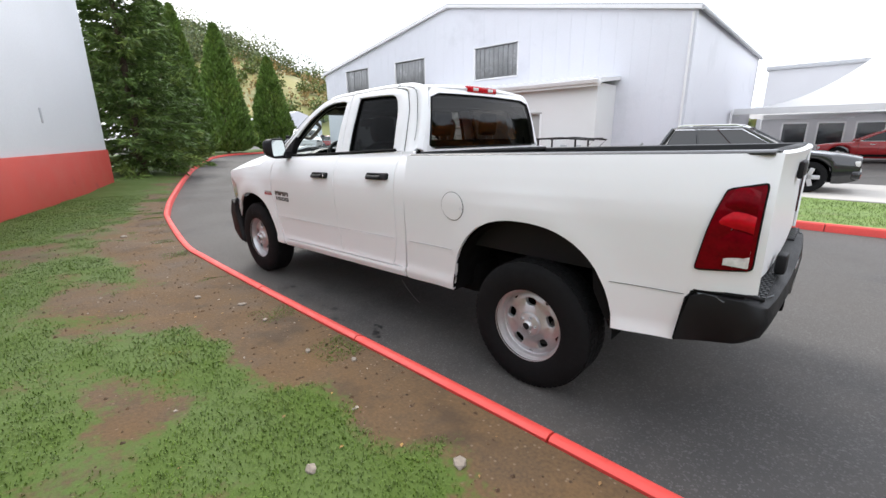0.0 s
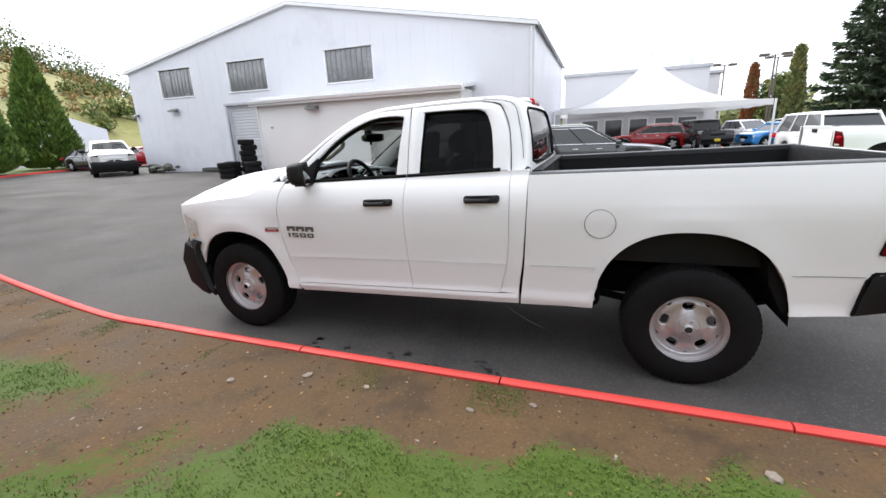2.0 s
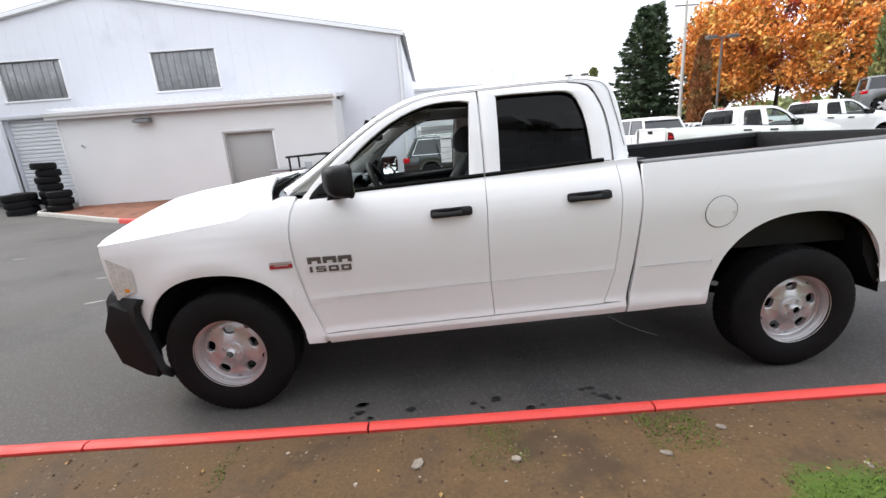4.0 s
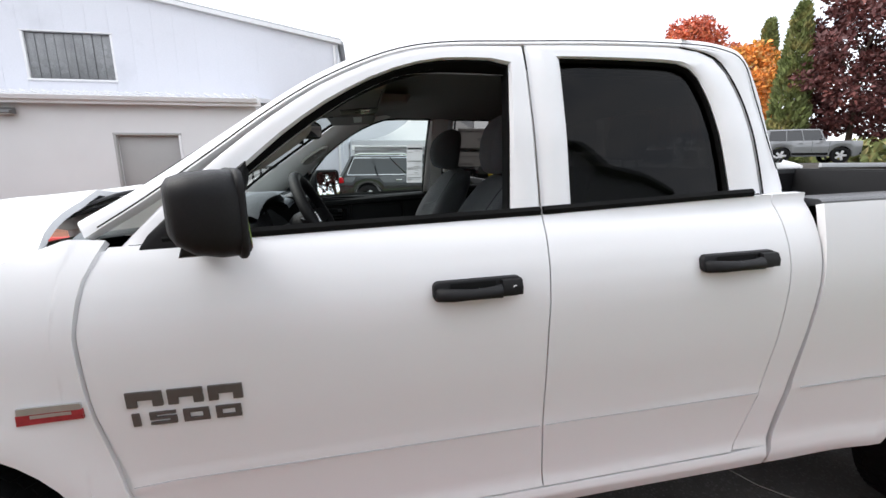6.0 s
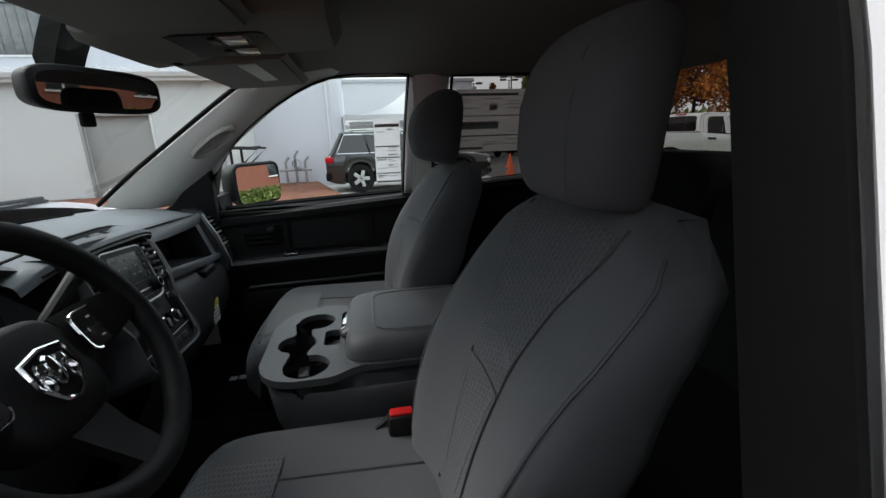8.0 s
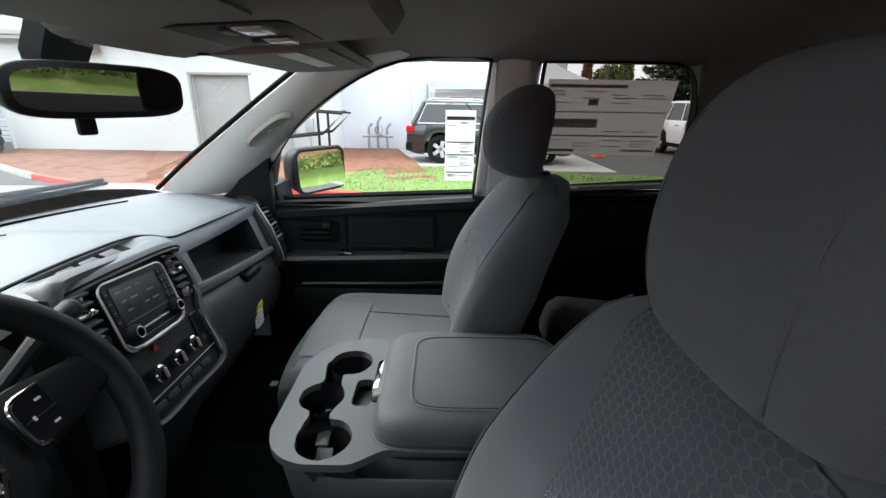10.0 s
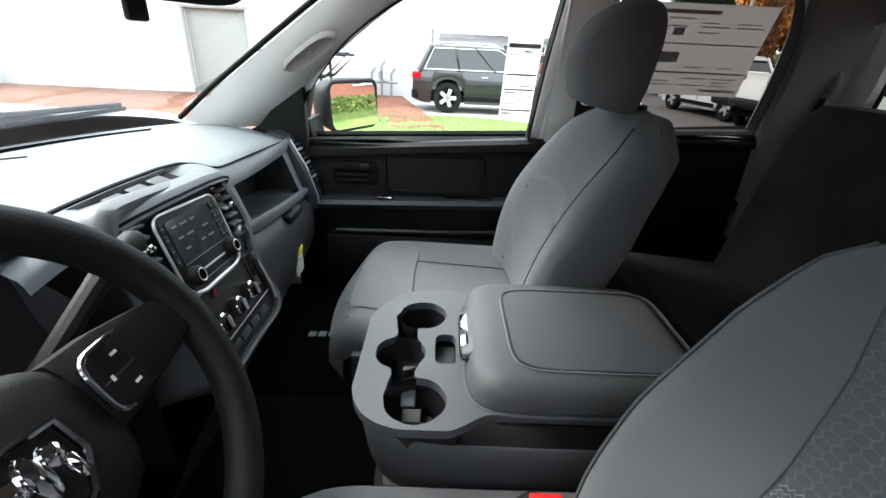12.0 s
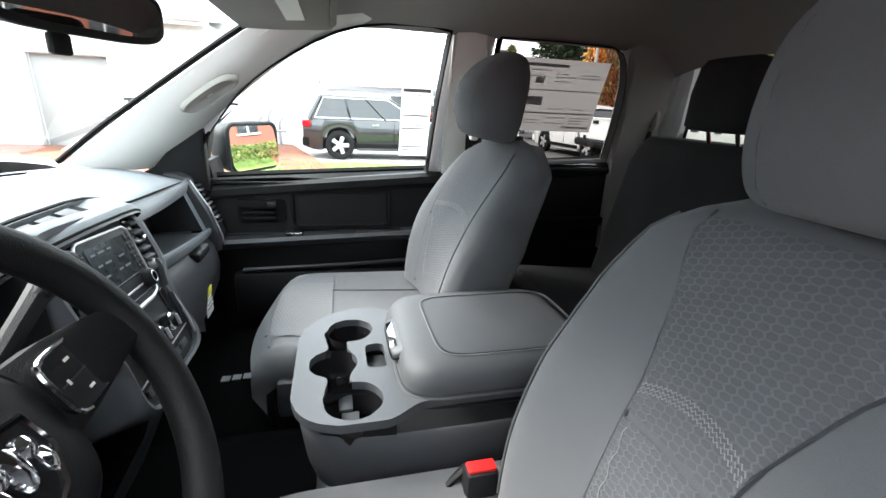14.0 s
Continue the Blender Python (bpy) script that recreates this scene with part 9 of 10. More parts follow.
for i in range(13):
    v = i / 12
    ring_ = []
    for j in range(48):
        a = 2 * math.pi * j / 48
        c, s = math.cos(a), math.sin(a)
        q = max(abs(c), abs(s)) ** 0.85
        rr_ = R_ * (1 - v) / q
        z = 2.62 + (pk - 2.62) * v ** 2.1
        ring_.append((rr_ * c, rr_ * s, z))
    rows.append(ring_)
can = part("canopy", grid(rows, closed_u=True), CANVAS, tent, "white canvas canopy", 60)
part("valance", grid([[(x * 1.0, y * 1.0, z) for x, y, z in rows[0]], [(x * 1.002, y * 1.002, z - 0.30 + 0.05 * abs(math.sin(j * 1.2))) for j, (x, y, z) in enumerate(rows[0])]], closed_u=True), CANVAS, can)
part("finial", lathe([(0, 0.6), (0.05, 0.5), (0.16, 0.0)], "Z", (0, 0, pk), 12), CANVAS, tent)
for sx_ in (-1, 1):
    for sy_ in (-1, 1):
        part("pole", tube([(sx_ * 5.1, sy_ * 5.1, 0), (sx_ * 5.1, sy_ * 5.1, 2.6)], 0.05, n=10), TRIMW, tent)
wing_b = thing("wing", "low pale wing building behind the marquee", "building")
part("wall", B((3.6, 38.0, 2.7), (10.0, 9.0, 5.6)), OFFICE, wing_b)
part("roof", B((3.6, 38.0, 5.6), (10.3, 9.3, 0.25), 0.03), GREYTRIM, wing_b)
part("office_front", B((3.4, 32.7, 1.5), (9.6, 1.6, 3.0)), OFFICE, wing_b)
part("office_eave", B((3.4, 32.6, 3.05), (10.0, 2.2, 0.18), 0.02), GREYTRIM, wing_b)
for i, xw in enumerate((0.6, 2.3, 4.0, 5.7, 7.2)):
    w = part("window", B((xw, 31.88, 1.45), (1.15, 0.05, 1.25), 0.01), GLASSD, wing_b, "dark office window")
    part("frame", B((xw, 31.87, 2.10), (1.3, 0.08, 0.08), 0.01), TRIMW, w)
    part("frame", B((xw, 31.87, 0.80), (1.3, 0.08, 0.08), 0.01), TRIMW, w)
    for s in (-1, 1):
        part("frame", B((xw + s * .61, 31.87, 1.45), (0.08, 0.08, 1.3), 0.01), TRIMW, w)
tower = thing("sign_tower", "pale sign tower beyond the wing", "tower")
part("block", B((9.5, 46, 3.0), (4.4, 3, 6.0), 0.05), OFFICE, tower)
part("cap", B((9.5, 46, 6.1), (4.8, 3.4, 0.3), 0.05), GREYTRIM, tower)
part("fin", prism([(8.0, 6.2), (9.6, 6.2), (9.6, 8.6), (9.1, 8.3)], "Y", 45.2, 46.8, 0.05), TRIMW, tower)

# low shed and walls closing the yard's far end
shed = thing("far_shed", "small white shed at the end of the yard", "building")
part("wall", prism([(28.5, 0.0), (36.5, 0.0), (36.5, 4.0), (32.5, 5.4), (28.5, 4.4)], "X", -68, -60), SIDING, shed)
part("shutter", B((-59.95, 32.6, 1.6), (0.08, 3.4, 3.0)), SLATM, shed)

# tyres stacked at the lean-to's corner
def tyre_at(x, y, z, tilt=0.0, up=False):
    t = solid("tyre", lathe([(0.20, 0.09), (0.24, 0.115), (0.30, 0.12), (0.345, 0.09), (0.355, 0.04), (0.355, -0.04), (0.345, -0.09), (0.30, -0.12), (0.24, -0.115), (0.20, -0.09), (0.20, 0.09)], "Z", n=28), TYRE, "used black car tyre in a stack", "tyre", group="stacked tyres")
    t.matrix_basis = pose(x, y, z, 82 if up else tilt, 0, 30 * x)
    return t


rt = random.Random(2)
for sx_, sy_, n_ in ((-13.95, 12.1, 7), (-14.55, 11.7, 3), (-13.30, 11.55, 3), (-14.35, 11.1, 3)):
    for i in range(n_):
        tyre_at(sx_ + rt.uniform(-.05, .05), sy_ + rt.uniform(-.05, .05), 0.22 + 0.24 * i, rt.uniform(-2, 2))
# junk by the warehouse's far corner
JUNK = material("dark_scrap", (0.06, 0.065, 0.05), 0.8, var=0.5, scale=6)
pile = thing("scrap_pile", "low pile of dark scrap and weeds by the wall", "scrap")
pile.location = (-21.4, 13.4, 0.18)
for i in range(14):
    bm = bmesh.new()
    pebble(bm, 0, 0, 0, rt.uniform(.18, .34), rt)
    o = part("lump", bm, JUNK, pile)
    o.location = (rt.uniform(-1.1, 1.1), rt.uniform(-.35, .35), rt.uniform(.1, .4))
grate = thing("drain_grate", "dark loading plate against the wall", "grate", at=(-18.2, 13.9, 0.2))
part("plate", B((0, 0, 0.12), (1.1, 0.4, 0.18), 0.02, m=None), JUNK, grate)

# metal rack and cooling box near the lean-to's end
STEELG = material("galvanised_steel", (0.35, 0.36, 0.37), 0.45, metal=0.6, var=0.15, scale=8)
rack = thing("ladder_rack", "black tubular truck rack standing on the bark", "rack", at=(-4.1, 11.2, 0.10))
for y in (-0.5, 0.5):
    part("rail", tube([(-1.1, y, 0.55), (0.6, y, 0.75), (1.15, y, 1.25), (0.0, y, 1.32), (-1.0, y, 1.28)], 0.035, n=8), BLACK, rack)
    part("leg", tube([(-0.9, y, 0.0), (-0.9, y, 1.28)], 0.035, n=8), BLACK, rack)
    part("leg", tube([(0.5, y, 0.0), (0.5, y, 1.30)], 0.035, n=8), BLACK, rack)
for x in (-0.9, -0.3, 0.3, 1.0):
    part("bar", tube([(x, -0.5, 1.29), (x, 0.5, 1.29)], 0.028, n=8), BLACK, rack)
ac = thing("cooling_unit", "pale grey cooling unit with slatted sides", "machine", at=(-5.35, 11.6, 0.10))
part("case", B((0, 0, 0.42), (0.95, 0.8, 0.84), 0.03), OFFICE, ac)
for i in range(9):
    part("slat", B((-0.4 + 0.1 * i, -0.41, 0.42), (0.05, 0.02, 0.68), 0.005), STEELG, ac)
part("lid", B((0, 0, 0.87), (1.0, 0.86, 0.06), 0.02), STEELG, ac)
gas = thing("pipe_manifold", "grey pipes and valves by the wall", "pipes", at=(-2.5, 13.6, 0.05))
for x in (-0.3, 0.0, 0.3):
    part("pipe", tube([(x, 0, 0), (x, 0, 0.8 + .2 * (x == 0)), (x + .12, 0, 0.95 + .2 * (x == 0))], 0.04, n=8), STEELG, gas)
part("header", tube([(-0.5, 0, 0.55), (0.5, 0, 0.55)], 0.045, n=8), STEELG, gas)
part("meter", lathe([(0, -0.1), (0.13, -0.1), (0.14, 0.0), (0.12, 0.1), (0, 0.1)], "Y", (0.05, -0.1, 0.75), 16), STEELG, gas)

# traffic cones and a marker post
CONEM = material("orange_cone", (0.75, 0.12, 0.03), 0.5, var=0.1)
for x, y in ((4.9, 13.95), (6.3, 18.0)):
    c = thing("traffic_cone", "orange traffic cone on the asphalt", "cone", group="traffic cones", at=(x, y, 0.0))
    part("cone", lathe([(0.16, 0.03), (0.03, 0.62), (0.0, 0.62)], "Z", n=20), CONEM, c)
    part("band", lathe([(0.108, 0.25), (0.078, 0.39)], "Z", n=20), WHITECARD, c)
    part("base", B((0, 0, 0.015), (0.40, 0.40, 0.03), 0.01), CONEM, c)
WOOD = material("weathered_red_wood", (0.28, 0.08, 0.04), 0.8, var=0.25, scale=6, fine=60, bump=0.5)
post = thing("marker_post", "weathered reddish wooden post by the kerb", "post", at=(-24.0, 5.9, 0.3))
part("post", B((0, 0, 0.65), (0.30, 0.16, 1.4), 0.02), WOOD, post)


# ---- trees ----
def leaf_mesh(name, spots, mat, size, seed, flat=0.5, long=1.0, wide=0.42):
    """Small leaf or needle sprays: folded quads at the given spots. spots: (x, y, z, outward vector)."""
    r = np.random.RandomState(seed)
    v, f = [], []
    for x, y, z, dx, dy, dz in spots:
        d = np.array([dx, dy, dz]) + r.normal(0, flat, 3)
        d /= np.linalg.norm(d) + 1e-6
        u = np.cross(d, r.normal(0, 1, 3)); u /= np.linalg.norm(u) + 1e-6
        n = np.cross(d, u)
        s = size * r.uniform(.6, 1.3)
        c = np.array([x, y, z])
        k = len(v)
        v += [tuple(c - d * s * .2), tuple(c + d * s * .4 * long + u * s * wide + n * s * .12), tuple(c + d * s * 1.1 * long), tuple(c + d * s * .4 * long - u * s * wide + n * s * .12)]
        f.append((k, k + 1, k + 2, k + 3))
    return quads(name, v, f, mat)


def foliage(name, a, b_, rough=0.6):
    m = material(name, a, rough, var=0.3, scale=0.8, fine=9, island=0.45, second=b_, second_at=0.56)
    return m


# the lighter second tone paints highlights into the needles
SPRUCE = foliage("spruce_needles", (0.088, 0.150, 0.030), (0.18, 0.245, 0.052))
CYP = foliage("cypress_sprays", (0.095, 0.165, 0.026), (0.155, 0.215, 0.040))
ORANGE = foliage("orange_leaves", (0.68, 0.26, 0.050), (0.62, 0.42, 0.095))
REDL = foliage("red_leaves", (0.52, 0.12, 0.06), (0.48, 0.17, 0.06))
FIR = foliage("dark_fir_needles", (0.040, 0.066, 0.030), (0.070, 0.105, 0.042))
RUSTL = foliage("rust_brown_leaves", (0.26, 0.10, 0.035), (0.22, 0.16, 0.05))
RUST = foliage("rust_scrub", (0.24, 0.16, 0.055), (0.28, 0.22, 0.08))
PURPLE = foliage("dark_purple_leaves", (0.10, 0.030, 0.028), (0.17, 0.05, 0.04))
GREENL = foliage("green_leaves", (0.10, 0.14, 0.03), (0.20, 0.19, 0.05))
# olive lightened so that the distant haze is in the leaf colour
OLIVE = foliage("hazy_olive_leaves", (0.16, 0.19, 0.062), (0.27, 0.22, 0.075))
HILLWOOD = foliage("hill_wood_leaves", (0.105, 0.140, 0.050), (0.19, 0.185, 0.065))
BARKM = material("tree_bark", (0.09, 0.065, 0.045), 0.9, var=0.3, scale=8, fine=60, bump=0.8)


def conifer(label, x, y, h, rad, seed, z0=0.1, mat=None, n=190, per=58, size=0.16):
    t = thing("spruce_tree", label, "tree", group="conifers", at=(x, y, z0))
    r = np.random.RandomState(seed)
    part("trunk", tube([(0, 0, -0.2), (0.02, 0, h * .4), (0, 0.02, h * .98)], [0.16, 0.10, 0.015], n=10), BARKM, t)
    spots = []
    bm = bmesh.new()
    for i in range(n):
        q = (i + r.rand()) / n
        z = h * (0.05 + 0.93 * q)
        L = rad * (1 - q) ** 0.85 * r.uniform(.70, 1.12) + 0.10
        a = i * 2.399 + r.uniform(-.4, .4)
        ca, sa = math.cos(a), math.sin(a)
        droop = -0.28 + 0.55 * q
        tip = (ca * L, sa * L, z + L * droop + 0.10 * L)
        if i % 2 == 0:
            tube([(0, 0, z), (ca * L * .5, sa * L * .5, z + L * .5 * droop - .02 * L), tip], [0.022 * (1 - q) + .006, 0.014 * (1 - q) + .004, 0.003], bm=bm, n=4)
        m = int(per * (0.35 + 0.65 * (1 - q)))
        for _ in range(m):
            s = r.rand() ** 0.6
            w = 0.30 * L * s * (1.15 - s) + .05
            o = r.uniform(-w, w)
            spots.append((ca * L * s - sa * o, sa * L * s + ca * o, z + L * s * droop + .10 * L * s * s + r.uniform(-.06, .06) - 0.10 * abs(o), ca * .8 - sa * o / w * .8, sa * .8 + ca * o / w * .8, -0.25))
    part("bough", bm, BARKM, t)
    ob = new("crown", leaf_mesh("crown", spots, mat or SPRUCE, size, seed, 0.35, 1.3, 0.17)); ob.parent = t
    return t


def column_tree(label, x, y, h, rad, seed, mat, z0=0.1, n=9000, size=0.15, name="cypress_tree", lean=1.0, taper=0.8):
    """A dense column of upright sprays with a ragged outline."""
    t = thing(name, label, "tree", group="column trees", at=(x, y, z0))
    r = np.random.RandomState(seed)
    part("trunk", tube([(0, 0, -0.2), (0, 0, h * .9)], [0.14, 0.02], n=8), BARKM, t)
    spots = []
    for _ in range(n):
        q = r.rand() ** 1.15
        a = r.uniform(0, 6.283)
        R = rad * (min(1, (q + .03) / .12) ** .5) * (1 - q) ** taper * (1 + 0.16 * noise.noise((math.cos(a) * 2.2, math.sin(a) * 2.2, q * h * .9 + seed)) + .10 * noise.noise((a * 4, q * h * 3, seed)))
        s = 1 - 0.45 * r.rand() ** 2.2
        spots.append((math.cos(a) * R * s, math.sin(a) * R * s, 0.15 + q * h, math.cos(a) * .6, math.sin(a) * .6, 0.9 * lean))
    ob = new("crown", leaf_mesh("crown", spots, mat, size, seed, 0.3, 1.5)); ob.parent = t
    return t


def broad_tree(label, x, y, h, rad, seed, mat, z0=0.0, n=9000, size=0.24, base=0.28):
    """Trunk, forking limbs and a crown of many leaf clumps with gaps."""
    t = thing("broadleaf_tree", label, "tree", group="broadleaf trees", at=(x, y, z0))
    r = np.random.RandomState(seed)
    bm = bmesh.new()
    tube([(0, 0, -0.2), (0.1, 0, h * base), (0.05, 0.1, h * .7)], [0.22, 0.17, 0.04], bm=bm, n=8)
    clumps = []
    for i in range(46):
        a, q = i * 2.399, (i + .5) / 46
        R = rad * math.sin(math.pi * (0.14 + 0.80 * q)) ** .7 * r.uniform(.45, 1.0)
        c = (math.cos(a) * R, math.sin(a) * R, h * (base + (1 - base) * q * .97))
        clumps.append((c, rad * r.uniform(.20, .36)))
        if i % 2 == 0:
            tube([(0.05, 0, h * (base + (1 - base) * q * .55)), (c[0] * .5, c[1] * .5, c[2] * .86), c], [0.06, 0.035, 0.008], bm=bm, n=5)
    part("trunk", bm, BARKM, t)
    spots = []
    for _ in range(n):
        c, cr = clumps[r.randint(len(clumps))]
        d = r.normal(0, 1, 3); d /= np.linalg.norm(d)
        p = np.array(c) + d * cr * r.rand() ** .45 * np.array([1, 1, .8])
        spots.append((*p, *d))
    ob = new("crown", leaf_mesh("crown", spots, mat, size, seed, 0.8)); ob.parent = t
    return t


conifer("tall dark spruce beside the red hall", -15.6, 1.1, 10.0, 2.0, 1, n=230, per=170, size=0.17)
conifer("dark spruce behind the kerb", -20.5, 3.5, 8.5, 1.9, 2, n=200, per=120, size=0.18)
column_tree("dense green column cypress behind the kerb", -24.6, 5.6, 7.8, 1.6, 3, CYP, 0.3, n=15000, size=0.15)
column_tree("dense green column cypress behind the kerb", -33.6, 11.2, 9.2, 2.3, 4, CYP, 0.3, n=17000, size=0.19)
column_tree("dense green column cypress at the kerb's bend", -36.5, 16.6, 7.9, 2.2, 5, CYP, 0.3, n=14000, size=0.19)
conifer("tall dark spruce at the lot's edge", 22.8, 44.5, 13.5, 4.8, 6, z0=0, mat=FIR, n=150, per=150, size=0.42)
conifer("dark spruce at the lot's edge", 25.5, 47.0, 14.5, 3.4, 7, z0=0, mat=FIR, n=130, per=120, size=0.42)
broad_tree("orange autumn maple by the lot", 29.0, 40.0, 12.5, 4.6, 8, ORANGE, n=12000, size=0.30)
broad_tree("red autumn maple by the lot", 34.5, 40.5, 16.0, 4.4, 9, REDL, n=12000, size=0.30)
broad_tree("orange autumn tree by the lot", 34.0, 33.5, 11.5, 3.9, 10, ORANGE, n=11000, size=0.28)
broad_tree("yellow-green tree by the lot", 31.5, 46.0, 12.5, 4.0, 11, GREENL, n=9000, size=0.30)
column_tree("reddish column tree in the lot", 24.6, 37.0, 8.6, 0.95, 12, RUSTL, 0, n=5000, size=0.22, name="column_tree", taper=0.45)
column_tree("green column tree by the lot", 27.4, 22.6, 11.0, 1.2, 13, OLIVE, 0, n=6000, size=0.22, name="column_tree", taper=0.45)
column_tree("green column tree by the lot", 36.0, 33.0, 13.5, 1.4, 14, OLIVE, 0, n=6000, size=0.24, name="column_tree", taper=0.45)
broad_tree("dark purple-red tree by the lot", 30.5, 21.0, 12.0, 4.0, 15, PURPLE, n=12000, size=0.26)
broad_tree("dark purple-red tree by the lot", 36.0, 18.0, 12.5, 4.2, 16, PURPLE, n=10000, size=0.28)
column_tree("slim russet column tree in the lot", 17.9, 45.5, 7.6, 0.8, 17, OLIVE, 0, n=3500, size=0.22, name="column_tree", taper=0.4)
column_tree("slim russet column tree in the lot", 18.8, 61.0, 8.0, 0.8, 18, RUSTL, 0, n=3000, size=0.24, name="column_tree", taper=0.4)
broad_tree("round green tree far off in the lot", 21.5, 60.0, 6.5, 2.4, 19, GREENL, n=3000, size=0.35)

# street lamps over the lot
POLE = material("dark_lamp_pole", (0.10, 0.085, 0.075), 0.6, var=0.15)


def lot_lamp(x, y, h, arms):
    t = thing("street_lamp", "dark lot lamp with shoebox heads", "street lamp", group="lot lamps", at=(x, y, 0))
    part("pole", tube([(0, 0, 0), (0, 0, h)], [0.10, 0.07], n=10), POLE, t)
    part("base", lathe([(0.28, 0.0), (0.28, 0.6), (0.0, 0.65)], "Z", n=16), CONC, t)
    for a in arms:
        c, s = math.cos(radians(a)), math.sin(radians(a))
        part("arm", tube([(0, 0, h - .1), (c * .6, s * .6, h + .02)], 0.04, n=6), POLE, t)
        hd = part("lamp_head", B((0, 0, 0), (0.75, 0.42, 0.24), 0.05), POLE, t)
        hd.matrix_basis = pose(c * 0.85, s * 0.85, h, 0, 0, a)
        part("lens", B((0, 0, -0.125), (0.6, 0.34, 0.02), 0.005), CLEARLENS, hd)


lot_lamp(22.6, 31.5, 7.7, (0, 180))
lot_lamp(15.8, 44.7, 7.2, (0, 180))
lot_lamp(13.6, 52.0, 7.4, (20, 200))
lot_lamp(12.6, 60.0, 7.4, (0, 180))
lot_lamp(19.5, 56.0, 8.2, (0, 180))
tp = thing("timber_pole", "tall pale timber pole by the lot", "pole", at=(23.4, 38.0, 0))
part("pole", tube([(0, 0, 0), (0, 0, 12.0)], [0.18, 0.12], n=10), CONC, tp)
part("cross_arm", B((0, 0, 11.6), (2.2, 0.1, 0.12), 0.01), POLE, tp)

# raised terrace with a kerbed edge for the off-roader
solid("terrace", B((25.6, 18.0, 0.64), (9.6, 6.4, 1.30), 0.04), ASPHALT, "raised asphalt terrace with a low edge", "terrace", kind="structure")
part("terrace_edge", B((25.6, 14.75, 1.24), (9.7, 0.16, 0.20), 0.02), GREYTRIM, bpy.data.objects["terrace"])
# hedge, bank and brick row beyond the lot behind the pickup
BANK = material("bank_grass", (0.13, 0.20, 0.04), 0.9, var=0.3, scale=1.2, fine=30, bump=1.0, bump_scale=30, second=(0.20, 0.24, 0.07), second_at=0.58)
rows = []
for i in range(40):
    y = -26 + 1.6 * i
    rows.append([(24 + 0.6 * math.sin(i * .7) + 1.0 * k, y, lerp([(0, 0.0), (1, 0.45), (2, 0.9), (4, 1.4), (6, 1.6), (9, 1.7)], k) + 0.10 * noise.noise((i * .5, k * .9, 4))) for k in range(10)])
rows = [r_ for r_ in rows if r_[0][1] < 12]
solid("grass_bank", grid(rows), BANK, "grassy bank at the edge of the lot", "bank", kind="structure")
rh = np.random.RandomState(31)
spots = []
for _ in range(16000):
    y = rh.uniform(-26, 12)
    a = rh.uniform(0, 3.14)
    R = 0.8 * (1 + .25 * noise.noise((y * .8, a * 2, 1)))
    spots.append((26.0 + R * math.cos(a) * 1.1, y, 1.0 + R * math.sin(a), math.cos(a), 0, math.sin(a)))
hd = tagged(new("hedge", leaf_mesh("hedge", spots, GREENL, 0.16, 5, 0.7)), "clipped green hedge on the bank", "hedge", kind="stuff")
BRICKM = material("red_brick", (0.22, 0.075, 0.05), 0.85, var=0.2, scale=3, fine=40, bump=0.4)
bh = thing("brick_house", "low red brick house beyond the bank", "house", at=(36, -6, 0))
part("wall", B((0, 0, 3.0), (8, 40, 6.0)), BRICKM, bh)
part("roof", prism([(-4.5, 6.0), (4.5, 6.0), (0, 8.2)], "Y", -20.5, 20.5), JUNK, bh)
for i in range(9):
    w = part("window", B((-4.02, -17.5 + 4.4 * i, 3.6), (0.08, 1.5, 1.5), 0.01), GLASSD, bh, "dark house window")
    part("frame", B((-4.05, -17.5 + 4.4 * i, 3.6), (0.05, 0.08, 1.5)), TRIMW, w)
    part("frame", B((-4.05, -17.5 + 4.4 * i, 2.82), (0.12, 1.7, 0.1)), TRIMW, w)
    part("frame", B((-4.05, -17.5 + 4.4 * i, 4.38), (0.10, 1.7, 0.1)), TRIMW, w)

# wooded hill beyond the yard and woods round the horizon
HILL = material("hill_scrub", (0.20, 0.20, 0.065), 0.95, var=0.35, scale=0.05, fine=0.8, bump=0.6, bump_scale=1.0, second=(0.27, 0.24, 0.09), second_at=0.55)
rows = []
for i in range(31):
    a = i / 30
    row = []
    for j in range(25):
        b = j / 24
        x, y = -70 - 120 * b - 10 * a, 18 + 115 * a
        z = 40 * (b ** 0.8) * math.exp(-((a - 0.38) / 0.42) ** 2) + 2.0 * noise.noise((x * .05, y * .05, 3)) * b
        row.append((x, y, z - 0.4))
    rows.append(row)
solid("hill", grid(rows), HILL, "scrub hillside in autumn colours", "hill", kind="structure")
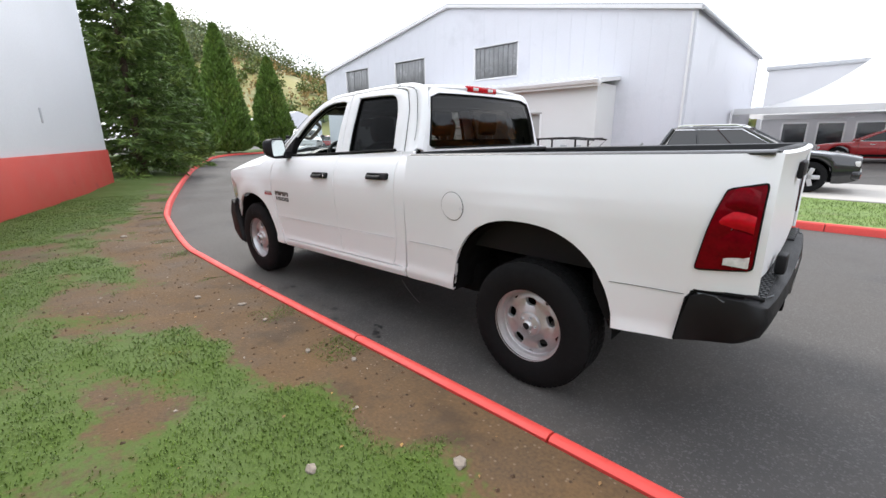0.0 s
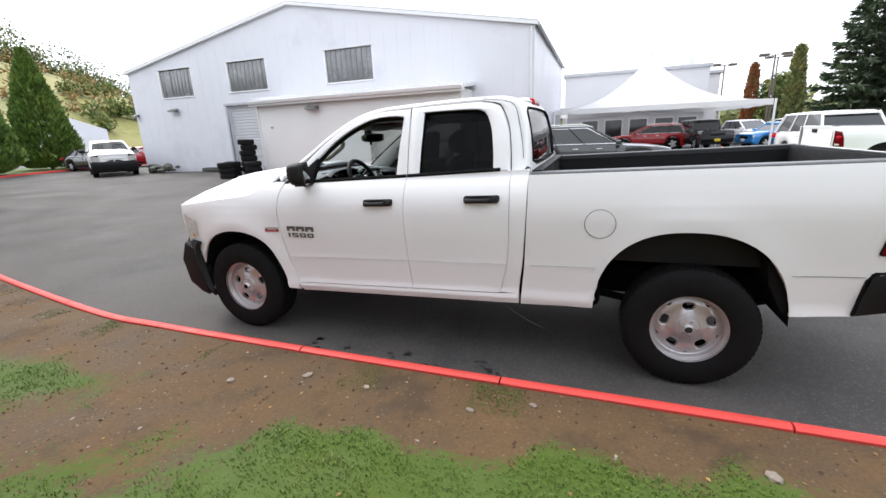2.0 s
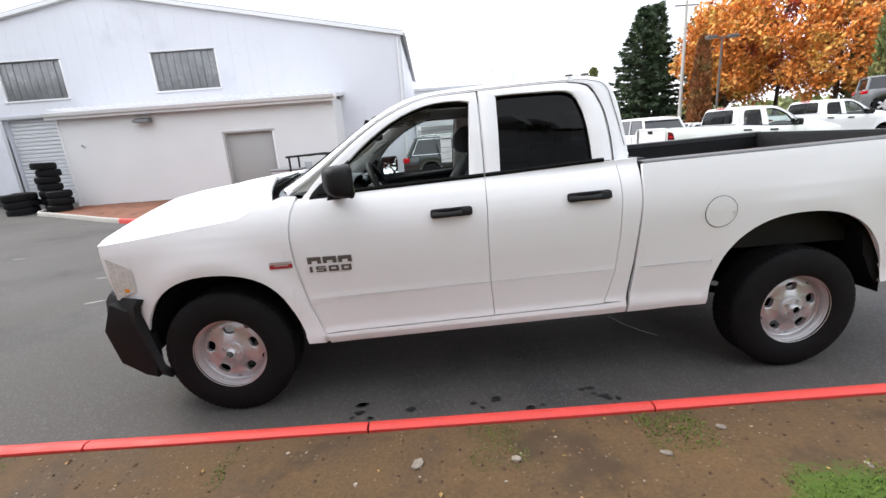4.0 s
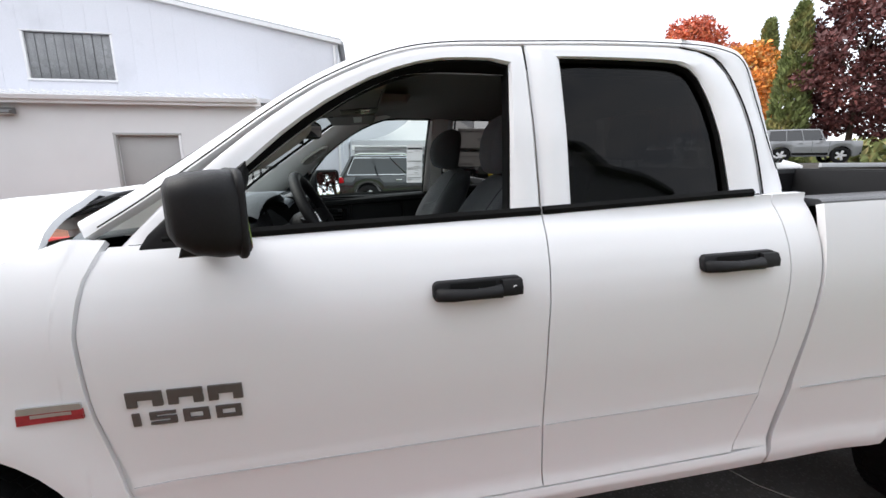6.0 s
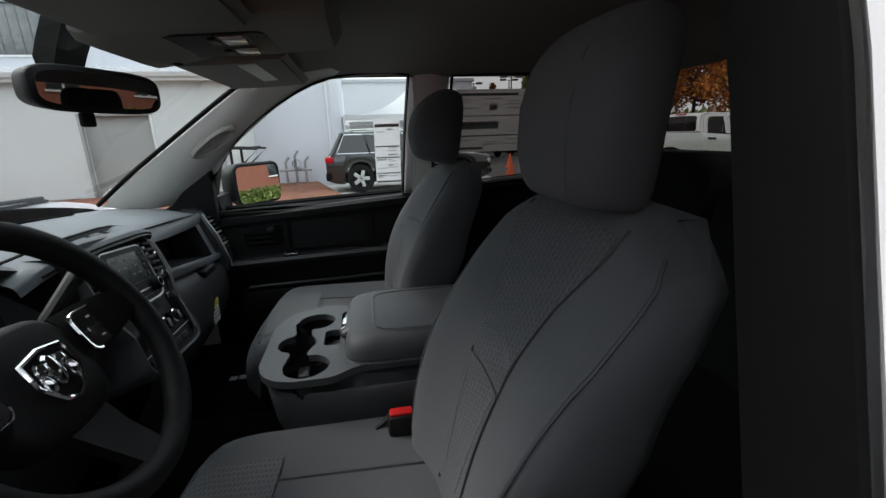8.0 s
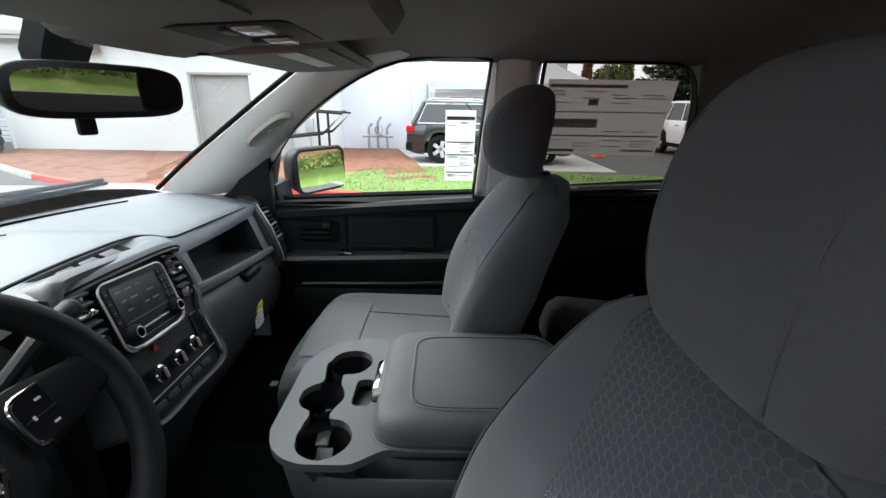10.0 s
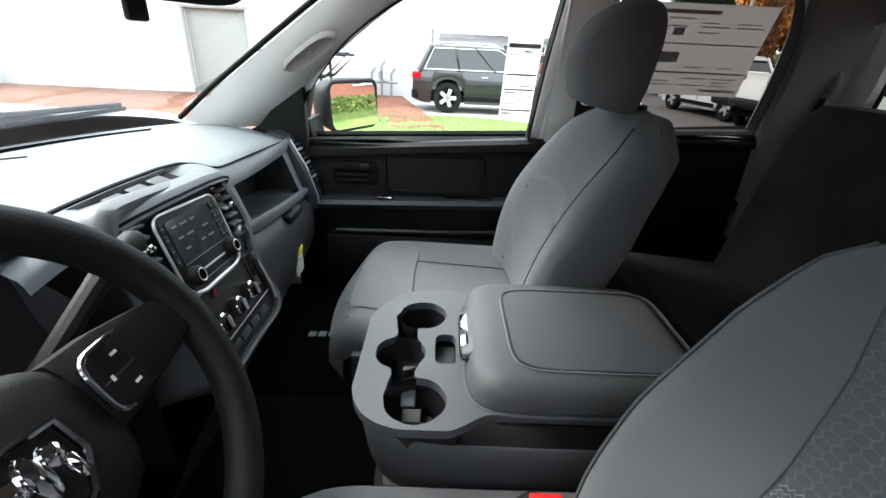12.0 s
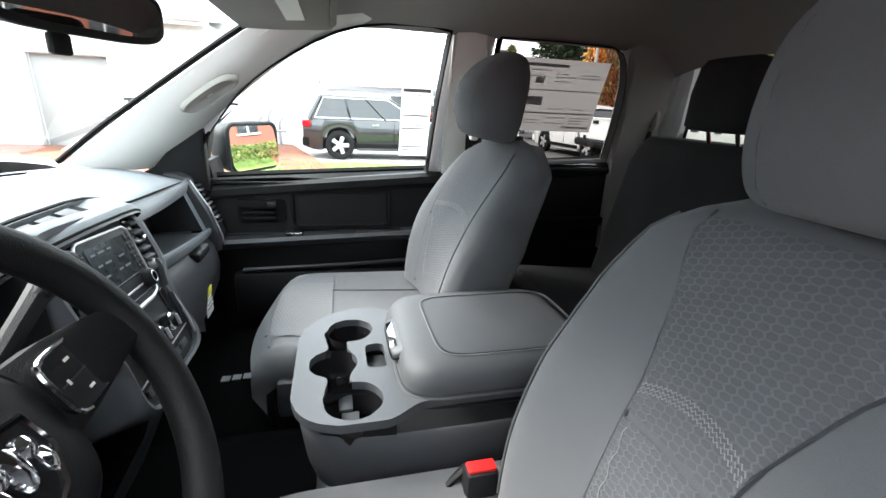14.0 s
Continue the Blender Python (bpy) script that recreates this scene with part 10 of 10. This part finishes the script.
for nm, mt, cnt, sd, zlo, zhi, lab in (("far_wood", HILLWOOD, 110000, 41, 0.55, 1.0, "mixed green wood on the hilltop"), ("far_scrub", GREENL, 36000, 42, 0.05, 0.75, "yellow-green scrub on the hillside"), ("far_autumn_wood", RUST, 7000, 43, 0.1, 0.6, "orange autumn trees on the hillside")):
    r = np.random.RandomState(sd)
    spots = []
    trees_ = [(r.rand(), zlo + (zhi - zlo) * r.rand(), r.uniform(2.0, 5.0) * (1.5 if nm == "far_wood" else .5)) for _ in range(150)]
    for _ in range(cnt):
        a, b, s = trees_[r.randint(len(trees_))]
        x, y = -70 - 120 * b - 10 * a, 18 + 115 * a
        z = 40 * (b ** 0.8) * math.exp(-((a - 0.38) / 0.42) ** 2)
        d = r.normal(0, 1, 3); d /= np.linalg.norm(d); d[2] = abs(d[2])
        p = d * s * r.rand() ** .85
        spots.append((x + p[0], y + p[1], z + p[2] * 1.7, *d))
    tagged(new(nm, leaf_mesh(nm, spots, mt, 0.58 if nm == "far_wood" else 0.55, sd, 0.8)), lab, "wood", kind="stuff")
r = np.random.RandomState(55)
spots = []
for _ in range(16000):
    a = r.uniform(-0.6, 1.75)
    R = r.uniform(105, 150)
    cl = 4.5 + 3.5 * noise.noise((a * 14, 1, 1)) + 2 * noise.noise((a * 50, 2, 1))
    z = r.rand() * max(1.5, cl) * (0.9 if a < 1.2 else 1)
    spots.append((10 + R * math.sin(a), -5 + R * math.cos(a), z, 0, 0, 1))
tagged(new("horizon_wood", leaf_mesh("horizon_wood", spots, OLIVE, 1.6, 55, 0.9)), "low line of distant trees", "wood", kind="stuff")
spots = []
for _ in range(9000):
    a = r.uniform(1.75, 4.4)
    R = r.uniform(60, 90)
    z = r.rand() * (9 + 5 * noise.noise((a * 10, 3, 1)))
    spots.append((R * math.sin(a), -5 + R * math.cos(a), z, 0, 0, 1))
tagged(new("rear_wood", leaf_mesh("rear_wood", spots, OLIVE, 1.5, 56, 0.9)), "line of trees behind the yard", "wood", kind="stuff")
